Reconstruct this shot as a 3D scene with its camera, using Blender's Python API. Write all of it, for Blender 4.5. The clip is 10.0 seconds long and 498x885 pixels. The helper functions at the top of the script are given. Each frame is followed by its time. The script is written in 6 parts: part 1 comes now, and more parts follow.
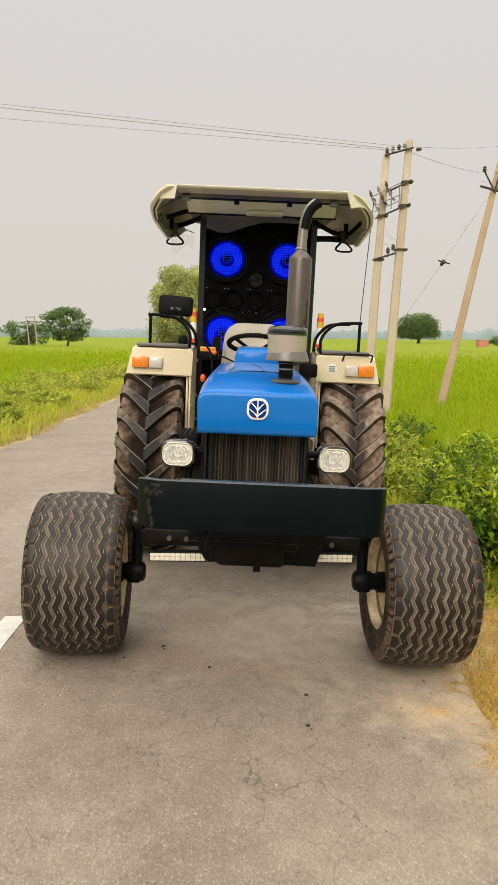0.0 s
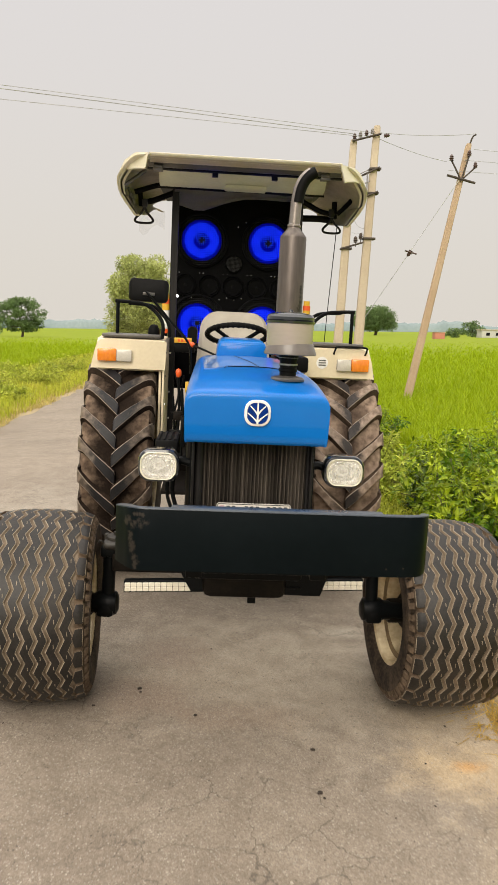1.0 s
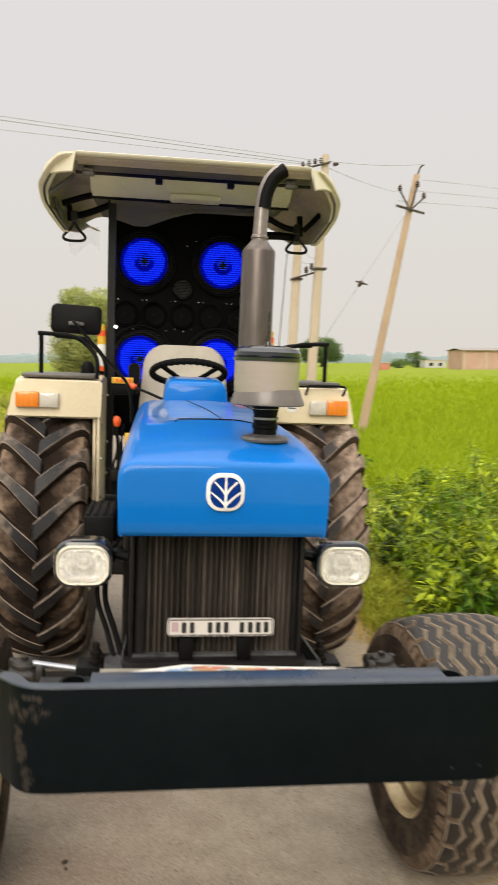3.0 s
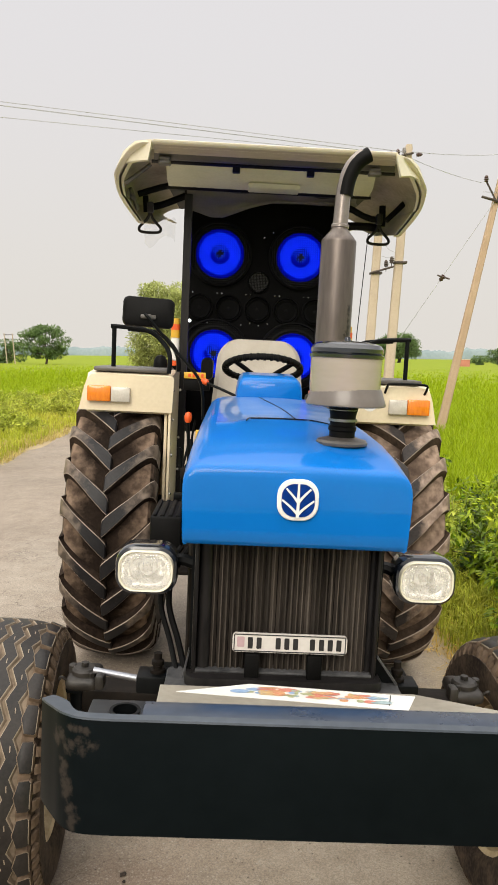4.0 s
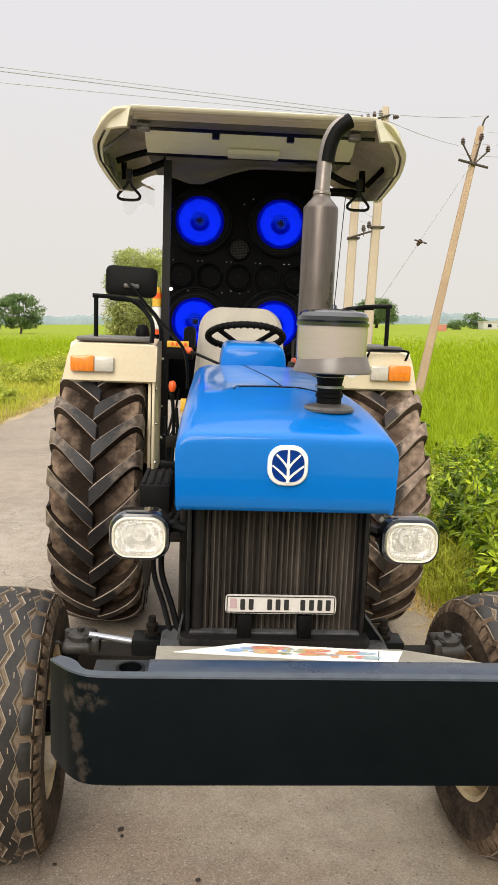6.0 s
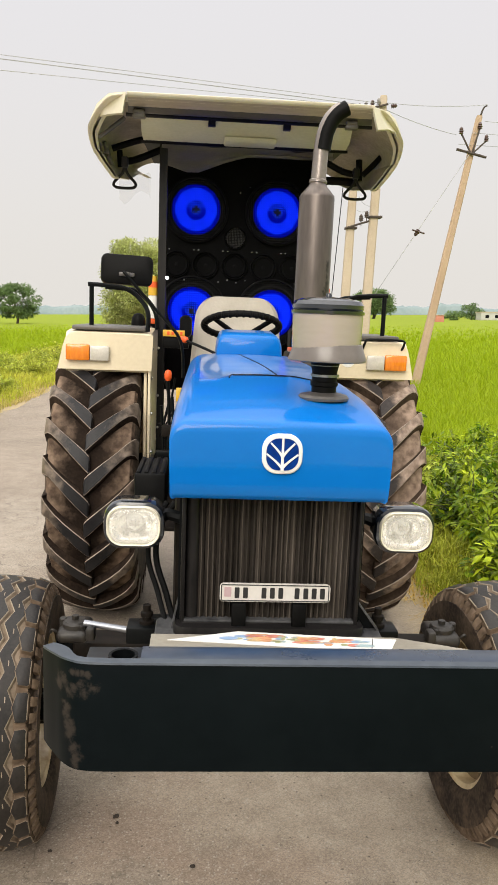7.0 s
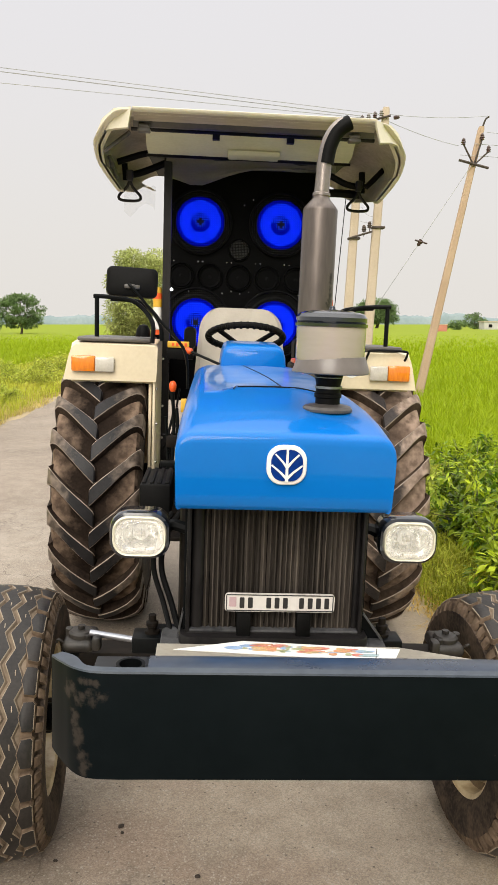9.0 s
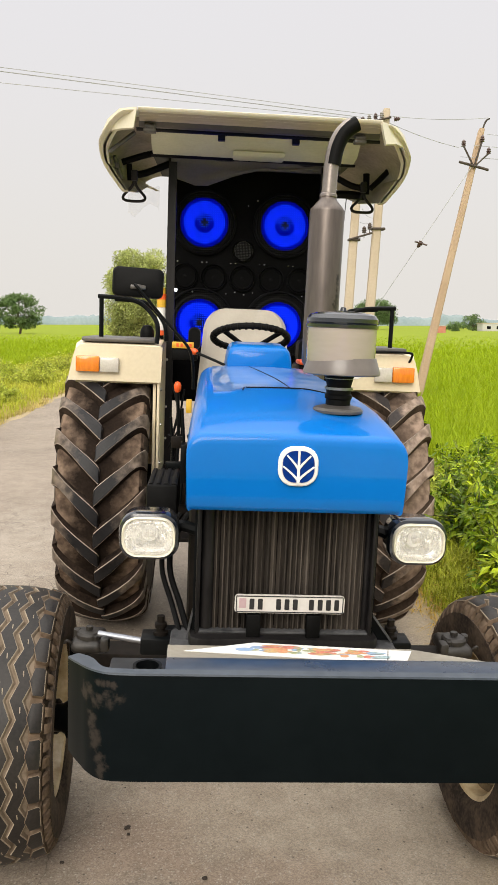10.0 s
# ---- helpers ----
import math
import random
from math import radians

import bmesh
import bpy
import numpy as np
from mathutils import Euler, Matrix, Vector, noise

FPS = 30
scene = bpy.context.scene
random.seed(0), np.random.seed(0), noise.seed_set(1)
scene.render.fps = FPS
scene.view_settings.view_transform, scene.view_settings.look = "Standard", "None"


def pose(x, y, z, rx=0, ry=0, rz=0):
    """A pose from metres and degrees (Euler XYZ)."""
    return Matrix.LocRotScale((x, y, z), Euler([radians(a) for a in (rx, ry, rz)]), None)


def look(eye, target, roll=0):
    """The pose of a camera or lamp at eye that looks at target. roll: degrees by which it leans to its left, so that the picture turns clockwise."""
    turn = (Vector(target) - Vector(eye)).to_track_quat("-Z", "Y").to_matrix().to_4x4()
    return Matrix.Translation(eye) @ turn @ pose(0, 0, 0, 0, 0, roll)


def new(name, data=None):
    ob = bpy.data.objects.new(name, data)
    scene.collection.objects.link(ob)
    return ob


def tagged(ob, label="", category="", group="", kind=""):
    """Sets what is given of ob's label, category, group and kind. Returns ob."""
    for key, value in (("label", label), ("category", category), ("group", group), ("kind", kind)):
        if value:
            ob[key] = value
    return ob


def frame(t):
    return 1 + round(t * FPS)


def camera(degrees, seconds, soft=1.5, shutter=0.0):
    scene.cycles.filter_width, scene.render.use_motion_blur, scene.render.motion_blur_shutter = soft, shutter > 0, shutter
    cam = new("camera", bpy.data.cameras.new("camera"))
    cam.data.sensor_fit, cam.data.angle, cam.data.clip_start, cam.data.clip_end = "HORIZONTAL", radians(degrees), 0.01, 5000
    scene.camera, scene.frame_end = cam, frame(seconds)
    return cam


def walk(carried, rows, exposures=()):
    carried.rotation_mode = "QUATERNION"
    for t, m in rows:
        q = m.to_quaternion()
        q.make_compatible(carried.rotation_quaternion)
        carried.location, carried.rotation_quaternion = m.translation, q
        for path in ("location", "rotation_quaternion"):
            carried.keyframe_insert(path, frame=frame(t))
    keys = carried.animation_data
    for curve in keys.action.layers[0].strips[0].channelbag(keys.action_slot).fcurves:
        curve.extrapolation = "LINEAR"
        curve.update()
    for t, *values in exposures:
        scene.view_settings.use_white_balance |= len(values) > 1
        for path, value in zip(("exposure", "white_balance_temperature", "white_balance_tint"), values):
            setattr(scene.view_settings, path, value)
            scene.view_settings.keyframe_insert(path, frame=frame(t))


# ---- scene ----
# ======== camera ========
cam = camera(36.7, 10.0, 1.5, 0.4)
PATH = [
    (0, (-0.029, -3.018, 1.524), (-0.032, -1.037, 1.247), 0.4),
    (0.5, (-0.125, -2.749, 1.533), (-0.069, -0.77, 1.247), 1.1),
    (1, (-0.163, -2.484, 1.514), (-0.055, -0.509, 1.216), 0.6),
    (1.5, (-0.194, -2.207, 1.517), (-0.081, -0.231, 1.233), 0.8),
    (2, (-0.231, -2.017, 1.533), (0.011, -0.049, 1.272), 2.6),
    (2.5, (-0.248, -1.846, 1.542), (0.102, 0.111, 1.323), 2.5),
    (3, (-0.154, -1.689, 1.534), (0.09, 0.284, 1.321), 0.0),
    (3.2, (-0.118, -1.595, 1.54), (-0.016, 0.392, 1.336), -1.0),
    (4.3, (-0.15, -1.555, 1.534), (-0.102, 0.427, 1.266), 0.7),
    (4.5, (-0.154, -1.561, 1.525), (-0.073, 0.413, 1.212), 0.7),
    (5, (-0.177, -1.574, 1.534), (-0.102, 0.385, 1.138), 0.3),
    (5.5, (-0.18, -1.58, 1.536), (-0.08, 0.389, 1.202), -0.1),
    (5.7, (-0.176, -1.591, 1.543), (-0.075, 0.382, 1.23), -0.1),
    (6.8, (-0.158, -1.593, 1.537), (-0.041, 0.377, 1.214), 0.2),
    (7, (-0.162, -1.591, 1.537), (-0.05, 0.377, 1.199), 0.1),
    (7.5, (-0.154, -1.597, 1.54), (-0.052, 0.37, 1.192), -0.4),
    (8, (-0.161, -1.599, 1.542), (-0.06, 0.371, 1.208), -0.4),
    (8.5, (-0.156, -1.608, 1.544), (-0.056, 0.364, 1.223), -0.3),
    (9, (-0.166, -1.609, 1.544), (-0.063, 0.363, 1.231), -0.0),
    (9.5, (-0.178, -1.61, 1.544), (-0.072, 0.363, 1.235), 0.2),
    (10, (-0.195, -1.604, 1.544), (-0.087, 0.369, 1.233), 0.2),
]
walk(cam, [(t, look(eye, target, roll)) for t, eye, target, roll in PATH],
     exposures=[(0, -0.09, 7050, 10), (1.5, 0.03, 7050, 10), (2.5, 0.07, 7000, 10), (3.2, 0.01, 6900, 10), (4.3, 0.10, 6800, 10), (5.3, 0.14, 6730, 10), (10, 0.14, 6730, 10)])

# ======== light: hazy overcast day ========
SUN_EL, SUN_AZ = 34.0, 196.0
world = bpy.data.worlds.new("overcast_sky")
scene.world = world
world.use_nodes = True
wn, wl = world.node_tree.nodes, world.node_tree.links
wn.clear()
sky = wn.new("ShaderNodeTexSky")
sky.sky_type = "NISHITA"
sky.sun_disc = False
sky.sun_elevation, sky.sun_rotation = radians(SUN_EL), radians(SUN_AZ)
sky.dust_density, sky.air_density = 6.0, 1.0
skymul = wn.new("ShaderNodeVectorMath")
skymul.operation = "SCALE"
skymul.inputs["Scale"].default_value = 0.1
wtc, wsep = wn.new("ShaderNodeTexCoord"), wn.new("ShaderNodeSeparateXYZ")
wl.new(wtc.outputs["Generated"], wsep.inputs[0])
cloud = wn.new("ShaderNodeValToRGB")
cloud.color_ramp.interpolation = "EASE"
cloud.color_ramp.elements[0].position, cloud.color_ramp.elements[0].color = 0.0, (0.735, 0.72, 0.70, 1)
cloud.color_ramp.elements[1].position, cloud.color_ramp.elements[1].color = 1.0, (3.0, 2.95, 2.9, 1)
mid = cloud.color_ramp.elements.new(0.42)
mid.color = (0.75, 0.75, 0.79, 1)
wl.new(wsep.outputs["Z"], cloud.inputs["Fac"])
cloudmix = wn.new("ShaderNodeMix")
cloudmix.data_type = "RGBA"
cloudmix.inputs["Factor"].default_value = 0.95
wl.new(cloud.outputs["Color"], cloudmix.inputs["B"])
bgn, outn = wn.new("ShaderNodeBackground"), wn.new("ShaderNodeOutputWorld")
bgn.inputs["Strength"].default_value = 1.0
wl.new(sky.outputs[0], skymul.inputs[0])
wl.new(skymul.outputs[0], cloudmix.inputs["A"])
wl.new(cloudmix.outputs["Result"], bgn.inputs["Color"])
wl.new(bgn.outputs[0], outn.inputs[0])
sun = new("sun", bpy.data.lights.new("sun", "SUN"))
sun.data.energy, sun.data.angle, sun.data.color = 2.5, radians(40), (1.0, 0.95, 0.87)
az = radians(SUN_AZ)
sun.matrix_world = look((0, 0, 30), (-30 * math.sin(az) / math.tan(radians(SUN_EL)), -30 * math.cos(az) / math.tan(radians(SUN_EL)), 0))

# ======== materials ========
def surf(name, c1, c2, rough=0.6, rough2=None, scale=6.0, fine=90.0, bump=0.15, metal=0.0, coat=0.0, detail=0.35, dist=0.004, emit=0.0, random_value=0.0, spec=0.5, thin=0.0, stretch=None, edges=(0.33, 0.67)):
    """A worn surface: two colours mixed by a broad and a fine noise, uneven roughness and a fine relief."""
    m = bpy.data.materials.new(name)
    m.use_nodes = True
    n, l = m.node_tree.nodes, m.node_tree.links
    b = n["Principled BSDF"]
    tc = n.new("ShaderNodeTexCoord")
    n1, n2 = n.new("ShaderNodeTexNoise"), n.new("ShaderNodeTexNoise")
    n1.inputs["Scale"].default_value, n1.inputs["Detail"].default_value, n1.inputs["Roughness"].default_value = scale, 5, 0.6
    n2.inputs["Scale"].default_value, n2.inputs["Detail"].default_value = fine, 3
    src = tc.outputs["Object"]
    if stretch:
        mp = n.new("ShaderNodeMapping")
        mp.inputs["Scale"].default_value = stretch
        l.new(src, mp.inputs["Vector"])
        src = mp.outputs[0]
    l.new(src, n1.inputs["Vector"])
    l.new(src, n2.inputs["Vector"])
    mixf = n.new("ShaderNodeMix")
    mixf.data_type = "FLOAT"
    mixf.inputs["Factor"].default_value = detail
    l.new(n1.outputs["Fac"], mixf.inputs["A"])
    l.new(n2.outputs["Fac"], mixf.inputs["B"])
    ramp = n.new("ShaderNodeValToRGB")
    ramp.color_ramp.elements[0].position, ramp.color_ramp.elements[1].position = edges
    ramp.color_ramp.elements[0].color, ramp.color_ramp.elements[1].color = (*c1, 1), (*c2, 1)
    l.new(mixf.outputs["Result"], ramp.inputs["Fac"])
    col = ramp.outputs["Color"]
    if random_value:
        oi = n.new("ShaderNodeObjectInfo") if random_value < 0 else n.new("ShaderNodeNewGeometry")
        hv = n.new("ShaderNodeHueSaturation")
        mr = n.new("ShaderNodeMapRange")
        mr.inputs["To Min"].default_value, mr.inputs["To Max"].default_value = 1 - abs(random_value), 1 + abs(random_value)
        l.new(oi.outputs["Random" if random_value < 0 else "Random Per Island"], mr.inputs["Value"])
        l.new(mr.outputs["Result"], hv.inputs["Value"])
        l.new(col, hv.inputs["Color"])
        col = hv.outputs["Color"]
    l.new(col, b.inputs["Base Color"])
    rr = n.new("ShaderNodeMapRange")
    rr.inputs["To Min"].default_value, rr.inputs["To Max"].default_value = rough, rough if rough2 is None else rough2
    l.new(n1.outputs["Fac"], rr.inputs["Value"])
    l.new(rr.outputs["Result"], b.inputs["Roughness"])
    b.inputs["Metallic"].default_value = metal
    b.inputs["Coat Weight"].default_value = coat
    b.inputs["Coat Roughness"].default_value = 0.06
    b.inputs["Specular IOR Level"].default_value = spec
    if bump:
        bp = n.new("ShaderNodeBump")
        bp.inputs["Strength"].default_value, bp.inputs["Distance"].default_value = bump, dist
        l.new(mixf.outputs["Result"], bp.inputs["Height"])
        l.new(bp.outputs["Normal"], b.inputs["Normal"])
    if thin:
        tr, mx = n.new("ShaderNodeBsdfTranslucent"), n.new("ShaderNodeMixShader")
        mx.inputs["Fac"].default_value = thin
        l.new(col, tr.inputs["Color"])
        l.new(b.outputs[0], mx.inputs[1])
        l.new(tr.outputs[0], mx.inputs[2])
        l.new(mx.outputs[0], n["Material Output"].inputs["Surface"])
    if emit:
        b.inputs["Emission Color"].default_value, b.inputs["Emission Strength"].default_value = (*c2, 1), emit
    return m


BLUE = surf("blue_paint", (0.0, 0.124, 0.445), (0.0, 0.138, 0.485), 0.30, 0.40, 2.5, 60, 0.006, coat=0.45, detail=0.1, spec=0.06)
# paler blue that paints in the sky's reflection along with dust
BLUE_DUST_SKY = surf("dusty_sky_tinted_blue_paint", (0.012, 0.14, 0.42), (0.20, 0.29, 0.50), 0.30, 0.45, 9, 90, 0.02, coat=0.6, detail=0.15, spec=0.3)
CREAM = surf("cream_paint", (0.63, 0.54, 0.375), (0.73, 0.64, 0.465), 0.35, 0.5, 3, 60, 0.03, coat=0.15, spec=0.3)
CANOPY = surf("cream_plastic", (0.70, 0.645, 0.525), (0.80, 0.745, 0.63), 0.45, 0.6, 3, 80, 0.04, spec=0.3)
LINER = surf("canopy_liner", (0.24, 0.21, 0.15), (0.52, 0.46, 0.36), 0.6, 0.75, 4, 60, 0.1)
CLOTH = surf("dusty_clear_film", (0.42, 0.39, 0.38), (0.56, 0.52, 0.50), 0.3, 0.45, 6, 90, 0.2, thin=0.3)
CLOTH.node_tree.nodes["Principled BSDF"].inputs["Alpha"].default_value = 0.35
SMOKED = surf("smoked_trim", (0.40, 0.33, 0.265), (0.62, 0.535, 0.44), 0.3, 0.45, 3, 60, 0.05, stretch=(0.3, 1, 1))
BLACK = surf("black_paint", (0.0016, 0.0020, 0.0024), (0.005, 0.006, 0.0065), 0.3, 0.45, 5, 90, 0.06, spec=0.10)
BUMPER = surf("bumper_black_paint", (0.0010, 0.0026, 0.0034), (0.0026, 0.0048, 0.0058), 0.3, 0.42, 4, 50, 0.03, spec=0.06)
# top and lip coloured paler and bluer to paint in the sky's sheen
BUMPERTOP = surf("bumper_top_sky_sheen", (0.012, 0.021, 0.040), (0.034, 0.048, 0.074), 0.20, 0.36, 6, 60, 0.06, spec=0.40)
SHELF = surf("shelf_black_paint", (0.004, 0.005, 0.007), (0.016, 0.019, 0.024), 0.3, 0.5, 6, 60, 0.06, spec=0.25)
LIP = surf("bumper_lip_sky_sheen", (0.020, 0.029, 0.042), (0.050, 0.063, 0.080), 0.28, 0.42, 6, 60, 0.08, spec=0.45)
FRONTLIN = surf("pale_front_lining", (0.66, 0.64, 0.52), (0.80, 0.78, 0.66), 0.45, 0.6, 4, 60, 0.06, thin=0.15)
BLACKPL = surf("black_plastic", (0.002, 0.002, 0.002), (0.006, 0.006, 0.006), 0.45, 0.6, 8, 140, 0.12, spec=0.09)
GREASE = surf("oily_iron", (0.003, 0.0028, 0.0026), (0.016, 0.012, 0.009), 0.45, 0.7, 9, 70, 0.3, spec=0.10)
PILLAR = surf("worn_black_post", (0.004, 0.0038, 0.004), (0.020, 0.018, 0.018), 0.35, 0.5, 7, 80, 0.08, spec=0.2, stretch=(1, 1, 0.3))
GRILLE = surf("dusty_grille", (0.009, 0.0078, 0.0070), (0.050, 0.041, 0.034), 0.5, 0.7, 22, 160, 0.15, spec=0.12, random_value=-0.4, stretch=(1, 1, 0.10))
RIBEDGE = surf("dusty_rib_edge", (0.026, 0.022, 0.019), (0.090, 0.077, 0.065), 0.6, 0.8, 30, 160, 0.1, spec=0.12, random_value=-0.45, stretch=(1, 1, 0.12))
RUBBER = surf("tyre_rubber", (0.005, 0.0045, 0.0042), (0.025, 0.0208, 0.0178), 0.36, 0.55, 8, 120, 0.25, spec=0.32)
FDUST = surf("dusty_grooves", (0.085, 0.064, 0.044), (0.225, 0.175, 0.128), 0.8, 0.9, 9, 60, 0.3, spec=0.15)
TREADEDGE = surf("pale_tread_edge", (0.18, 0.145, 0.105), (0.36, 0.30, 0.23), 0.75, 0.85, 18, 90, 0.2, spec=0.2)


def dust_by_width(name, dark, dark2, dust, dust2, x0, x1, rough, spec, base=0.0):
    """Rubber whose dust lies thicker out on the tyre's shoulders, broken up by noise."""
    m = surf(name, dark, dark2, rough, rough + 0.2, 6, 90, 0.25, spec=spec)
    n, l = m.node_tree.nodes, m.node_tree.links
    b = n["Principled BSDF"]
    tc, sp, ab = n.new("ShaderNodeTexCoord"), n.new("ShaderNodeSeparateXYZ"), n.new("ShaderNodeMath")
    ab.operation = "ABSOLUTE"
    l.new(tc.outputs["Object"], sp.inputs[0])
    l.new(sp.outputs["X"], ab.inputs[0])
    ns, ns2 = n.new("ShaderNodeTexNoise"), n.new("ShaderNodeTexNoise")
    ns.inputs["Scale"].default_value, ns.inputs["Detail"].default_value, ns.inputs["Roughness"].default_value = 11, 6, 0.65
    ns2.inputs["Scale"].default_value, ns2.inputs["Detail"].default_value = 26, 5
    l.new(tc.outputs["Object"], ns.inputs["Vector"])
    l.new(tc.outputs["Object"], ns2.inputs["Vector"])
    ad = n.new("ShaderNodeMath")
    ad.operation = "MULTIPLY_ADD"
    ad.inputs[1].default_value = 0.22
    l.new(ns.outputs["Fac"], ad.inputs[0])
    l.new(ab.outputs[0], ad.inputs[2])
    mr = n.new("ShaderNodeMapRange")
    mr.inputs["From Min"].default_value, mr.inputs["From Max"].default_value, mr.inputs["To Min"].default_value = x0 + 0.11, x1 + 0.11, base
    l.new(ad.outputs[0], mr.inputs["Value"])
    rp = n.new("ShaderNodeValToRGB")
    rp.color_ramp.elements[0].position, rp.color_ramp.elements[1].position = 0.35, 0.65
    rp.color_ramp.elements[0].color, rp.color_ramp.elements[1].color = (*dust, 1), (*dust2, 1)
    l.new(ns2.outputs["Fac"], rp.inputs["Fac"])
    mx = n.new("ShaderNodeMix")
    mx.data_type = "RGBA"
    l.new(mr.outputs["Result"], mx.inputs["Factor"])
    l.new(b.inputs["Base Color"].links[0].from_socket, mx.inputs["A"])
    l.new(rp.outputs["Color"], mx.inputs["B"])
    l.new(mx.outputs["Result"], b.inputs["Base Color"])
    return m


DUSTY = dust_by_width("dusty_rubber", (0.006, 0.0045, 0.0036), (0.028, 0.019, 0.014), (0.085, 0.058, 0.042), (0.24, 0.170, 0.122), 0.07, 0.18, 0.75, 0.06)
LUGTOP = dust_by_width("lug_rubber", (0.0045, 0.0046, 0.0058), (0.016, 0.0150, 0.0160), (0.06, 0.046, 0.036), (0.21, 0.165, 0.13), 0.085, 0.16, 0.38, 0.25)
# copies for the right rear tyre, paler than the left one's
DUSTY2 = dust_by_width("paler_dusty_rubber", (0.02, 0.014, 0.011), (0.07, 0.048, 0.036), (0.12, 0.085, 0.062), (0.30, 0.22, 0.165), 0.0, 0.13, 0.75, 0.06)
LUGTOP2 = dust_by_width("paler_dusty_lug", (0.012, 0.0105, 0.0105), (0.045, 0.038, 0.036), (0.14, 0.100, 0.076), (0.34, 0.26, 0.205), 0.045, 0.10, 0.45, 0.2)
LUGEDGE = surf("pale_worn_lug_edge", (0.17, 0.132, 0.106), (0.40, 0.335, 0.28), 0.7, 0.85, 14, 90, 0.2, spec=0.2)
FLANK = surf("lug_flank_dust", (0.006, 0.0045, 0.004), (0.05, 0.034, 0.025), 0.75, 0.9, 7, 60, 0.3, spec=0.08)
SHOULDER = surf("dust_caked_shoulder", (0.022, 0.015, 0.011), (0.085, 0.059, 0.041), 0.85, 0.95, 12, 60, 0.3, spec=0.1)
FSHOULDER = surf("brown_caked_shoulder", (0.055, 0.038, 0.026), (0.190, 0.136, 0.094), 0.85, 0.95, 14, 60, 0.3, spec=0.1)
SIDEWALL = surf("tyre_sidewall", (0.018, 0.013, 0.010), (0.095, 0.068, 0.048), 0.7, 0.88, 10, 90, 0.25, spec=0.18, edges=(0.40, 0.62))
RIMCREAM = surf("rim_cream_paint", (0.34, 0.22, 0.095), (0.80, 0.68, 0.45), 0.35, 0.55, 10, 60, 0.05, coat=0.2, detail=0.15)
# brown for the rim's steps: their shade painted in together with dirt
RIM_SHADE_DIRT = surf("brown_rim_shade_and_dirt", (0.10, 0.062, 0.028), (0.26, 0.18, 0.09), 0.7, 0.85, 12, 60, 0.2)
CHROME = surf("chrome", (0.36, 0.37, 0.40), (0.55, 0.55, 0.57), 0.2, 0.35, 6, 80, 0.02, metal=1.0)
MUFFLER = surf("muffler_heat_paint", (0.075, 0.061, 0.054), (0.135, 0.112, 0.098), 0.28, 0.42, 5, 80, 0.03, metal=0.55, stretch=(1, 1, 0.16))
PIPEMET = surf("exhaust_pipe_metal", (0.24, 0.21, 0.19), (0.33, 0.29, 0.265), 0.26, 0.4, 5, 80, 0.04, metal=0.85)
SEAT = surf("seat_plastic_cover", (0.37, 0.33, 0.275), (0.47, 0.43, 0.36), 0.22, 0.4, 4, 24, 0.4, detail=0.06, dist=0.04)
ORANGE = surf("orange_lens", (0.62, 0.15, 0.01), (0.78, 0.24, 0.015), 0.12, 0.2, 60, 200, 0.35, coat=0.6, stretch=(1, 1, 0.2))
CLEARLENS = surf("clear_lens", (0.42, 0.39, 0.33), (0.58, 0.55, 0.48), 0.12, 0.22, 14, 160, 0.1, coat=0.5)
RED = surf("red_plastic", (0.68, 0.075, 0.012), (0.80, 0.115, 0.02), 0.3, 0.4, 12, 90, 0.05)
YELLOW = surf("yellow_label", (0.6, 0.34, 0.02), (0.7, 0.42, 0.04), 0.4, 0.5, 12, 90, 0.05)
WHITE = surf("white_paint", (0.70, 0.69, 0.66), (0.80, 0.79, 0.76), 0.4, 0.5, 9, 90, 0.05)
NAVY = surf("navy_enamel", (0.0, 0.018, 0.13), (0.002, 0.035, 0.22), 0.25, 0.35, 40, 90, 0.02, spec=0.1)
PLATEINK = surf("plate_black_ink", (0.012, 0.012, 0.012), (0.02, 0.02, 0.02), 0.4, 0.5, 12, 90, 0.02)
LAMPBOWL = surf("mirror_bowl", (0.80, 0.79, 0.75), (0.92, 0.91, 0.87), 0.22, 0.32, 30, 160, 0.05, metal=0.8, dist=0.002)
LAMPGLASS = surf("headlamp_reflector", (0.80, 0.78, 0.72), (0.93, 0.91, 0.87), 0.22, 0.32, 30, 160, 0.10, metal=0.75, dist=0.003)
FLUTE = surf("glass_flute", (0.40, 0.385, 0.34), (0.60, 0.58, 0.53), 0.15, 0.25, 40, 110, 0.0, coat=0.5)


def lens_material():
    """Clear lamp glass: mostly see-through with a gloss."""
    m = bpy.data.materials.new("clear_lamp_glass")
    m.use_nodes = True
    n, l = m.node_tree.nodes, m.node_tree.links
    b = n["Principled BSDF"]
    b.inputs["Base Color"].default_value = (0.80, 0.79, 0.74, 1)
    b.inputs["Roughness"].default_value = 0.08
    b.inputs["Coat Weight"].default_value = 0.5
    t, mx = n.new("ShaderNodeBsdfTransparent"), n.new("ShaderNodeMixShader")
    mx.inputs["Fac"].default_value = 0.20
    l.new(t.outputs[0], mx.inputs[1])
    l.new(b.outputs[0], mx.inputs[2])
    l.new(mx.outputs[0], n["Material Output"].inputs["Surface"])
    return m


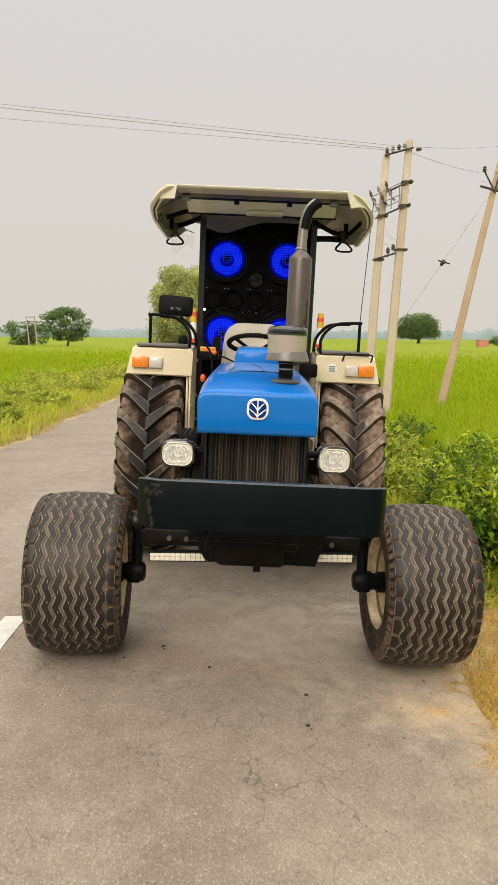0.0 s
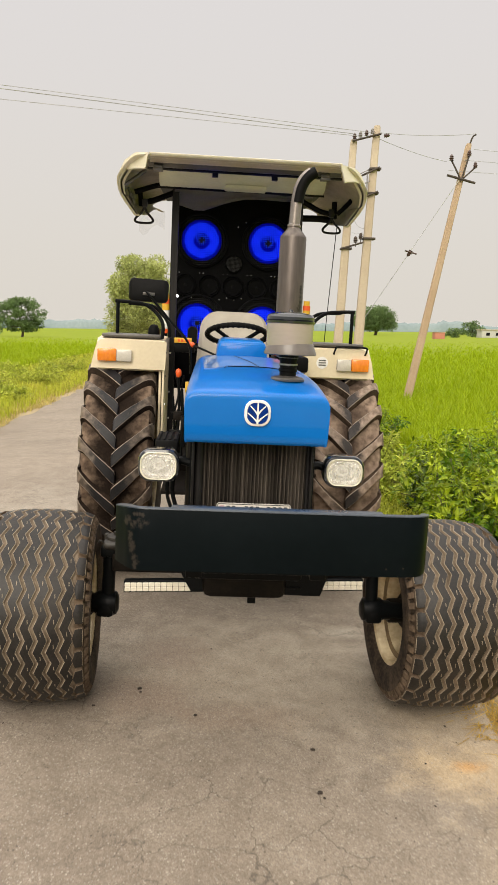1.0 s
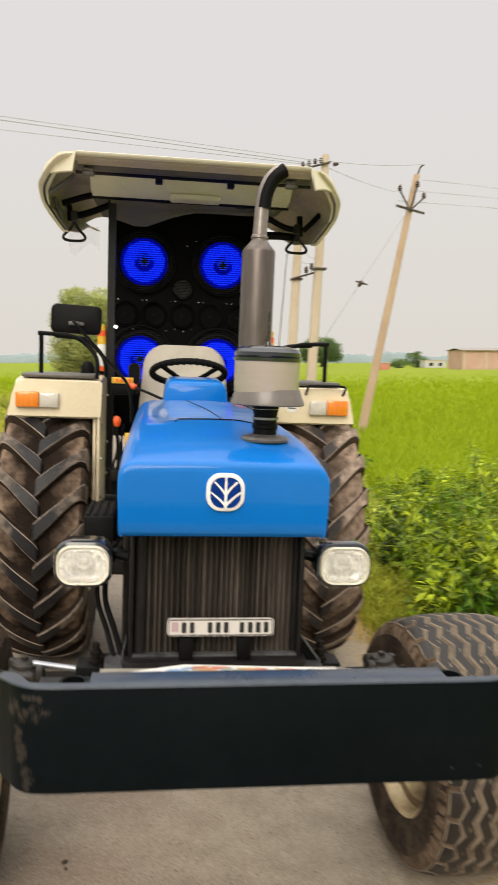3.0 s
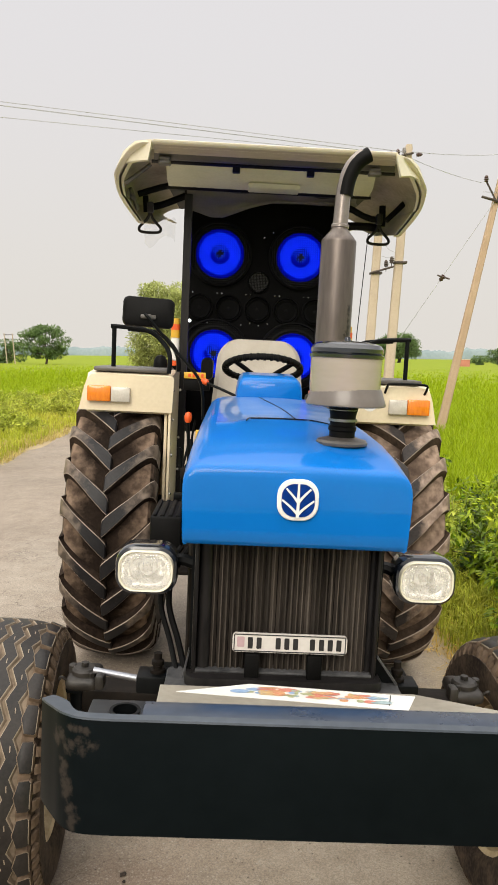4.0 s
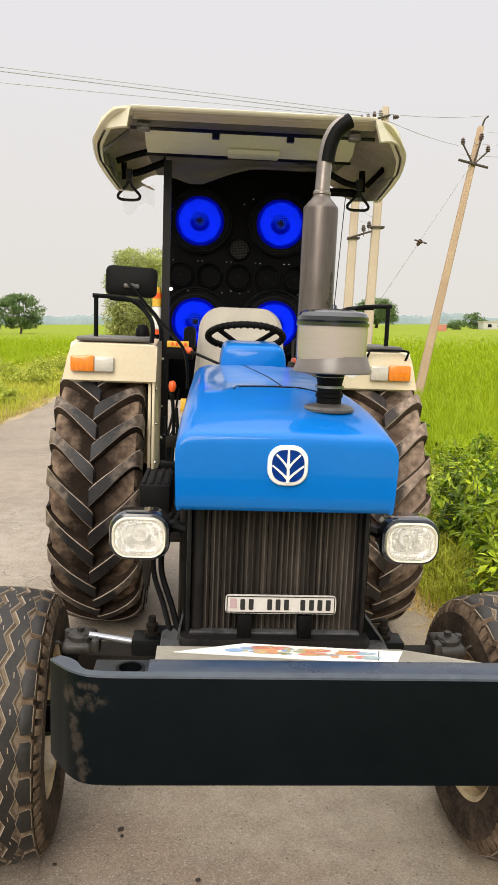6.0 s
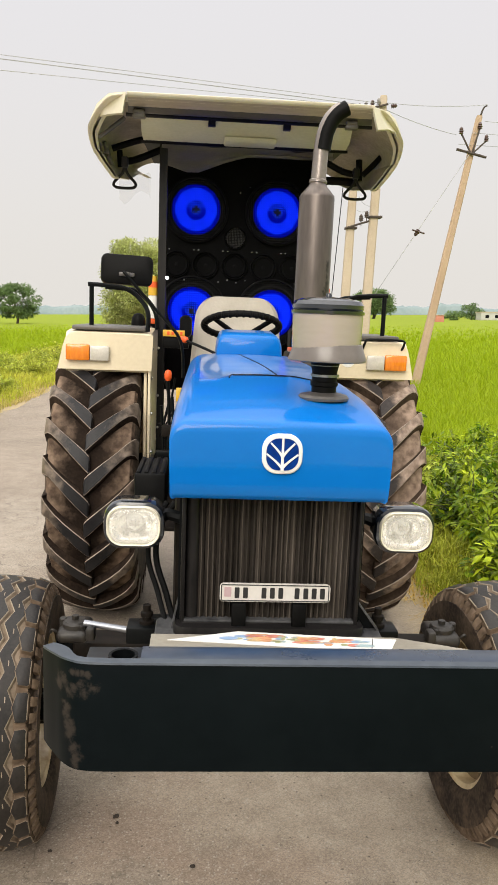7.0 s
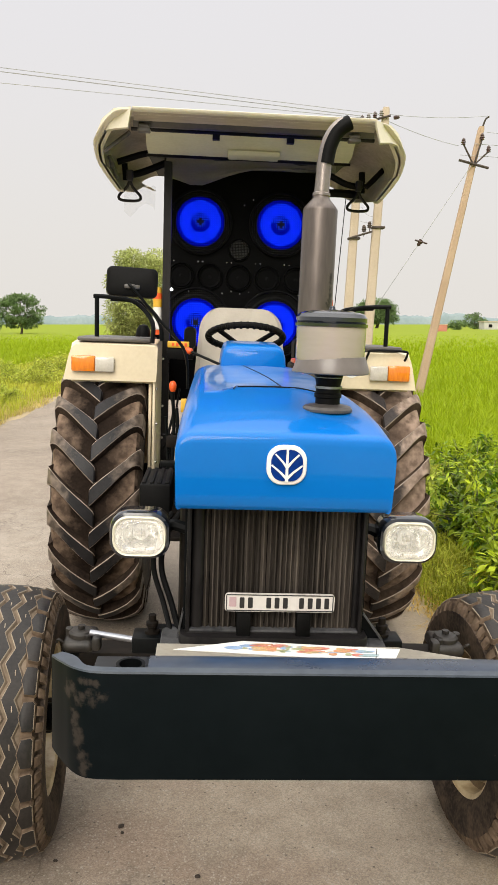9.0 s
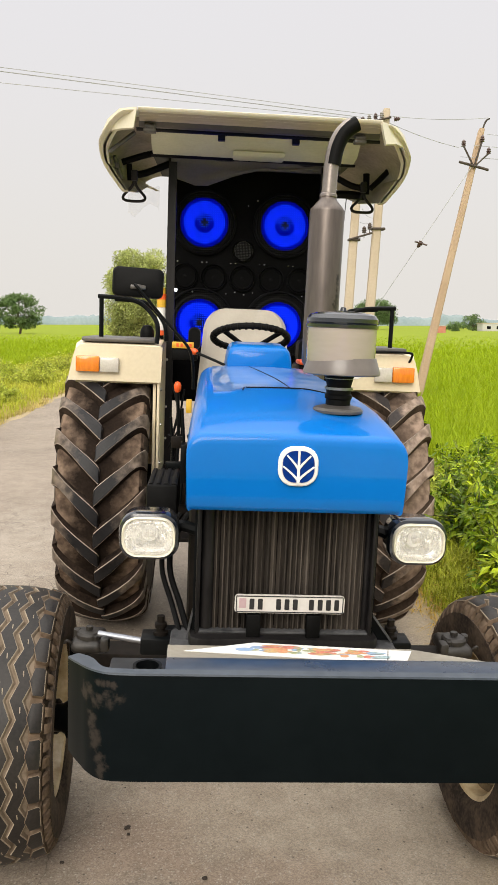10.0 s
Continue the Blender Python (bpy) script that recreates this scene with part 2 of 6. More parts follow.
LAMPLENS = lens_material()
LED = surf("blue_led", (0.0, 0.030, 0.9), (0.006, 0.040, 1.0), 0.3, 0.3, 12, 90, 0.0, emit=1.5, spec=0.0)
LEDSOFT = surf("blue_led_glow", (0.0, 0.003, 0.16), (0.0, 0.0045, 0.42), 0.4, 0.4, 12, 90, 0.0, emit=1.0, spec=0.0)
LEDDIM = surf("dim_blue_led_glow", (0.0, 0.001, 0.06), (0.0, 0.001, 0.20), 0.4, 0.4, 12, 90, 0.0, emit=0.6, spec=0.0)
SPOTLED = surf("white_led", (0.9, 0.95, 1.0), (0.9, 0.95, 1.0), 0.3, 0.3, 12, 90, 0.0, emit=3.0)
MESHBLK = surf("speaker_mesh", (0.0025, 0.0025, 0.0028), (0.008, 0.008, 0.009), 0.5, 0.6, 9, 120, 0.1, spec=0.07)
MESHDOT = surf("speaker_grille_wire", (0.022, 0.022, 0.024), (0.045, 0.044, 0.044), 0.5, 0.6, 9, 120, 0.0, spec=0.15)
BOARD = surf("speaker_board", (0.0015, 0.0015, 0.0017), (0.004, 0.004, 0.0045), 0.55, 0.7, 9, 120, 0.1, spec=0.05)
CLEARBOWL = surf("precleaner_bowl", (0.31, 0.265, 0.235), (0.39, 0.34, 0.305), 0.12, 0.2, 2, 30, 0.0, coat=0.6, detail=0.1, stretch=(1, 1, 4))
LIDBLACK = surf("glossy_lid", (0.004, 0.007, 0.013), (0.012, 0.016, 0.024), 0.08, 0.16, 6, 60, 0.03, coat=0.5, spec=0.7)
SKIRT = surf("smoky_grey_skirt", (0.115, 0.100, 0.090), (0.17, 0.15, 0.138), 0.25, 0.35, 3, 40, 0.02, spec=0.5)
GREYPL = surf("grey_plastic", (0.055, 0.050, 0.046), (0.10, 0.092, 0.084), 0.3, 0.45, 6, 60, 0.08)
DUSTBLK = surf("dusty_black_steel", (0.016, 0.017, 0.019), (0.095, 0.095, 0.098), 0.5, 0.7, 12, 80, 0.2, spec=0.3)
PLATEWHITE = surf("number_plate_white", (0.56, 0.53, 0.49), (0.64, 0.61, 0.57), 0.4, 0.5, 9, 90, 0.05)
WIRE = surf("wire_aluminium", (0.30, 0.30, 0.31), (0.42, 0.42, 0.43), 0.5, 0.6, 3, 60, 0.0)
TANPOLE = surf("weathered_tan_concrete", (0.36, 0.25, 0.160), (0.47, 0.345, 0.235), 0.8, 0.9, 1.6, 30, 0.3, dist=0.01)
CONCRETE = surf("pole_concrete", (0.39, 0.315, 0.23), (0.52, 0.435, 0.33), 0.8, 0.9, 1.6, 30, 0.3, dist=0.01)
LAMPRIM = surf("cream_lamp_rim", (0.66, 0.62, 0.48), (0.78, 0.74, 0.60), 0.25, 0.35, 9, 60, 0.02, coat=0.3)
GREYPORC = surf("grey_porcelain", (0.16, 0.15, 0.145), (0.30, 0.28, 0.27), 0.3, 0.45, 9, 60, 0.0)
STEELROD = surf("bright_steel_rod", (0.20, 0.21, 0.24), (0.32, 0.33, 0.36), 0.3, 0.45, 9, 60, 0.02, metal=0.9)
LEDLENS = surf("led_cell_lens", (0.66, 0.61, 0.50), (0.80, 0.75, 0.64), 0.2, 0.3, 30, 160, 0.05, coat=0.4)
KNUCKLE = surf("dusty_oily_iron", (0.004, 0.0037, 0.0035), (0.030, 0.026, 0.022), 0.3, 0.6, 16, 80, 0.4, spec=0.35)
IRON = surf("rusty_iron", (0.03, 0.022, 0.018), (0.08, 0.06, 0.045), 0.7, 0.8, 9, 60, 0.2)
PORCELAIN = surf("brown_porcelain", (0.05, 0.03, 0.025), (0.09, 0.05, 0.04), 0.25, 0.3, 9, 60, 0.0)


def scuffed(m, spots, colour):
    """Blotches of one colour round some places of a part, as the bare, rusty scuffs on the painted bumper."""
    n, l = m.node_tree.nodes, m.node_tree.links
    b = n["Principled BSDF"]
    tc = n.new("ShaderNodeTexCoord")
    ns = n.new("ShaderNodeTexNoise")
    ns.inputs["Scale"].default_value, ns.inputs["Detail"].default_value, ns.inputs["Roughness"].default_value = 55, 7, 0.75
    l.new(tc.outputs["Object"], ns.inputs["Vector"])
    total = None
    for p, r in spots:
        sub = n.new("ShaderNodeVectorMath")
        sub.operation = "DISTANCE"
        sub.inputs[1].default_value = p
        l.new(tc.outputs["Object"], sub.inputs[0])
        mr = n.new("ShaderNodeMapRange")
        mr.inputs["From Max"].default_value, mr.inputs["To Min"].default_value, mr.inputs["To Max"].default_value = r, 0.32, -0.3
        l.new(sub.outputs["Value"], mr.inputs["Value"])
        if total is None:
            total = mr.outputs["Result"]
        else:
            mx = n.new("ShaderNodeMath")
            mx.operation = "MAXIMUM"
            l.new(total, mx.inputs[0])
            l.new(mr.outputs["Result"], mx.inputs[1])
            total = mx.outputs[0]
    add = n.new("ShaderNodeMath")
    l.new(total, add.inputs[0])
    l.new(ns.outputs["Fac"], add.inputs[1])
    edge = n.new("ShaderNodeMapRange")
    edge.inputs["From Min"].default_value, edge.inputs["From Max"].default_value = 0.60, 0.76
    l.new(add.outputs[0], edge.inputs["Value"])
    src = b.inputs["Base Color"].links[0].from_socket
    mix = n.new("ShaderNodeMix")
    mix.data_type = "RGBA"
    mix.inputs["B"].default_value = (*colour, 1)
    l.new(edge.outputs["Result"], mix.inputs["Factor"])
    l.new(src, mix.inputs["A"])
    l.new(mix.outputs["Result"], b.inputs["Base Color"])


def bumper_front(x):
    """How far back the bumper's face lies at x."""
    return -0.52 + float(np.interp(x, [-0.419, -0.394, -0.376, -0.352, -0.31], [0.082, 0.045, 0.022, 0.005, 0.0]))


SCUFFS = [((x, bumper_front(x), z), r) for x, z, r in
          [(-0.374 + 0.0012 * k + 0.003 * math.sin(k * 1.7), 0.938 - 0.0055 * k, 0.021 + 0.004 * math.sin(k * 0.9) ** 2) for k in range(19)]
          + [(-0.384 + 0.009 * k, 0.968 + 0.008 * math.sin(k * 2.1), 0.034 - 0.001 * k) for k in range(7)] + [(-0.360 + 0.008 * k, 0.992, 0.020) for k in range(4)]]
SCUFFS += [((0.36, -0.52, 0.855), 0.010), ((0.41, -0.518, 0.858), 0.010), ((0.30, -0.52, 0.876), 0.005)]
# moved along with the bumper, scaled about the late camera position
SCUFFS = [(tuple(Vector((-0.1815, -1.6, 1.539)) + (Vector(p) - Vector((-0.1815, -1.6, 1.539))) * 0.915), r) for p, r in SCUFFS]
scuffed(BUMPER, SCUFFS, (0.026, 0.022, 0.019))
# dark streak down the muffler's right: soot plus a dark reflection, put into colour
scuffed(MUFFLER, [((0.262, 1.165, 1.42 + 0.022 * k), 0.080 - 0.0028 * k) for k in range(15)], (0.022, 0.018, 0.016))


# ======== mesh helpers ========
def part(name, bm, material, parent=None, label="", sharp=35):
    """Links a bmesh as one mesh object under a thing or a part."""
    me = bpy.data.meshes.new(name)
    bm.normal_update()
    for f in bm.faces:
        f.smooth = True
    bm.to_mesh(me)
    bm.free()
    me.set_sharp_from_angle(angle=radians(sharp))
    for m in material if isinstance(material, (list, tuple)) else [material]:
        me.materials.append(m)
    ob = new(name, me)
    ob.parent = parent
    if label:
        tagged(ob, label)
    return ob


def join(*bms):
    out = bmesh.new()
    for b in bms:
        me = bpy.data.meshes.new("tmp")
        b.to_mesh(me)
        b.free()
        out.from_mesh(me)
        bpy.data.meshes.remove(me)
    return out


def moved(bm, m):
    bm.transform(m)
    return bm


def painted(bm, i):
    for f in bm.faces:
        f.material_index = i
    return bm


def bx(x0, x1, y0, y1, z0, z1, bev=0.0, seg=2):
    bm = bmesh.new()
    bmesh.ops.create_cube(bm, size=1)
    for v in bm.verts:
        v.co = Vector(((x0, x1)[v.co.x > 0], (y0, y1)[v.co.y > 0], (z0, z1)[v.co.z > 0]))
    if bev:
        bmesh.ops.bevel(bm, geom=bm.edges[:], offset=bev, segments=seg, profile=0.5, affect="EDGES")
    return bm


def basis(d):
    d = Vector(d).normalized()
    a = Vector((0, 0, 1)) if abs(d.z) < 0.9 else Vector((1, 0, 0))
    u = d.cross(a).normalized()
    return u, d.cross(u).normalized(), d


def loft(rings, caps=True, closed=True):
    """Quads between rings of equally many points."""
    bm = bmesh.new()
    vs = [[bm.verts.new(p) for p in r] for r in rings]
    k = len(vs[0])
    for a, b in zip(vs, vs[1:]):
        for i in range(k if closed else k - 1):
            j = (i + 1) % k
            bm.faces.new((a[i], a[j], b[j], b[i]))
    if caps and closed:
        bm.faces.new(vs[0][::-1])
        bm.faces.new(vs[-1])
    bmesh.ops.recalc_face_normals(bm, faces=bm.faces[:])
    return bm


def lathe(profile, origin, axis, n=32, caps=True):
    """Turns (radius, height) pairs round an axis."""
    u, v, d = basis(axis)
    o = Vector(origin)
    rings = [[o + d * h + (u * math.cos(2 * math.pi * i / n) + v * math.sin(2 * math.pi * i / n)) * max(r, 1e-4) for i in range(n)] for r, h in profile]
    return loft(rings, caps)


def cyl(p0, p1, r, n=20, bev=0.0):
    p0, p1 = Vector(p0), Vector(p1)
    h = (p1 - p0).length
    prof = [(r - bev, 0), (r, bev), (r, h - bev), (r - bev, h)] if bev else [(r, 0), (r, h)]
    return lathe(prof, p0, p1 - p0, n)


def smooth_path(pts, per=6):
    pts = [Vector(p) for p in pts]
    if len(pts) < 3:
        return pts
    out = []
    for i in range(len(pts) - 1):
        a, b, c, d = pts[max(i - 1, 0)], pts[i], pts[i + 1], pts[min(i + 2, len(pts) - 1)]
        for k in range(per):
            t = k / per
            out.append(0.5 * (2 * b + (c - a) * t + (2 * a - 5 * b + 4 * c - d) * t * t + (3 * b - a - 3 * c + d) * t ** 3))
    return out + [pts[-1]]


def tube(pts, r, n=10, per=6, taper=None):
    """A round bar along a smooth line."""
    pts = smooth_path(pts, per)
    rings = []
    u = None
    for i, p in enumerate(pts):
        d = (pts[min(i + 1, len(pts) - 1)] - pts[max(i - 1, 0)]).normalized()
        if u is None:
            u = basis(d)[0]
        u = (u - d * u.dot(d)).normalized()
        v = d.cross(u)
        k = r if taper is None else r + (taper - r) * i / (len(pts) - 1)
        rings.append([p + (u * math.cos(2 * math.pi * a / n) + v * math.sin(2 * math.pi * a / n)) * k for a in range(n)])
    return loft(rings)


def rrect(w, h, r, n=5):
    """Points of a rounded rectangle, centred."""
    out = []
    for cx, cz, a0 in ((w / 2 - r, h / 2 - r, 0), (-w / 2 + r, h / 2 - r, 90), (-w / 2 + r, -h / 2 + r, 180), (w / 2 - r, -h / 2 + r, 270)):
        for k in range(n + 1):
            a = radians(a0 + 90 * k / n)
            out.append((cx + r * math.cos(a), cz + r * math.sin(a)))
    return out


def slab(outline, c, y0, y1, bev=0.0):
    """An outline in x and z, thick from y0 to y1 with eased edges, round the centre c = (x, z)."""
    def ring(y, k):
        pts = [Vector((c[0] + x, y, c[1] + z)) for x, z in outline]
        if k:
            m = sum(pts, Vector()) / len(pts)
            w = max((p - m).length for p in pts)
            pts = [p + (m - p) * (k / w) for p in pts]
        return pts
    if bev:
        return loft([ring(y0, bev), ring(y0 + bev, 0), ring(y1 - bev, 0), ring(y1, bev)])
    return loft([ring(y0, 0), ring(y1, 0)])


def raw(name, verts, faces, material, parent=None, label="", smooth=False):
    me = bpy.data.meshes.new(name)
    me.from_pydata(verts, [], faces)
    for m in material if isinstance(material, (list, tuple)) else [material]:
        me.materials.append(m)
    if smooth:
        me.polygons.foreach_set("use_smooth", [True] * len(me.polygons))
    ob = new(name, me)
    ob.parent = parent
    if label:
        tagged(ob, label)
    return ob


# ======== ground, road, fields ========
FIELD = surf("rice_field_ground", (0.165, 0.220, 0.014), (0.22, 0.27, 0.026), 0.9, 0.95, 0.25, 4.0, 0.5, dist=0.1, spec=0.1)
RICE = surf("rice_leaf", (0.25, 0.35, 0.006), (0.34, 0.43, 0.016), 0.5, 0.65, 0.5, 12, 0.0, random_value=0.16, spec=0.2, thin=0.45)
WEED = surf("weed_leaf", (0.25, 0.33, 0.03), (0.52, 0.54, 0.10), 0.5, 0.6, 1.2, 20, 0.0, random_value=0.4, spec=0.25, thin=0.45)
GRASS = surf("verge_grass", (0.30, 0.37, 0.02), (0.52, 0.50, 0.08), 0.6, 0.7, 0.8, 20, 0.0, random_value=0.35, spec=0.2, thin=0.4)
VERGEGREEN = surf("short_green_grass", (0.18, 0.235, 0.015), (0.42, 0.42, 0.045), 0.6, 0.7, 1.6, 20, 0.0, random_value=0.4, spec=0.2, thin=0.35)
STRAW = surf("dry_straw", (0.42, 0.27, 0.06), (0.66, 0.46, 0.13), 0.7, 0.8, 3, 30, 0.0, random_value=0.3, spec=0.2, thin=0.4)
DRYGRASS = surf("dry_verge_grass", (0.42, 0.34, 0.11), (0.60, 0.50, 0.20), 0.7, 0.8, 2, 30, 0.0, random_value=0.3, spec=0.2, thin=0.4)
SOIL = surf("verge_soil", (0.25, 0.20, 0.105), (0.42, 0.33, 0.20), 0.9, 0.95, 0.9, 14, 0.5, dist=0.02)
# inner leaves coloured near-black for shade, young upper ones brighter for light
LEAF = surf("shaded_shrub_leaf", (0.006, 0.024, 0.0015), (0.135, 0.212, 0.007), 0.38, 0.5, 4.0, 30, 0.0, random_value=0.5, spec=0.4, thin=0.22, detail=0.2, edges=(0.42, 0.60))
LEAFTIP = surf("lit_young_shrub_leaf", (0.06, 0.145, 0.004), (0.38, 0.46, 0.018), 0.4, 0.5, 3.0, 30, 0.0, random_value=0.45, spec=0.35, thin=0.33, detail=0.2, edges=(0.42, 0.60))
STEM = surf("shrub_stem", (0.09, 0.09, 0.03), (0.16, 0.14, 0.06), 0.7, 0.8, 9, 40, 0.2)
BARK = surf("bark", (0.07, 0.05, 0.035), (0.14, 0.10, 0.07), 0.85, 0.9, 6, 30, 0.5)
TREELEAF = surf("tree_leaf", (0.10, 0.17, 0.06), (0.20, 0.28, 0.11), 0.6, 0.7, 0.5, 6, 0.0, random_value=0.4, spec=0.2, thin=0.4)
PALELEAF = surf("feathery_tree_leaf", (0.33, 0.37, 0.13), (0.54, 0.57, 0.23), 0.6, 0.7, 0.5, 6, 0.0, random_value=0.35, spec=0.2, thin=0.4)


# worn and sandy places, plus pale patches that lighten the shade under the tractor: x, y, half length, half width,
# strength, colour
STAINS_AND_LIGHTENING = [(0.55, 0.50, 0.60, 0.75, 0.45, (0.42, 0.36, 0.29)), (0.90, 0.25, 0.42, 0.6, 0.6, (0.47, 0.38, 0.27)), (0.80, -0.05, 0.35, 0.22, 0.6, (0.44, 0.33, 0.20)), (0.95, -0.6, 0.3, 0.9, 0.45, (0.38, 0.30, 0.20)), (0.53, 1.15, 0.13, 0.10, 0.5, (0.42, 0.38, 0.31)), (0.22, 0.93, 0.12, 0.06, 0.45, (0.42, 0.38, 0.31)),
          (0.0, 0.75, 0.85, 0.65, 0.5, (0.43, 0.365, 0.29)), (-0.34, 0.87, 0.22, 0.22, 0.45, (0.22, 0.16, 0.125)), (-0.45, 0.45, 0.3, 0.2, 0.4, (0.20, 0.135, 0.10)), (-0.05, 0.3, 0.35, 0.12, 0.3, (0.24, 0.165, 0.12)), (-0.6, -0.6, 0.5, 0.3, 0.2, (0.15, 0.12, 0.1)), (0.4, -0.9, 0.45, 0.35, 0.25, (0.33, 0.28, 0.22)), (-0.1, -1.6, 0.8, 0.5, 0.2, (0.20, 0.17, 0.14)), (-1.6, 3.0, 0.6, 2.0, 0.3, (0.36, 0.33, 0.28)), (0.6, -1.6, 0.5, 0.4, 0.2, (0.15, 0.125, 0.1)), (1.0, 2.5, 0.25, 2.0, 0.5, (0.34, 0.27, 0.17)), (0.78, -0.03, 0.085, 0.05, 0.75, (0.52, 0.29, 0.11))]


def road_material():
    m = surf("worn_asphalt", (0.165, 0.134, 0.104), (0.285, 0.240, 0.193), 0.66, 0.80, 1.1, 75, 0.5, dist=0.005, detail=0.40, spec=0.36)
    n, l = m.node_tree.nodes, m.node_tree.links
    b = n["Principled BSDF"]
    src = b.inputs["Base Color"].links[0].from_socket
    tc = n.new("ShaderNodeTexCoord")
    # stains, dust and the patches that lighten the shaded road
    col = src
    ns = n.new("ShaderNodeTexNoise")
    ns.inputs["Scale"].default_value, ns.inputs["Detail"].default_value = 7, 6
    l.new(tc.outputs["Object"], ns.inputs["Vector"])
    for x, y, rx, ry, soft, c in STAINS_AND_LIGHTENING:
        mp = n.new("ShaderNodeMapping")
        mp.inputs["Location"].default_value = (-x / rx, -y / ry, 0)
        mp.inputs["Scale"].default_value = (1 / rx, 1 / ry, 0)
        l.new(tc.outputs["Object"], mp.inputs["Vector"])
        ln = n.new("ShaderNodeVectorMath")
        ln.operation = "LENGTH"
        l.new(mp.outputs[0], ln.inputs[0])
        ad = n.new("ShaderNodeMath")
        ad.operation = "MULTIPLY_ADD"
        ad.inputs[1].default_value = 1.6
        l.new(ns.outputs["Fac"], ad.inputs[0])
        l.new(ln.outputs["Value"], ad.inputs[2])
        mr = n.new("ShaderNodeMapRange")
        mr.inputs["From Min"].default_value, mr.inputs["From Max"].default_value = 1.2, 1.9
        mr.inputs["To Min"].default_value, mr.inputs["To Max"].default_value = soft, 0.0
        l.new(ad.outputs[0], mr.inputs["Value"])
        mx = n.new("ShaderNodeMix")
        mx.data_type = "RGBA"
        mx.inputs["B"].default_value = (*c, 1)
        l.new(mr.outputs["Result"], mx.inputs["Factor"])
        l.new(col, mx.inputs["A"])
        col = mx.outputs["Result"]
    src = col
    # pale and dark stones of the chippings
    vo = n.new("ShaderNodeTexVoronoi")
    vo.inputs["Scale"].default_value = 260
    l.new(tc.outputs["Object"], vo.inputs["Vector"])
    sr = n.new("ShaderNodeValToRGB")
    sr.color_ramp.elements[0].color, sr.color_ramp.elements[1].color = (0.55, 0.54, 0.53, 1), (1.48, 1.47, 1.45, 1)
    bw = n.new("ShaderNodeSeparateColor")
    l.new(vo.outputs["Color"], bw.inputs[0])
    l.new(bw.outputs[0], sr.inputs["Fac"])
    mul = n.new("ShaderNodeMix")
    mul.data_type, mul.blend_type = "RGBA", "MULTIPLY"
    mul.inputs["Factor"].default_value = 0.47
    l.new(src, mul.inputs["A"])
    l.new(sr.outputs["Color"], mul.inputs["B"])
    # scattered pale stones and dark specks
    peb = mul.outputs["Result"]
    for scale, least, size, colour in ((95, 0.80, 0.22, (0.44, 0.40, 0.34, 1)), (60, 0.88, 0.16, (0.05, 0.04, 0.033, 1)), (150, 0.86, 0.30, (0.36, 0.33, 0.29, 1))):
        v2 = n.new("ShaderNodeTexVoronoi")
        v2.inputs["Scale"].default_value = scale
        l.new(tc.outputs["Object"], v2.inputs["Vector"])
        sc = n.new("ShaderNodeSeparateColor")
        l.new(v2.outputs["Color"], sc.inputs[0])
        pick, near, both = n.new("ShaderNodeMath"), n.new("ShaderNodeMapRange"), n.new("ShaderNodeMath")
        pick.operation, pick.inputs[1].default_value = "GREATER_THAN", least
        l.new(sc.outputs[1], pick.inputs[0])
        near.inputs["From Min"].default_value, near.inputs["From Max"].default_value = size, size * 1.6
        near.inputs["To Min"].default_value, near.inputs["To Max"].default_value = 0.65, 0.0
        l.new(v2.outputs["Distance"], near.inputs["Value"])
        both.operation = "MULTIPLY"
        l.new(pick.outputs[0], both.inputs[0])
        l.new(near.outputs["Result"], both.inputs[1])
        mp2 = n.new("ShaderNodeMix")
        mp2.data_type = "RGBA"
        mp2.inputs["B"].default_value = colour
        l.new(both.outputs[0], mp2.inputs["Factor"])
        l.new(peb, mp2.inputs["A"])
        peb = mp2.outputs["Result"]
    # mottling, a hand wide
    mo = n.new("ShaderNodeTexNoise")
    mo.inputs["Scale"].default_value, mo.inputs["Detail"].default_value, mo.inputs["Roughness"].default_value = 8, 7, 0.7
    l.new(tc.outputs["Object"], mo.inputs["Vector"])
    ml = n.new("ShaderNodeValToRGB")
    ml.color_ramp.elements[0].position, ml.color_ramp.elements[1].position = 0.36, 0.64
    ml.color_ramp.elements[0].color, ml.color_ramp.elements[1].color = (0.76, 0.73, 0.70, 1), (1.16, 1.16, 1.16, 1)
    l.new(mo.outputs["Fac"], ml.inputs["Fac"])
    mt = n.new("ShaderNodeMix")
    mt.data_type, mt.blend_type = "RGBA", "MULTIPLY"
    mt.inputs["Factor"].default_value = 0.5
    l.new(peb, mt.inputs["A"])
    l.new(ml.outputs["Color"], mt.inputs["B"])
    peb = mt.outputs["Result"]
    # fine cracks
    wob = n.new("ShaderNodeTexNoise")
    wob.inputs["Scale"].default_value, wob.inputs["Detail"].default_value = 5, 4
    l.new(tc.outputs["Object"], wob.inputs["Vector"])
    add = n.new("ShaderNodeMix")
    add.data_type, add.blend_type = "RGBA", "LINEAR_LIGHT"
    add.inputs["Factor"].default_value = 0.18
    l.new(tc.outputs["Object"], add.inputs["A"])
    l.new(wob.outputs["Color"], add.inputs["B"])
    cr = n.new("ShaderNodeTexVoronoi")
    cr.feature = "DISTANCE_TO_EDGE"
    cr.inputs["Scale"].default_value = 3.0
    l.new(add.outputs["Result"], cr.inputs["Vector"])
    ck = n.new("ShaderNodeMapRange")
    ck.inputs["From Max"].default_value, ck.inputs["To Min"].default_value, ck.inputs["To Max"].default_value = 0.013, 1.0, 0.0
    l.new(cr.outputs["Distance"], ck.inputs["Value"])
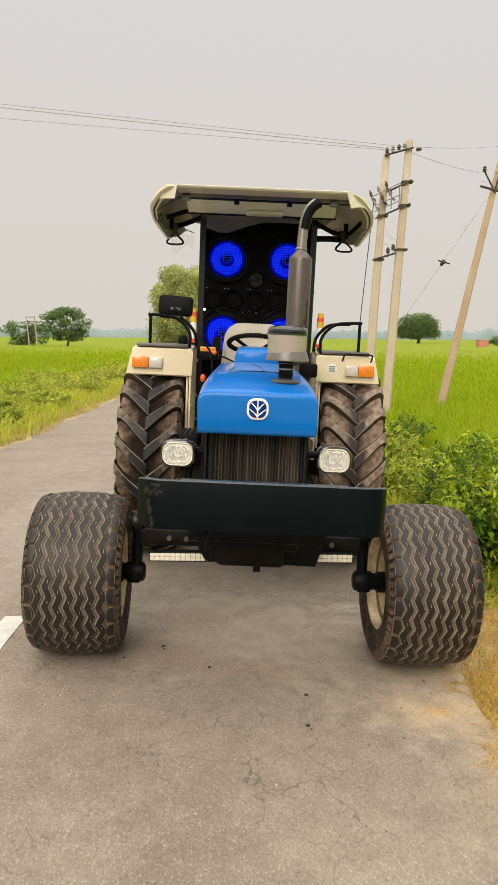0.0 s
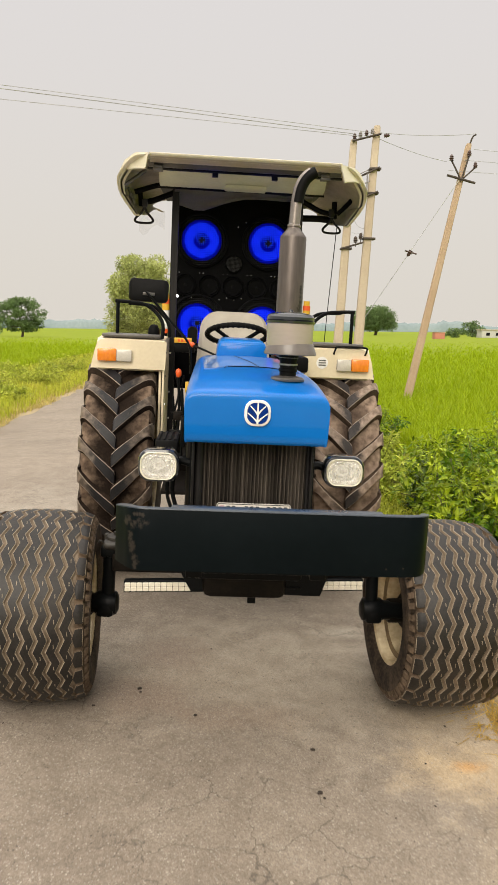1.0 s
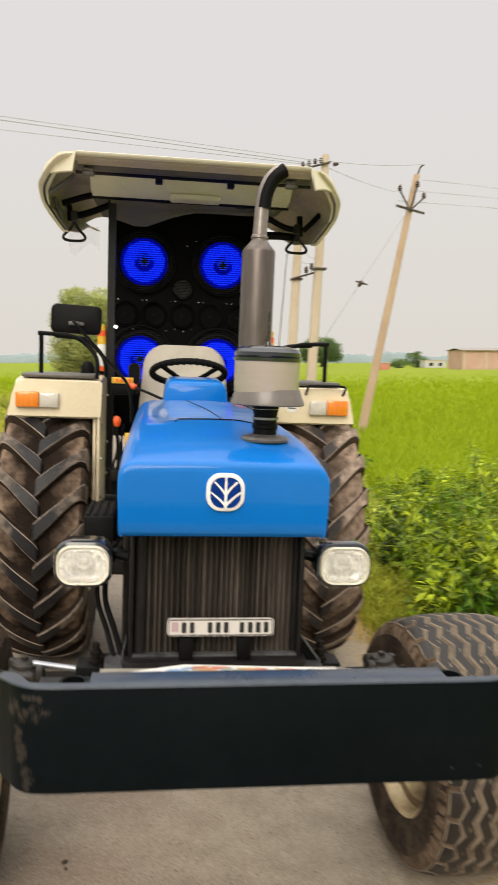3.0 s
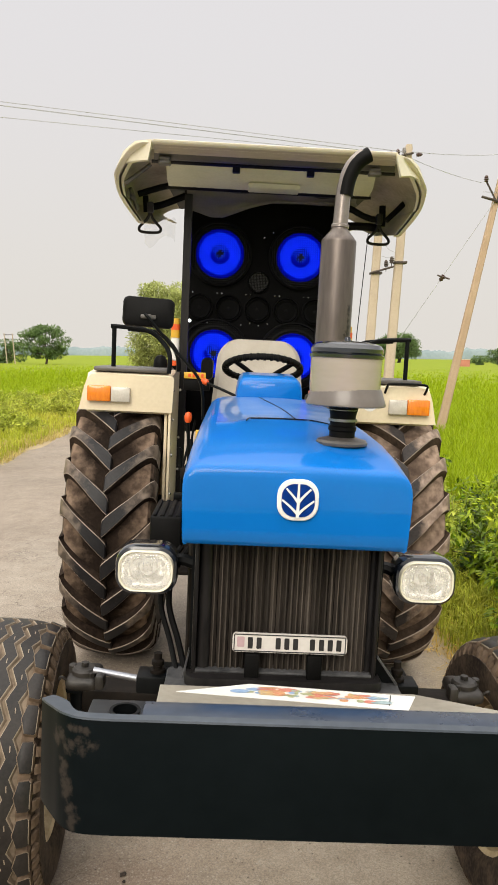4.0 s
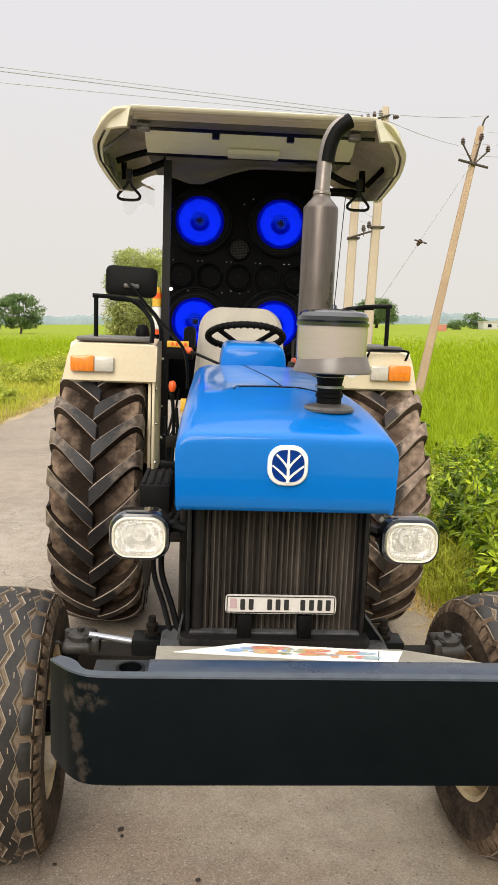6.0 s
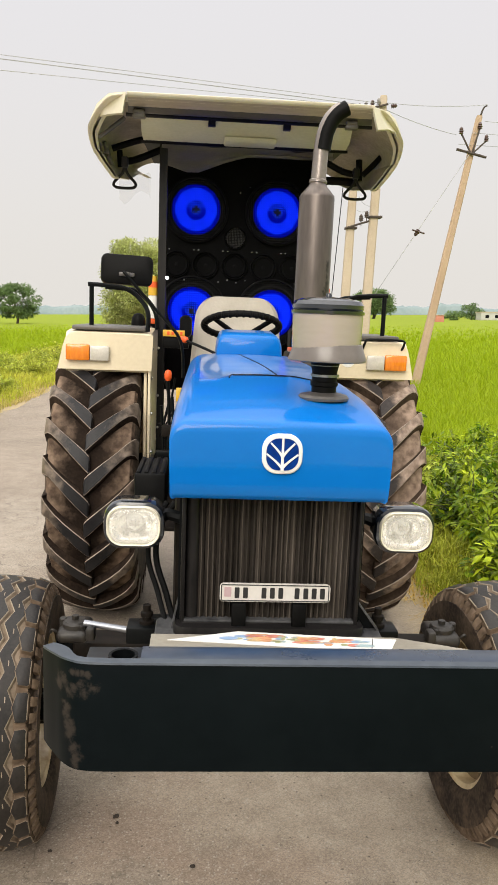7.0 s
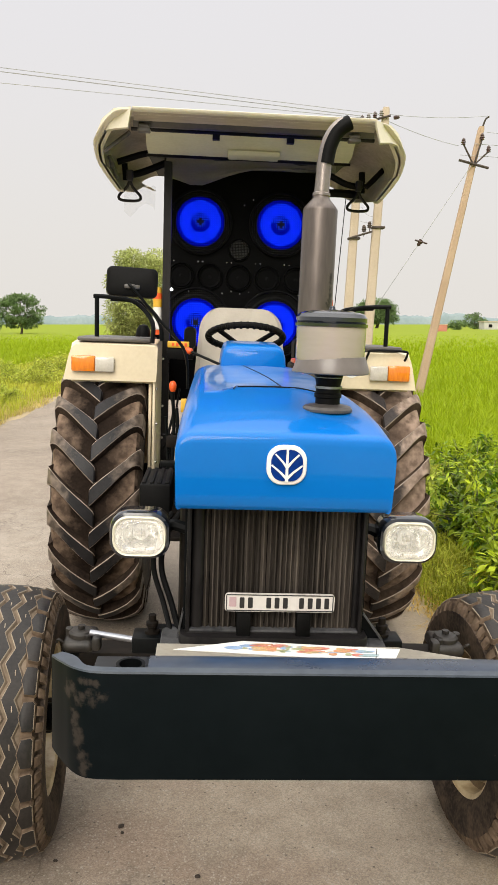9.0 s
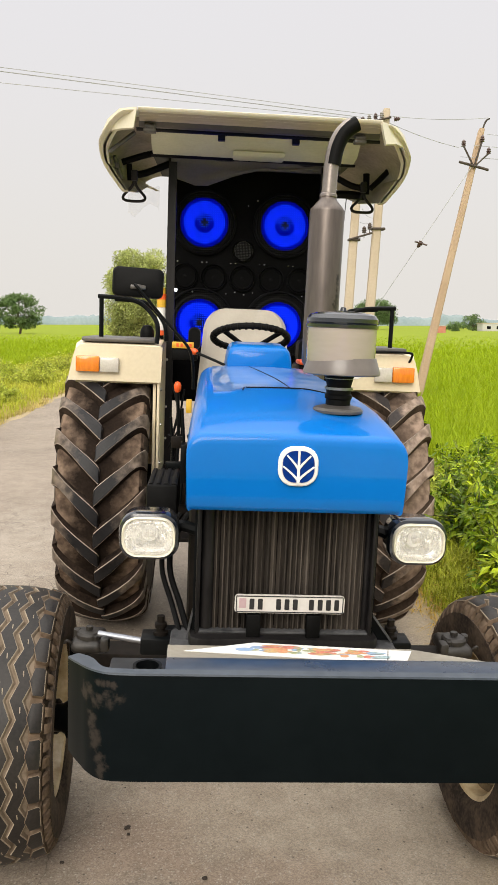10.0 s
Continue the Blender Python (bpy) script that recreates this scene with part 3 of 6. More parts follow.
    some = n.new("ShaderNodeTexNoise")
    some.inputs["Scale"].default_value = 0.9
    l.new(tc.outputs["Object"], some.inputs["Vector"])
    sm = n.new("ShaderNodeMapRange")
    sm.inputs["From Min"].default_value, sm.inputs["From Max"].default_value, sm.inputs["To Max"].default_value = 0.44, 0.62, 0.68
    l.new(some.outputs["Fac"], sm.inputs["Value"])
    mm = n.new("ShaderNodeMath")
    mm.operation = "MULTIPLY"
    l.new(ck.outputs["Result"], mm.inputs[0])
    l.new(sm.outputs["Result"], mm.inputs[1])
    dk = n.new("ShaderNodeMix")
    dk.data_type = "RGBA"
    dk.inputs["B"].default_value = (0.06, 0.048, 0.038, 1)
    l.new(mm.outputs[0], dk.inputs["Factor"])
    l.new(peb, dk.inputs["A"])
    l.new(dk.outputs["Result"], b.inputs["Base Color"])
    return m


ASPHALT = road_material()
ROADPAINT = surf("worn_road_paint", (0.45, 0.43, 0.39), (0.68, 0.67, 0.63), 0.7, 0.8, 6, 80, 0.3)
PROFILE_X = [-4000, -9.5, -7.0, -4.4, -3.4, -1.2, 1.06, 1.5, 2.2, 3.2, 4000]
PROFILE_Z = [-0.40, -0.40, -0.12, -0.02, 0.0, 0.038, -0.045, -0.10, -0.22, -0.40, -0.40]


def ground_z(x):
    return float(np.interp(x, PROFILE_X, PROFILE_Z))


def sheet(name, xs, ys, lift, material):
    v = [(x, y, ground_z(x) + lift + (0 if abs(x) > 50 else 0.02 * noise.noise((x * 0.9, y * 0.4, 3)) * (1 if x < -3.6 or x > 1.3 else 0))) for y in ys for x in xs]
    k = len(xs)
    f = [(j * k + i, j * k + i + 1, (j + 1) * k + i + 1, (j + 1) * k + i) for j in range(len(ys) - 1) for i in range(k - 1)]
    return tagged(raw(name, v, f, material, smooth=True), kind="structure")


ground = sheet("ground", [-4000, -400, -100, -30, -14, -9.5, -7, -4.4, -3.4, -1.2, 1.06, 1.5, 2.2, 3.2, 6, 15, 40, 120, 500, 4000],
               [-200, -30, -8, 0, 4, 8, 14, 22, 35, 60, 120, 300, 1000, 4000], -0.05, FIELD)
tagged(ground, "bright green paddy field reaching flat to the horizon", "ground")
ys = [-60, -12] + [-8 + 0.5 * i for i in range(80)] + [34, 40, 60, 100, 200, 420]
verge_l = sheet("ground_verge", [-7.6, -7.0, -6.2, -5.4, -4.6, -4.0, -3.55, -3.3], ys, -0.012, SOIL)
tagged(verge_l, "weedy earth verge beside the road", "verge")
verge_r = sheet("ground_verge", [0.98, 1.25, 1.5, 1.8, 2.2, 2.7, 3.3], ys, -0.012, SOIL)
tagged(verge_r, "weedy earth verge with dry straw at the road edge", "verge")


def road_sheet():
    rnd = random.Random(4)
    ys2 = [-60, -14] + [-9 + 0.3 * i for i in range(110)] + [26, 32, 45, 70, 120, 220, 420]
    v, f = [], []
    for y in ys2:
        jl, jr = rnd.uniform(-0.07, 0.07), rnd.uniform(-0.06, 0.05)
        for x in (-3.4 + jl, -3.34 + jl, -1.2, 0.2, 1.0 + jr, 1.07 + jr):
            edge = x < -3.38 + jl or x > 1.03 + jr
            v.append((x, y, ground_z(x) - (0.05 if edge else 0.0)))
    k = 6
    for j in range(len(ys2) - 1):
        f += [(j * k + i, j * k + i + 1, (j + 1) * k + i + 1, (j + 1) * k + i) for i in range(k - 1)]
    return raw("road", v, f, ASPHALT, smooth=True)


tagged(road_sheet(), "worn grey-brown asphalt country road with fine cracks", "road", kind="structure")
for y0 in (-0.9, 9.5, 18.5, 27.5):
    dash = part("road_marking", moved(bx(-1.33, -1.215, y0, y0 + 1.72 if y0 < 1 else y0 + 3, 0.0385, 0.0425), Matrix()), ROADPAINT)
    tagged(dash, "worn white painted dash in the middle of the asphalt road", "road marking", "centre line dashes", "structure")


def paddy(name, x0, x1, y0):
    v = [(x, y, z + 0.02 * noise.noise((x * 0.2, y * 0.1, 9))) for y, z in ((y0, -0.42), (y0 + 30, -0.16), (y0 + 60, -0.06), (200, -0.03), (500, -0.03), (1300, -0.03)) for x in np.linspace(x0, x1, 9)]
    f = [(j * 9 + i, j * 9 + i + 1, j * 9 + i + 10, j * 9 + i + 9) for j in range(5) for i in range(8)]
    return tagged(raw(name, v, f, FIELD, smooth=True), "flat bright green top of the distant rice crop", "rice field", kind="structure")


paddy("ground_paddy", 3.4, 900, 40)
paddy("ground_paddy", -900, -8.2, 50)


def blades(name, spots, height, width, n, lean, material, seed, label, category):
    """Grassy tufts: narrow bent blades, one mesh."""
    rnd = random.Random(seed)
    v, f = [], []
    for x, y, k in spots:
        z = ground_z(x) - 0.05
        for _ in range(n):
            a, h = rnd.uniform(0, 6.283), height * k * rnd.uniform(0.6, 1.15)
            w = width * max(1.0, (y + 3) / 14)
            px, py = x + rnd.gauss(0, 0.05), y + rnd.gauss(0, 0.05)
            dx, dy = math.cos(a), math.sin(a)
            s = h * lean * rnd.uniform(0.2, 1.0)
            i = len(v)
            v += [(px - w * dy, py + w * dx, z), (px + w * dy, py - w * dx, z),
                  (px + dx * s * 0.35 + w * 0.8 * dy, py + dy * s * 0.35 - w * 0.8 * dx, z + h * 0.62), (px + dx * s * 0.35 - w * 0.8 * dy, py + dy * s * 0.35 + w * 0.8 * dx, z + h * 0.62),
                  (px + dx * s, py + dy * s, z + h * (1 - 0.25 * lean))]
            f += [(i, i + 1, i + 2, i + 3), (i + 3, i + 2, i + 4)]
    return tagged(raw(name, v, f, material), label, category, kind="stuff")


def scatter(n, seed, y0, y1, xmin, xmax, power=1.6):
    """Spots of a stretch of land, denser near its front; xmin and xmax are functions of y."""
    rnd = random.Random(seed)
    out = []
    a, b = y0 ** (1 - power), y1 ** (1 - power)
    for _ in range(n):
        y = (a + (b - a) * rnd.random()) ** (1 / (1 - power))
        x0, x1 = xmin(y), xmax(y)
        if x1 > x0:
            out.append((rnd.uniform(x0, x1), y - 3, rnd.uniform(0.8, 1.15)))
    return out


blades("rice_field", scatter(34000, 1, 7.5, 110, lambda y: 2.9, lambda y: 2.5 + 0.62 * y), 0.52, 0.006, 6, 0.55, RICE, 2, "dense bright green young rice plants in a paddy", "rice field")
blades("rice_field", scatter(19000, 3, 15, 120, lambda y: -3.5 - 0.33 * y, lambda y: -7.6), 0.50, 0.006, 6, 0.55, RICE, 4, "dense bright green young rice plants across the road", "rice field")
blades("verge_grass", scatter(9000, 5, 5, 60, lambda y: -7.8, lambda y: -3.5, 1.3), 0.30, 0.005, 6, 0.8, GRASS, 6, "yellow-green grass along the road verge", "grass")
blades("verge_grass", scatter(6000, 7, 4.6, 30, lambda y: 1.12, lambda y: 3.3, 1.5), 0.22, 0.004, 7, 0.9, VERGEGREEN, 8, "green grass between road edge and paddy", "grass")
blades("verge_grass", scatter(5200, 17, 4.4, 13, lambda y: 1.10 + 0.06 * math.sin(5 * y), lambda y: 2.0, 1.5), 0.10, 0.0035, 7, 1.1, GRASS, 18, "short yellow-green grass beside the asphalt", "grass")
blades("dry_straw", scatter(2600, 9, 1.2, 6.5, lambda y: 0.98 + 0.05 * math.sin(9 * y), lambda y: 1.75, 1.2), 0.11, 0.0025, 7, 2.2, STRAW, 10, "dry yellow straw lying at the asphalt edge", "straw")
blades("dry_straw", scatter(420, 12, 2.55, 3.35, lambda y: 0.97 + 0.05 * math.sin(7 * y), lambda y: 1.22, 1.2), 0.085, 0.0022, 7, 2.8, STRAW, 13, "matted golden straw spilling onto the asphalt edge", "straw")

blades("dry_straw", scatter(2400, 14, 8, 40, lambda y: -4.05, lambda y: -3.42 + 0.08 * math.sin(1.7 * y), 1.3), 0.15, 0.005, 6, 1.6, DRYGRASS, 15, "sandy yellow dry grass along the asphalt edge", "straw")

# clods, pebbles and chips of straw on the asphalt
def clod(x, y, r, seed, label, material, group):
    bm = bmesh.new()
    bmesh.ops.create_icosphere(bm, subdivisions=2, radius=1)
    for v in bm.verts:
        k = 1 + 0.35 * noise.noise(v.co * 1.7 + Vector((seed, 0, 0)))
        v.co = Vector((v.co.x * r * k * 1.25, v.co.y * r * k, max(-0.15, v.co.z) * r * k * 0.55))
    ob = part("clod" if r > 0.0048 else "pebble", bm, material)
    ob.matrix_world = pose(x, y, ground_z(x) + 0.002 + 0.08 * r, 0, 0, seed * 57)
    return tagged(ob, label, "clod" if r > 0.0048 else "pebble", group)


CLOD = surf("dark_clod", (0.02, 0.014, 0.01), (0.05, 0.036, 0.026), 0.9, 0.95, 40, 200, 0.4)
STONE = surf("pale_pebble", (0.36, 0.31, 0.25), (0.5, 0.45, 0.38), 0.85, 0.9, 60, 200, 0.3)
for i, (x, y, r) in enumerate(((0.223, 0.06, 0.012), (0.212, -0.2, 0.013), (0.222, -0.228, 0.0075), (-0.211, 0.295, 0.011), (-0.45, 0.51, 0.013), (-0.443, 0.48, 0.008), (-0.62, 0.36, 0.009))):
    clod(x, y, r * 0.68, i, "dark dried clod of earth lying on the asphalt", CLOD, "clods on the road")
rp = random.Random(17)
for i in range(70):
    clod(rp.uniform(-1.4, 1.0), rp.uniform(-1.9, 1.6), rp.uniform(0.002, 0.0045), i + 40, "small pale pebble lying on the asphalt", STONE if i % 3 else CLOD, "pebbles on the road")


# ======== plants ========
def leaf_cloud(name, centres, n, size, material, parent, seed, droop=0.3, fold=0.25):
    """Leaves: folded lozenges scattered through lumps (x, y, z, rx, ry, rz)."""
    rnd = random.Random(seed)
    v, f = [], []
    for c in centres:
        for _ in range(n if c[3] > 0.06 else 7):
            d = Vector((rnd.gauss(0, 1), rnd.gauss(0, 1), rnd.gauss(0, 1))).normalized() * rnd.uniform(0.35, 1.0) ** 0.6
            p = Vector((c[0] + d.x * c[3], c[1] + d.y * c[4], c[2] + d.z * c[5]))
            way = (d + Vector((rnd.gauss(0, 0.6), rnd.gauss(0, 0.6), rnd.gauss(0, 0.4) - droop))).normalized()
            side = way.cross(Vector((rnd.gauss(0, 0.4), rnd.gauss(0, 0.4), 1))).normalized()
            up = side.cross(way)
            s = size * rnd.uniform(0.6, 1.25)
            i = len(v)
            v += [p, p + way * s * 0.45 + side * s * 0.19 + up * s * fold * 0.3, p + way * s, p + way * s * 0.45 - side * s * 0.19 + up * s * fold * 0.3]
            f += [(i, i + 1, i + 2), (i, i + 2, i + 3)]
    return raw(name, [tuple(p) for p in v], f, material, parent)


def thing(name, label, category, at=(0, 0, 0), group="", rot=(0, 0, 0)):
    e = new(name)
    e.empty_display_size = 0.1
    e.matrix_world = pose(*at, *rot)
    return tagged(e, label, category, group)


def shrub(x, y, h, r, seed, label, leaves=60, leafsize=0.075, material=None):
    """Many thin stems that carry uneven clumps of leaves, with bare gaps between them and young shoots on top."""
    rnd = random.Random(seed)
    root = thing("shrub", label, "shrub", (x, y, ground_z(x) - 0.06), "wild shrubs on the verge")
    stems, low, high = [], [], []
    for k in range(13):
        a, reach = rnd.uniform(0, 6.283), r * rnd.uniform(0.2, 1.0)
        top = Vector((math.cos(a) * reach, math.sin(a) * reach, h * rnd.uniform(0.5, 1.05)))
        bend = top * 0.5 + Vector((rnd.gauss(0, 0.04), rnd.gauss(0, 0.04), 0.1))
        stems.append(tube([(0.04 * math.cos(a), 0.04 * math.sin(a), 0), bend, top], 0.007, 5, 4, 0.003))
        for s in (0.16, 0.34, 0.52, 0.7, 0.86, 1.0):
            if rnd.random() < 0.22:
                continue
            p = top * s
            q = r * rnd.uniform(0.16, 0.34)
            lump = (p.x + rnd.gauss(0, 0.06), p.y + rnd.gauss(0, 0.06), p.z, q, q, q * rnd.uniform(0.5, 0.9))
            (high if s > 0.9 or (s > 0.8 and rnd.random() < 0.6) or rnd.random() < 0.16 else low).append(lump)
    for k in range(8):
        a, reach = rnd.uniform(0, 6.283), r * rnd.uniform(0.2, 1.0)
        tip = Vector((math.cos(a) * reach, math.sin(a) * reach, h * rnd.uniform(1.08, 1.45)))
        stems.append(tube([(0.03 * math.cos(a), 0.03 * math.sin(a), 0.1), tip * 0.55, tip], 0.0055, 5, 4, 0.002))
        for q in range(7):
            p = tip * (0.72 + 0.045 * q)
            high.append((p.x, p.y, p.z, 0.05, 0.05, 0.03))
    part("stem", join(*stems), STEM, root)
    # low clumps take the shaded leaf colour, high ones the lit one
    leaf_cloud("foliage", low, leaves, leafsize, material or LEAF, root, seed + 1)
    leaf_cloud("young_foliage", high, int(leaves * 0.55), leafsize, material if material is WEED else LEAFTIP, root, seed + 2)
    return root


SHRUBS = [(1.95, 2.7, 0.72, 0.5, "leafy dark green wild shrub at the road edge"), (2.5, 3.4, 0.8, 0.6, "leafy green wild shrub beside the paddy"),
          (1.9, 3.8, 0.5, 0.45, "low leafy wild shrub on the verge"), (3.1, 4.4, 0.85, 0.65, "tall leafy wild shrub beside the paddy"),
          (2.3, 5.0, 0.55, 0.5, "green wild shrub among grass"), (2.8, 6.4, 0.5, 0.5, "green wild shrub among grass"),
          (2.05, 1.7, 0.65, 0.45, "leafy dark green wild shrub over the asphalt edge"), (3.5, 5.8, 0.8, 0.6, "tall leafy wild shrub beside the paddy"), (2.7, 2.3, 0.85, 0.55, "leafy wild shrub with thin stems"), (3.3, 3.4, 0.95, 0.6, "tall leafy wild shrub beside the paddy"),
          (1.50, 4.6, 0.30, 0.3, "low yellow-green leafy weed at the road edge"), (1.6, 5.4, 0.5, 0.45, "low yellow-green leafy weed at the road edge"), (1.6, 2.2, 0.45, 0.38, "low dark green leafy weed at the road edge"), (1.88, 2.3, 0.60, 0.42, "leafy dark green wild shrub with thin stems"), (1.80, 2.75, 0.46, 0.40, "dense dark green wild shrub beside short grass"), (1.9, 6.8, 0.5, 0.5, "low yellow-green leafy weed at the road edge"), (2.2, 8.2, 0.5, 0.5, "low yellow-green leafy weed at the road edge"),
          (-4.3, 9.5, 0.3, 0.5, "pale green weed on the far verge"), (-4.9, 11.5, 0.32, 0.6, "pale green weed on the far verge"), (-4.4, 13.5, 0.28, 0.6, "pale green weed on the far verge"), (-5.3, 15.0, 0.4, 0.8, "pale green weed on the far verge"), (-4.8, 18.0, 0.45, 0.9, "pale green weed on the far verge"), (-6.0, 13.0, 0.36, 0.8, "pale green weed on the far verge"), (-5.0, 23.0, 0.5, 1.1, "pale green weed on the far verge"), (-6.3, 20.0, 0.5, 1.1, "pale green weed on the far verge"), (-5.6, 9.0, 0.28, 0.6, "pale green weed on the far verge")]
for i, (x, y, h, r, lab) in enumerate(SHRUBS):
    shrub(x, y, h, r, 100 + i, lab, 82 if x > 0 else 64, 0.078 if x > 0 else 0.10, WEED if x < 0 or (x < 1.75 and y > 4) else LEAF)


def tree(at, h, w, seed, label, leafmat, n_lumps=34, leaves=70, leafsize=0.5, trunk=0.25, flat=0.8, low=0.25):
    rnd = random.Random(seed)
    root = thing("tree", label, "tree", at, "")
    limbs = [tube([(0, 0, -0.3), (0.05 * w * rnd.uniform(-1, 1), 0, h * 0.2), (0, 0, h * 0.45)], trunk, 8, 4, trunk * 0.6)]
    lumps = []
    for k in range(n_lumps):
        a, q = rnd.uniform(0, 6.283), math.sqrt(rnd.random())
        zz = rnd.uniform(low, 1.0)
        fat = math.sqrt(max(0.08, 1 - ((zz - 0.55) / 0.5) ** 2))
        p = Vector((math.cos(a) * q * w / 2 * fat, math.sin(a) * q * w / 2 * fat, h * (0.1 + 0.83 * zz)))
        s = w * rnd.uniform(0.08, 0.16)
        lumps.append((*p, s, s, s * flat))
        if k % 4 == 0:
            limbs.append(tube([(0, 0, h * 0.3), p * 0.6 + Vector((0, 0, h * 0.12)), p], trunk * 0.4, 6, 3, trunk * 0.1))
    part("trunk", join(*limbs), BARK, root)
    leaf_cloud("crown", lumps, leaves, leafsize, leafmat, root, seed + 7)
    return root


tree((-3.95, 42, -0.4), 6.1, 4.5, 21, "feathery pale green roadside tree behind the tractor", PALELEAF, 130, 330, 0.2, 0.14, 1.0, 0.02)
tree((-30, 120, -0.4), 6.6, 7.4, 22, "broad umbrella-shaped dark green lone tree in the paddy", TREELEAF, 56, 150, 0.45, 0.22, 0.42, 0.17)
tree((55.5, 250, -0.4), 9.4, 14.0, 23, "round dense dark green tree in the far field", TREELEAF, 150, 120, 0.75, 0.6, 0.75, 0.27)
tree((73, 205, -0.4), 4.6, 6.5, 24, "small green tree at the far field edge", TREELEAF, 34, 70, 0.6, 0.25, 0.7, 0.1)
tree((-47, 125, -0.4), 7.5, 9, 25, "dark green tree at the far field edge", TREELEAF, 44, 90, 0.7, 0.3, 0.7, 0.1)
tree((-39, 128, -0.4), 4.2, 8, 26, "low bushy tree by the field poles", TREELEAF, 34, 80, 0.6, 0.25, 0.6, 0.0)
tree((62.8, 190, -0.4), 2.9, 5.4, 27, "small bush-like tree at the far field edge", TREELEAF, 24, 70, 0.5, 0.2, 0.7, 0.0)


# far belt of trees, the air's haze mixed into their colour
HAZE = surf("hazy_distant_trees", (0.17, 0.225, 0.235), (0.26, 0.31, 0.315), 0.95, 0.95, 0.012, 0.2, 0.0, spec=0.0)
def far_belt():
    v, f = [], []
    n = 700
    for i in range(n + 1):
        x = -1500 + 3000 * i / n
        h = 16 + 8 * noise.noise((x * 0.012, 0, 1)) + 4 * noise.noise((x * 0.06, 0, 2)) + 3 * noise.noise((x * 0.23, 0, 5))
        h = max(2, h)
        for yy, zz in ((1400, -1), (1404, h * 0.75), (1412, h)):
            v.append((x, yy, zz))
    for i in range(n):
        for j in range(2):
            a = i * 3 + j
            f.append((a, a + 3, a + 4, a + 1))
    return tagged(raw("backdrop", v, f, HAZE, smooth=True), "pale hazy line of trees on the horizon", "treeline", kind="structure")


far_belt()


# ======== power line ========
def pole(base, top, w, label, material=CONCRETE):
    """A tapered concrete pole."""
    b, t = Vector(base), Vector(top)
    root = thing("utility_pole", label, "utility pole", base, "power line poles")
    d = t - b
    rings = []
    for s in (-0.05, 0.0, 0.5, 0.99, 1.0):
        ww = w * (1.15 - 0.4 * max(s, 0)) * (0.8 if s == 1.0 else 1)
        rings.append([d * s + Vector((x * ww, y * ww * 0.8, 0)) for x, y in ((-0.5, -0.35), (-0.35, -0.5), (0.35, -0.5), (0.5, -0.35), (0.5, 0.35), (0.35, 0.5), (-0.35, 0.5), (-0.5, 0.35))])
    part("shaft", loft(rings), material, root)
    return root


def insulator(p, d=(0, 0, 1), s=1.0):
    return lathe([(0.012 * s, 0), (0.045 * s, 0.01 * s), (0.03 * s, 0.035 * s), (0.05 * s, 0.05 * s), (0.03 * s, 0.075 * s), (0.04 * s, 0.09 * s), (0.02 * s, 0.12 * s), (0.008 * s, 0.13 * s)], p, d, 10)


PA = pole((3.00, 13.9, -0.45), (3.355, 13.9, 5.76), 0.185, "tall pale concrete power pole, one of a pair")
pole((2.565, 13.9, -0.45), (2.87, 13.9, 5.47), 0.18, "pale concrete power pole paired by iron arms")


def seen(x, z, y=-0.1):
    """A place on the pole pair, from its world x and z, in the tall pole's own space."""
    return (x - 3.035, y, z + 0.45)


for (xl, zl), (xr, zr) in (((2.86, 5.42), (3.46, 5.58)), ((2.93, 4.66), (3.45, 4.91)), ((2.69, 4.10), (3.43, 4.42)), ((2.69, 3.235), (3.15, 3.37))):
    part("cross_arm", tube([seen(xl, zl), seen(xr, zr)], 0.022, 6), IRON, PA)
for k in range(5):
    part("insulator", insulator(seen(2.90 + 0.125 * k + (0.12 if k == 4 else 0), 5.46 + 0.035 * k - (0.06 if k == 4 else 0)), (0, 0, 1) if k < 4 else (1, 0, 0.1), 0.95), GREYPORC if k % 2 else PORCELAIN, PA)
for xa, za, w in ((3.285, 3.455, 0.13), (2.80, 3.24, 0.115), (3.33, 4.39, 0.12), (2.86, 4.17, 0.11), (3.37, 4.885, 0.12)):
    part("clamp_band", moved(bx(-w, w, -0.1, 0.1, -0.022, 0.022, 0.006), Matrix.Translation(seen(xa, za, 0.0))), IRON, PA)
# drop-out fuses on a light frame
for r in range(2):
    part("fuse_bar", tube([seen(2.58 + 0.085 * r, 4.54 - 0.175 * r, -0.14), seen(3.20 + 0.05 * r, 4.84 - 0.22 * r, -0.14)], 0.012, 6), GREYPORC, PA)
    for k in range(3):
        x, z = 2.58 + 0.165 * k + 0.085 * r, 4.57 + 0.098 * k - 0.175 * r
        part("fuse_unit", join(insulator(seen(x, z - 0.02, -0.16), (-0.25, 0, 1), 0.85), insulator(seen(x + 0.03, z - 0.06, -0.16), (0.8, 0, -0.6), 0.7), tube([seen(x - 0.05, z + 0.10, -0.2), seen(x + 0.03, z - 0.12, -0.2)], 0.012, 6)), GREYPORC if (k + r) % 2 else PORCELAIN, PA)
part("fuse_bar", tube([seen(2.66, 4.24, -0.14), seen(3.17, 4.46, -0.14)], 0.012, 6), GREYPORC, PA)
for x, z in ((3.02, 4.68), (3.19, 4.77)):
    part("strut", tube([seen(x, z, -0.12), seen(x, z - 0.38, -0.12)], 0.014, 6), GREYPORC, PA)
for x, z in ((2.985, 3.36), (3.095, 3.43)):
    part("insulator", join(insulator(seen(x, z), (0, 0, 1), 1.05), tube([seen(x, z - 0.09), seen(x, z + 0.02)], 0.008, 6)), IRON, PA)
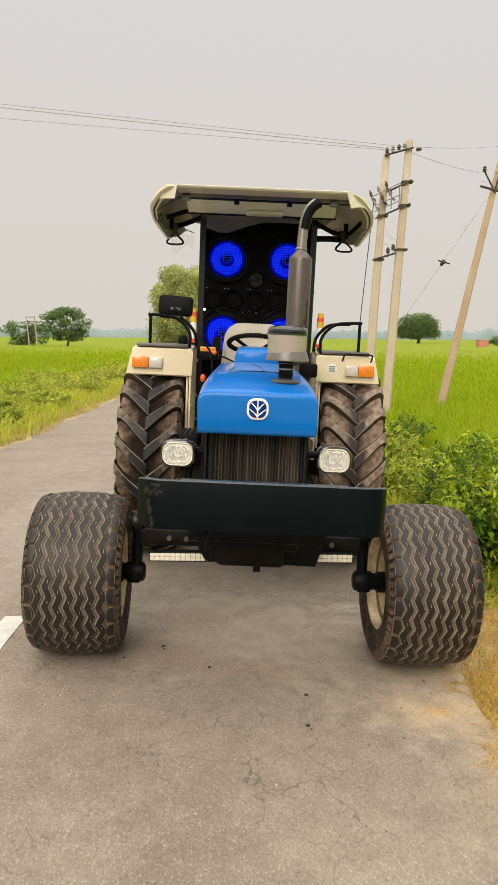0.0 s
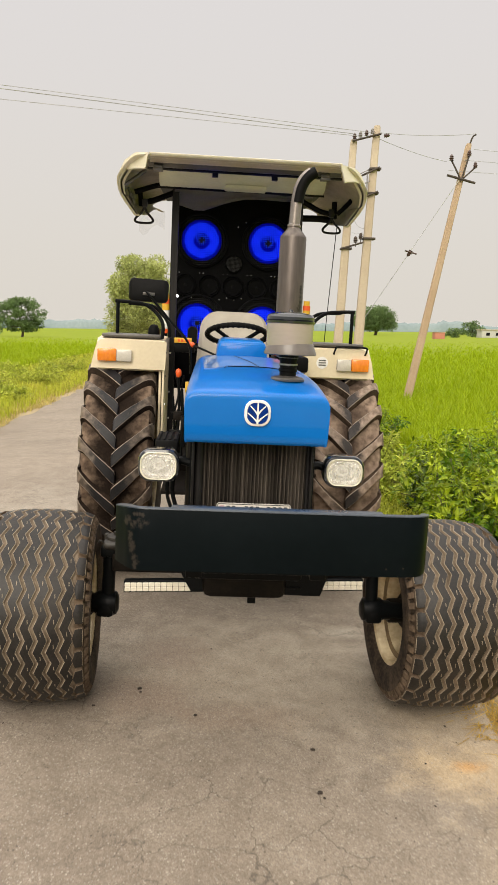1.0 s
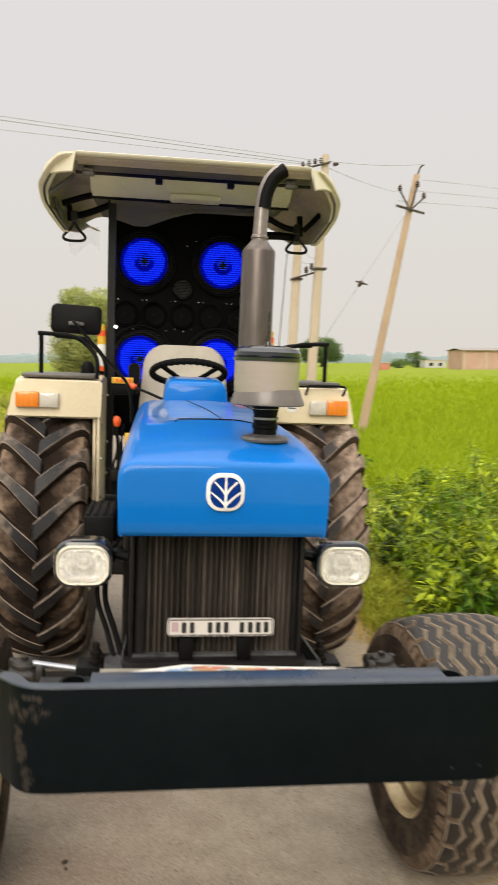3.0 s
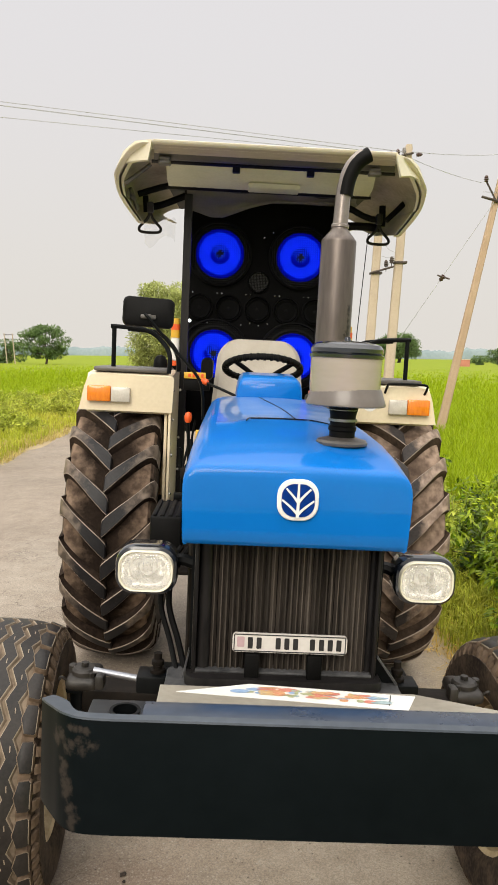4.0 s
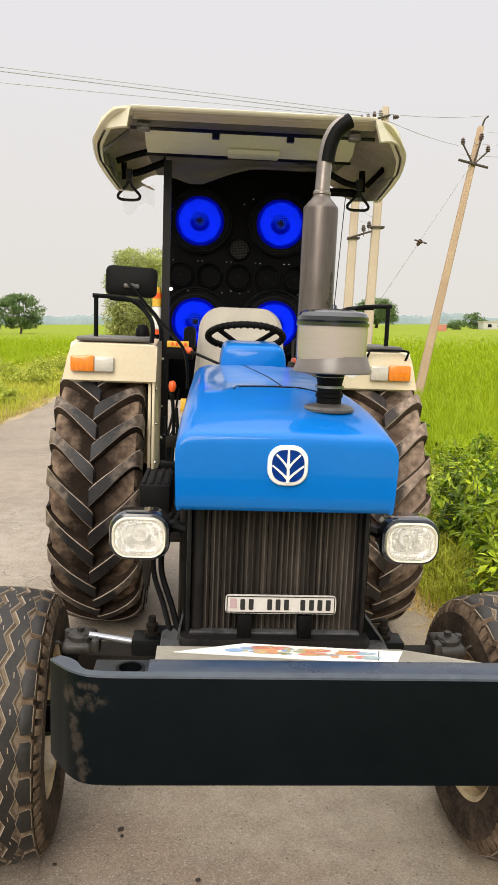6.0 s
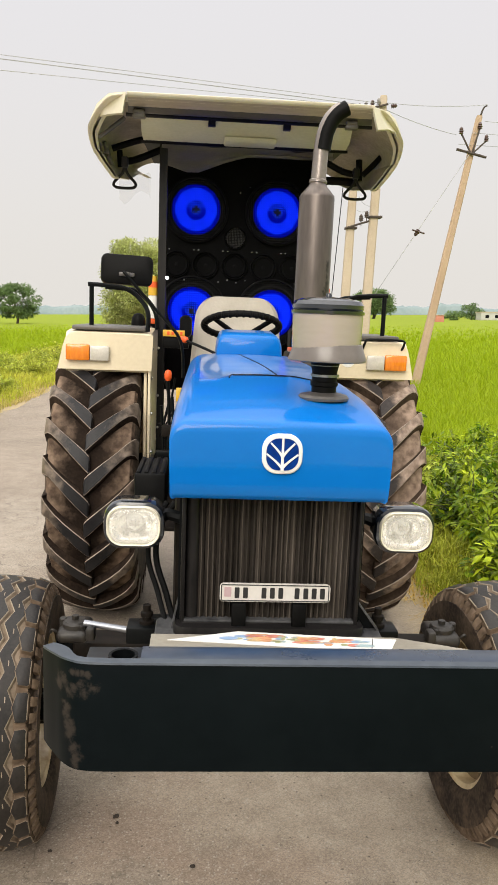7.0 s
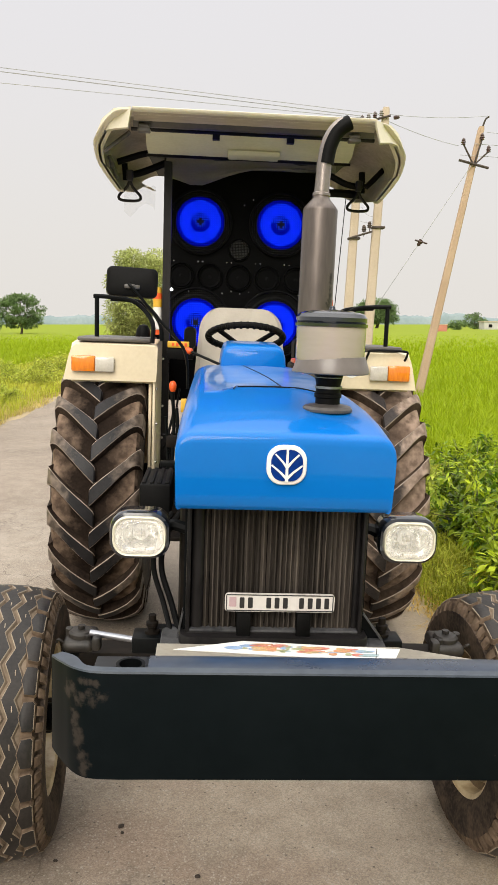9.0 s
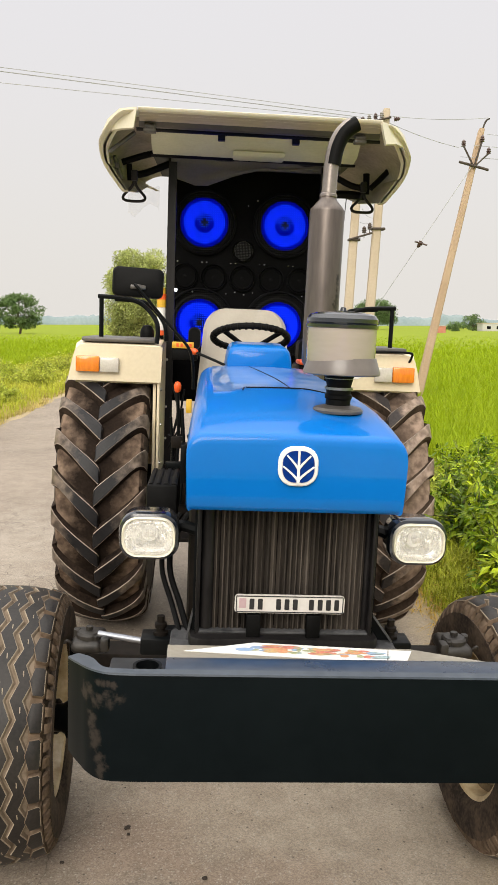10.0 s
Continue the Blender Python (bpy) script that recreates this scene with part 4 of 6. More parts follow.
part("jumper", tube([seen(2.93, 3.84), seen(3.03, 3.70), seen(3.16, 3.65)], 0.005, 5), WIRE, PA)
part("jumper", tube([seen(2.90, 3.57), seen(3.0, 3.545), seen(3.14, 3.57)], 0.005, 5), WIRE, PA)
part("down_lead", tube([seen(2.625, 4.40, -0.2), seen(2.41, 1.96, -0.2), seen(2.29, 0.5, -0.2)], 0.009, 6), BLACKPL, PA)
LP = pole((4.79, 16.2, -0.45), (6.10, 16.2, 6.0), 0.175, "leaning tan concrete power pole with iron arms in the paddy", TANPOLE)
part("cross_arm", tube([(0.782, -0.1, 5.69), (1.476, -0.1, 5.52)], 0.03, 6), IRON, LP)
for px, pz in ((0.87, 5.69), (1.46, 5.53), (1.30, 5.80)):
    part("brace", tube([(1.13, -0.1, 5.58), (px, -0.1, pz + 0.35)], 0.02, 6), IRON, LP)
    part("insulator", insulator((px, -0.1, pz + 0.33), (0, 0, 1), 1.2), PORCELAIN, LP)
part("top_bracket", tube([(1.29, 0, 6.3), (1.37, -0.05, 6.58), (1.456, -0.05, 6.65)], 0.02, 6), IRON, LP)
P4 = pole((9.40, 18.0, -0.45), (9.61, 18.0, 4.83), 0.2, "plain pale concrete pole standing in the paddy")
part("insulator", insulator((0.1, -0.15, 4.62), (1, 0, 0), 1.2), PORCELAIN, P4)


def wire(p, q, sag, label, r=0.006):
    pts = [Vector(p).lerp(Vector(q), s) - Vector((0, 0, sag * 4 * s * (1 - s))) for s in (0, 0.2, 0.4, 0.6, 0.8, 1)]
    w = part("overhead_wire", tube([tuple(a) for a in pts], r, 5, 4), WIRE)
    return tagged(w, label, "power cable", "overhead wires", "structure")


wire((2.9, 13.8, 5.56), (-21, 6.6, 5.97), 0.0, "thin grey overhead power wire", 0.0075)
wire((3.2, 13.8, 5.60), (-21, 6.7, 6.04), 0.0, "thin grey overhead power wire", 0.0055)
wire((3.0, 13.8, 5.52), (-21, 8.3, 5.95), 0.03, "thin grey overhead power wire", 0.0055)
wire((3.4, 13.8, 5.6), (6.25, 16.15, 6.22), 0.05, "thin grey overhead power wire")
wire((3.2, 13.8, 5.55), (5.55, 16.1, 5.55), 0.05, "thin grey overhead power wire")
for k in range(3):
    wire((5.6 + 0.3 * k, 16.1, 5.35 + 0.25 * k), (26, 19 + k, 5.4 + 0.3 * k), 0.1, "thin grey overhead power wire")
wire((5.86, 16.1, 5.12), (3.66, 16.1, 1.80), 0.0, "thin stay wire from the leaning pole", 0.0085)
part_guy = part("stay_insulator", join(insulator((4.77, 16.1, 3.46), (-0.55, 0, -0.84), 1.3), tube([(4.60, 16.05, 3.45), (4.89, 16.05, 3.37)], 0.02, 6)), PORCELAIN)
tagged(part_guy, "small brown insulator in the stay wire", "insulator")

# far small buildings and a pole frame across the paddy
REDHUT = surf("red_hut_wall", (0.42, 0.16, 0.11), (0.52, 0.22, 0.15), 0.9, 0.95, 1, 8, 0.1)
hut = thing("field_hut", "small red brick pump hut in the far paddy", "hut", (46.0, 150, -0.4))
part("wall", bx(0, 2.0, 0, 2, 0, 1.7, 0.02), REDHUT, hut)
part("roof", bx(-0.1, 2.1, -0.1, 2.1, 1.7, 1.82, 0.02), CONCRETE, hut)
GREYWASH = surf("weathered_whitewash", (0.40, 0.39, 0.37), (0.52, 0.51, 0.48), 0.85, 0.9, 0.6, 6, 0.1)
house = thing("farm_house", "low weathered grey-white farm house at the field edge", "house", (72.5, 196, -0.4))
part("wall", bx(0, 6, 0, 4, 0, 2.3, 0.02), GREYWASH, house)
part("roof", bx(-0.2, 6.2, -0.2, 4.2, 2.3, 2.55, 0.02), CONCRETE, house)
for k in range(2):
    part("window", bx(1.2 + 2.6 * k, 2.2 + 2.6 * k, -0.03, 0.02, 0.9, 1.7), BLACKPL, house)
hframe = thing("field_pole_frame", "two thin concrete poles joined by iron bars, far in the paddy", "utility pole", (-36.6, 122, -0.4))
part("post", cyl((0, 0, 0), (-0.4, 0, 5.2), 0.09, 8), CONCRETE, hframe)
part("post", cyl((1.3, 0, 0), (0.9, 0, 5.2), 0.09, 8), CONCRETE, hframe)
for z in (4.3, 5.0):
    part("bar", cyl((-0.5, 0, z), (1.1, 0, z), 0.06, 6), IRON, hframe)

# far brick shed
BRICK = surf("far_brick", (0.42, 0.26, 0.20), (0.50, 0.33, 0.26), 0.9, 0.95, 0.4, 3, 0.2)
shed = thing("brick_shed", "long low brick farm building at the field edge", "building", (64.5, 152, -0.2))
part("wall", bx(0, 40, 0, 8, 0, 4.3), BRICK, shed)
SHEETROOF = surf("grey_sheet_roof", (0.22, 0.19, 0.17), (0.32, 0.28, 0.25), 0.5, 0.6, 0.5, 6, 0.1)
part("roof", loft([[Vector((x, y, z)) for y, z in ((-0.5, 4.3), (4.0, 4.75), (8.5, 4.3), (8.5, 4.15), (4.0, 4.6), (-0.5, 4.15))] for x in (-0.3, 40.3)]), SHEETROOF, shed)
for k in range(9):
    part("pillar", bx(0.2 + 4.9 * k, 0.6 + 4.9 * k, -0.15, 0.05, 0, 4.2), CONCRETE, shed)


# ======== the tractor ========
# x to the right as one faces it, y towards its back, z up from the asphalt
LEAN_RIGHT = 2.1
tractor = thing("tractor", "blue farm tractor, cream fenders and canopy, parked on asphalt road", "tractor", (-0.045, 0, -0.005), rot=(0, LEAN_RIGHT, 0))

# ---- wheels ----
FW_R, FW_W, FW_Y, STEER, RIBS = 0.384, 0.404, 0.475, 3.4, 26
RW_R, RW_W, RW_Y = 0.69, 0.385, 2.33


def crown(u, r, w):
    """Radius of the tread at u in -1..1 across the tyre."""
    return r - 0.035 * abs(u) ** 3.2


def tyre_body(r, w, bead, n=72):
    prof = []
    for u in (-1, -0.94, -0.8, -0.5, 0, 0.5, 0.8, 0.94, 1):
        prof.append((crown(u, r, w) - (0.02 if abs(u) == 1 else 0), u * w / 2))
    side = [(r * 0.86, 0.53 * w), (r * 0.78, 0.535 * w), (bead + 0.022, 0.52 * w), (bead + 0.004, 0.495 * w), (bead, 0.44 * w)]
    prof = [(a, -h) for a, h in side[::-1]] + prof + side
    return lathe(prof, (0, 0, 0), (1, 0, 0), n, caps=False)


def band(bm, r, w, centre, half, zig, n, height):
    """A zigzag rib round the tread: dark on top, dusty on its flanks."""
    rows = []
    for i in range(2 * n):
        a = math.pi * i / n
        off = centre + (zig if i % 2 else -zig)
        row = []
        for u, h in ((off - half - 0.0050, -0.002), (off - half - 0.001, height - 0.002), (off - half + 0.0014, height), (off + half - 0.0014, height), (off + half + 0.001, height - 0.002), (off + half + 0.0050, -0.002)):
            rr = crown(2 * u / w, r, w) + h
            row.append(bm.verts.new((u, -rr * math.sin(a), rr * math.cos(a))))
        rows.append(row)
    for i in range(2 * n):
        p, q = rows[i], rows[(i + 1) % (2 * n)]
        for k in range(5):
            f = bm.faces.new((p[k], q[k], q[k + 1], p[k + 1]))
            f.material_index = (1, 4, 0, 4, 1)[k]


def front_tyre():
    body = painted(tyre_body(FW_R - 0.012, FW_W, 0.217), 1)
    for f in body.faces:
        c = f.calc_center_median()
        if c.yz.length < FW_R * 0.9:
            f.material_index = 2
        elif abs(c.x) > 0.155:
            f.material_index = 3
    bm = bmesh.new()
    for k in range(7):
        band(bm, FW_R - 0.012, FW_W, (k - 3) * 0.046, 0.0160, 0.0095, RIBS, 0.009)
    # short slits in the ribs
    for k in range(7):
        for i in range(RIBS):
            a = math.pi * (2 * i + 0.5 + (k % 2)) / RIBS
            u = (k - 3) * 0.046 + 0.002
            quad = []
            for du, da in ((-0.0015, -0.02), (0.0008, -0.02), (0.0018, 0.02), (-0.0005, 0.02)):
                rr = crown(2 * (u + du) / FW_W, FW_R - 0.012, FW_W) + 0.0097
                quad.append(bm.verts.new((u + du, -rr * math.sin(a + da), rr * math.cos(a + da))))
            bm.faces.new(quad).material_index = 4
    # six-sided shoulder blocks with worn pale edges, and small ribs outside them
    hexagon = [(0.1565, 0.46), (0.1665, 0.07), (0.190, 0.05), (0.1950, 0.12), (0.1950, 0.82), (0.190, 0.88), (0.1665, 0.86)]
    for s in (-1, 1):
        for i in range(RIBS):
            loops = []
            for k, h in ((1.10, -0.006), (1.0, 0.0110), (0.985, 0.0125), (0.91, 0.0133)):
                loop = []
                for u, t in hexagon:
                    uu, tt = 0.178 + (u - 0.178) * k, 0.46 + (t - 0.46) * k
                    rr, a = crown(uu / 0.21, FW_R - 0.012, FW_W) + h, 2 * math.pi * (i + tt) / RIBS
                    loop.append(bm.verts.new((s * uu, -rr * math.sin(a), rr * math.cos(a))))
                loops.append(loop)
            for n, (p, q) in enumerate(zip(loops, loops[1:])):
                for e in range(len(hexagon)):
                    e2 = (e + 1) % len(hexagon)
                    bm.faces.new((p[e], p[e2], q[e2], q[e])).material_index = (3, 4 if e in (2, 3, 4) else 1, 4 if e == 3 else 1 if e in (0, 6) else 0)[n]
            bm.faces.new(loops[-1]).material_index = 0
            for t0, t1, top in ((0.16, 0.44, 3), (0.64, 0.92, 3)):
                row = []
                for u, h in ((0.198, -0.012), (0.199, 0.007), (0.205, 0.003), (0.211, -0.010), (0.214, -0.030), (0.209, -0.042)):
                    rr = crown(u / 0.21, FW_R - 0.012, FW_W) + h
                    row.append([bm.verts.new((s * u, -rr * math.sin(a), rr * math.cos(a))) for a in (2 * math.pi * (i + t0) / RIBS, 2 * math.pi * (i + t1) / RIBS)])
                for n, (p, q) in enumerate(zip(row, row[1:])):
                    bm.faces.new((p[0], p[1], q[1], q[0])).material_index = (3, top, top, 3, 3)[n]
                for e in (0, 1):
                    bm.faces.new([p[e] for p in row]).material_index = 3
    bmesh.ops.recalc_face_normals(bm, faces=bm.faces[:])
    return join(body, bm)


def wheel_disc(bead, w, depth):
    """A dished rim with a hub, seen from both sides."""
    prof = [(bead + 0.012, -0.485 * w), (bead + 0.006, -0.482 * w), (bead - 0.004, -0.47 * w), (bead - 0.008, -0.42 * w), (bead - 0.012, -0.38 * w), (bead - 0.032, -0.36 * w), (bead - 0.036, -0.28 * w), (bead - 0.030, -0.21 * w), (bead - 0.052, -0.18 * w), (bead - 0.056, -0.08 * w), (bead - 0.050, depth - 0.03), (bead - 0.064, depth - 0.02), (bead - 0.075, depth + 0.012), (bead - 0.095, depth + 0.02), (0.11, depth + 0.004), (0.095, depth + 0.03), (0.07, depth - 0.01)]
    prof2 = [(0.07, depth - 0.02), (bead - 0.06, depth - 0.012), (bead - 0.06, 0.2 * w), (bead - 0.015, 0.34 * w), (bead, 0.46 * w), (bead + 0.012, 0.485 * w)]
    inner = lathe(prof, (0, 0, 0), (1, 0, 0), 48, caps=False)
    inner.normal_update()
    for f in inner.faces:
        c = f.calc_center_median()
        # step faces take the painted shade and dirt colour
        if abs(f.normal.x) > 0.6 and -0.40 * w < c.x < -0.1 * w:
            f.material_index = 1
    return join(inner, lathe(prof2, (0, 0, 0), (1, 0, 0), 48, caps=False))


def front_wheel(side):
    wheel = part("front_wheel", moved(wheel_disc(0.210, FW_W, 0.03), Matrix.Scale(1, 4) if side > 0 else Matrix.Scale(-1, 4, (1, 0, 0))), [RIMCREAM, RIM_SHADE_DIRT], tractor, "wide front wheel with cream steel rim and zigzag tread")
    wheel.location = (-0.8025, FW_Y, 0.3825) if side < 0 else (0.8085, FW_Y, 0.3925)
    wheel.rotation_euler = (0, 0, radians(STEER))
    part("tyre", front_tyre(), [RUBBER, FDUST, SIDEWALL, FSHOULDER, TREADEDGE], wheel, "wide black tyre with dusty zigzag grooves")
    part("hub", join(cyl((-side * 0.14, 0, 0), (side * 0.10, 0, 0), 0.075, 24, 0.012), cyl((-side * 0.20, 0, 0), (-side * 0.1, 0, 0), 0.05, 20, 0.008)), GREASE, wheel)
    for k in range(6):
        a = math.pi * k / 3
        part("wheel_bolt", cyl((side * 0.03, 0.1 * math.cos(a), 0.1 * math.sin(a)), (side * 0.065, 0.1 * math.cos(a), 0.1 * math.sin(a)), 0.011, 6), GREASE, wheel)
    return wheel


front_wheel(-1)
front_wheel(1)


def lug(side, a0, r, w):
    """One bar of the rear tread, from past the middle out over the shoulder, with worn pale edges."""
    rings = []
    for u, da, half, h in ((-0.013, -0.020, 0.024, 0.030), (-0.008, -0.012, 0.036, 0.041), (0.008, 0.011, 0.038, 0.045), (0.04, 0.054, 0.036, 0.045), (0.075, 0.101, 0.033, 0.044), (0.10, 0.136, 0.030, 0.043), (0.14, 0.193, 0.027, 0.043), (0.168, 0.234, 0.029, 0.043), (0.186, 0.256, 0.034, 0.040), (0.203, 0.272, 0.042, 0.020), (0.211, 0.278, 0.052, -0.075)):
        rc = crown(min(1, 2 * u / w), r, w)
        base = rc - 0.012 if u < 0.19 else rc + h - 0.012
        ring = []
        for kk, rr in ((-1.0, base), (-1.0, rc + h - 0.004), (-0.88, rc + h), (0.88, rc + h), (1.0, rc + h - 0.004), (1.0, base)):
            a = a0 + da + (kk * half + (0.012 * (1 if kk > 0 else -1) if rr == base else 0)) / r
            x = u if u < 0.19 or rr != base else u - 0.02
            ring.append(Vector((side * x, -rr * math.cos(a), rr * math.sin(a))))
        rings.append(ring)
    bm = loft(rings)
    n = 6
    bm.faces.ensure_lookup_table()
    for q, f in enumerate(bm.faces):
        strip, seg = q % n, q // n
        if seg >= len(rings) - 1:
            f.material_index = 3
        elif strip == 2:
            f.material_index = 0
        elif strip in (1, 3):
            f.material_index = 4
        else:
            f.material_index = 3
    return bm


def rear_tyre():
    r0 = RW_R - 0.036
    body = painted(tyre_body(r0, RW_W, 0.37, 96), 1)
    for f in body.faces:
        c = f.calc_center_median()
        if c.yz.length < r0 * 0.9:
            f.material_index = 2
    n = 22
    lugs = [lug(s, 2 * math.pi * (i + (0.5 if s > 0 else 0)) / n, r0, RW_W) for i in range(n) for s in (-1, 1)]
    return join(body, *lugs)


def rear_wheel(side):
    wheel = part("rear_wheel", moved(wheel_disc(0.36, RW_W, 0.02), Matrix.Scale(1, 4) if side > 0 else Matrix.Scale(-1, 4, (1, 0, 0))), [RIMCREAM, RIM_SHADE_DIRT], tractor, "tall rear wheel with deep chevron tread")
    wheel.location = (-0.675 if side < 0 else 0.652, RW_Y, RW_R - 0.012)
    part("tyre", rear_tyre(), [LUGTOP2 if side > 0 else LUGTOP, DUSTY2 if side > 0 else DUSTY, SIDEWALL, SHOULDER if side > 0 else FLANK, LUGEDGE], wheel, "tall tractor tyre with worn black lugs and brown dust")
    part("hub", cyl((-side * 0.25, 0, 0), (side * 0.08, 0, 0), 0.11, 28, 0.012), GREASE, wheel)
    return wheel


rear_wheel(-1)
rear_wheel(1)

# ---- hood ----

def hood_ring(y, half, top, bottom, r, crownz):
    """Half-open section of the hood: up the left side, across, down the right."""
    low = half * (0.985 if y > 0.03 else 1.0)
    pts = [(-low, bottom)]
    for k in range(9):
        a = radians(180 - 90 * k / 8)
        pts.append((-half + r + r * math.cos(a), top - r + r * math.sin(a)))
    for k in range(1, 6):
        u = -1 + k / 3
        pts.append((u * (half - r), top + crownz * (1 - u * u)))
    for k in range(9):
        a = radians(90 - 90 * k / 8)
        pts.append((half - r + r * math.cos(a), top - r + r * math.sin(a)))
    pts.append((low, bottom))
    return [Vector((x, y, z)) for x, z in pts]


def hood_shell():
    spec = [(0.022, 0.229, 1.1365, 1.1355, 0.001, 0.0), (0.015, 0.2365, 1.139, 1.134, 0.003, 0.0), (0.009, 0.2405, 1.150, 1.140, 0.008, 0.0), (0.006, 0.2415, 1.174, 1.160, 0.012, 0.0), (0.004, 0.2425, 1.212, 1.192, 0.018, 0.0), (0.003, 0.2435, 1.252, 1.224, 0.026, 0.001), (0.003, 0.244, 1.284, 1.246, 0.034, 0.001), (0.004, 0.2442, 1.298, 1.246, 0.038, 0.001), (0.009, 0.2444, 1.3065, 1.215, 0.040, 0.002),
            (0.022, 0.2446, 1.3115, 1.146, 0.042, 0.003), (0.045, 0.2446, 1.317, 1.132, 0.044, 0.003), (0.08, 0.2445, 1.325, 1.131, 0.047, 0.004), (0.14, 0.244, 1.336, 1.130, 0.05, 0.006), (0.25, 0.242, 1.350, 1.128, 0.052, 0.008), (0.45, 0.239, 1.36, 1.120, 0.052, 0.010), (0.8, 0.237, 1.366, 1.11, 0.05, 0.010), (1.15, 0.235, 1.37, 1.10, 0.05, 0.010), (1.42, 0.232, 1.374, 1.09, 0.05, 0.010)]
    rings = [hood_ring(*s) for s in spec]
    bm = bmesh.new()
    vs = [[bm.verts.new(p) for p in r] for r in rings]
    for a, b in zip(vs, vs[1:]):
        for i in range(len(a) - 1):
            bm.faces.new((a[i], a[i + 1], b[i + 1], b[i]))
    bm.faces.new(vs[0])
    bm.faces.new(vs[-1][::-1])
    bmesh.ops.recalc_face_normals(bm, faces=bm.faces[:])
    return bm


hood = part("hood", hood_shell(), BLUE, tractor, "glossy blue engine hood with a rounded nose", 50)


def hood_top(x, y):
    """Height of the hood's crown behind its nose."""
    top = np.interp(y, [0.25, 0.45, 0.8, 1.15, 1.42], [1.350, 1.36, 1.366, 1.37, 1.374])
    return float(top) + 0.010 * max(0.0, 1 - (x / 0.187) ** 2)


def rear_panel():
    """A thin cover plate over the back of the hood, dust and the sky's reflection mixed into its blue, its front edge
    cut back in the middle.
    """
    rings = []
    for k in range(9):
        u = -1 + k / 4
        x = 0.186 * u
        y0 = 0.43 if abs(u) > 0.56 else 0.51
        ys = [y0 + (1.41 - y0) * q / 6 for q in range(7)]
        rings.append([Vector((x, y, hood_top(x, y) + 0.0035)) for y in ys] + [Vector((x, y, hood_top(x, y) - 0.004)) for y in ys[::-1]])
    return loft(rings)


part("hood_panel", rear_panel(), BLUE_DUST_SKY, hood)
part("hood_seam", tube([(x, 0.506 - (0.075 if abs(x) > 0.1 else 0), hood_top(x, 0.5) + 0.003) for x in (-0.106, -0.098, -0.08, -0.04, 0.0, 0.04, 0.08, 0.12)], 0.0019, 6), BLACK, hood)
part("hood_seam", tube([(x, y, hood_top(x, y) + 0.0035) for x, y in ((0.03, 0.52), (0.01, 0.85), (-0.04, 1.33))], 0.0021, 6), BLACK, hood)
part("dash_cowl", loft([[Vector((x * k, y, z)) for x, z in ((-0.135, 1.365), (-0.131, zt - 0.045), (-0.122, zt - 0.016), (-0.108, zt - 0.003), (-0.085, zt), (0.085, zt), (0.108, zt - 0.003), (0.122, zt - 0.016), (0.131, zt - 0.045), (0.135, 1.365))] for y, zt, k in ((1.345, 1.444, 0.93), (1.350, 1.455, 0.955), (1.366, 1.464, 0.965), (1.62, 1.475, 0.96), (1.7, 1.42, 1.0))]), BLUE, tractor, "raised blue dashboard cowl behind the hood", 50)

# emblem: cream ring round a navy leaf shape
EZ = 1.244
emblem = part("emblem", slab(rrect(0.088, 0.088, 0.034, 6), (0, EZ), -0.006, 0.02, 0.003), WHITE, hood, "cream rounded badge with a navy leaf shape")
part("emblem_field", slab(rrect(0.070, 0.070, 0.027, 6), (0, EZ), -0.009, 0.0), NAVY, hood)
def leaf_stroke(pts, w, lift):
    path = smooth_path([(x, -0.0092 - lift, EZ + z) for x, z in pts], 5)
    rings = []
    for k, p in enumerate(path):
        d = (path[min(k + 1, len(path) - 1)] - path[max(k - 1, 0)]).normalized()
        nrm = Vector((-d.z, 0, d.x)) * w * (1 - 0.4 * k / len(path))
        rings.append([p + nrm, p - nrm, p - nrm + Vector((0, -0.002, 0)), p + nrm + Vector((0, -0.002, 0))])
    return loft(rings)


part("emblem_stem", leaf_stroke([(0, -0.036), (0, 0.0), (0, 0.036)], 0.0034, 0.0010), WHITE, hood)
for s in (-1, 1):
    for n, (z0, x1, z1) in enumerate(((-0.029, 0.034, 0.001), (-0.004, 0.026, 0.025))):
        part("emblem_branch", leaf_stroke([(s * 0.0005, z0), (s * x1 * 0.4, z0 * 0.62 + z1 * 0.38 + 0.002), (s * x1, z1)], 0.0028, 0.0004 + 0.0003 * n), WHITE, hood)

# ---- radiator grille ----
grille = part("radiator_grille", join(bx(-0.216, -0.205, 0.12, 0.2, 0.80, 1.140, 0.004), bx(0.205, 0.216, 0.12, 0.2, 0.80, 1.140, 0.004), bx(-0.216, 0.216, 0.12, 0.2, 0.775, 0.81, 0.006), bx(-0.2, 0.2, 0.16, 0.2, 0.8, 1.140)), PILLAR, tractor, "black dusty radiator grille of upright ribs")
for x, r in ((-0.189, 0.0165), (0.200, 0.008)):
    part("side_column", cyl((x, 0.146, 0.806), (x, 0.146, 1.139), r, 20), PILLAR, grille)
rg = random.Random(31)
for k in range(27):
    x = -0.166 + 0.352 * k / 26 + rg.uniform(-0.002, 0.002)
    w = rg.uniform(0.0006, 0.0016)
    d = rg.uniform(0.1335, 0.1375)
    rib = loft([[Vector((x + dx, y, z)) for dx, y in ((-0.0072, 0.1425), (-0.0046, 0.1395), (-w - 0.0006, d + 0.001), (-w, d), (w, d), (w + 0.0006, d + 0.001), (0.0046, 0.1395), (0.0072, 0.1425))] for z in (0.805, 1.138)])
    rib.faces.ensure_lookup_table()
    for i in (2, 3, 4):
        rib.faces[i].material_index = 1
    part("rib", rib, [GRILLE, RIBEDGE], grille)
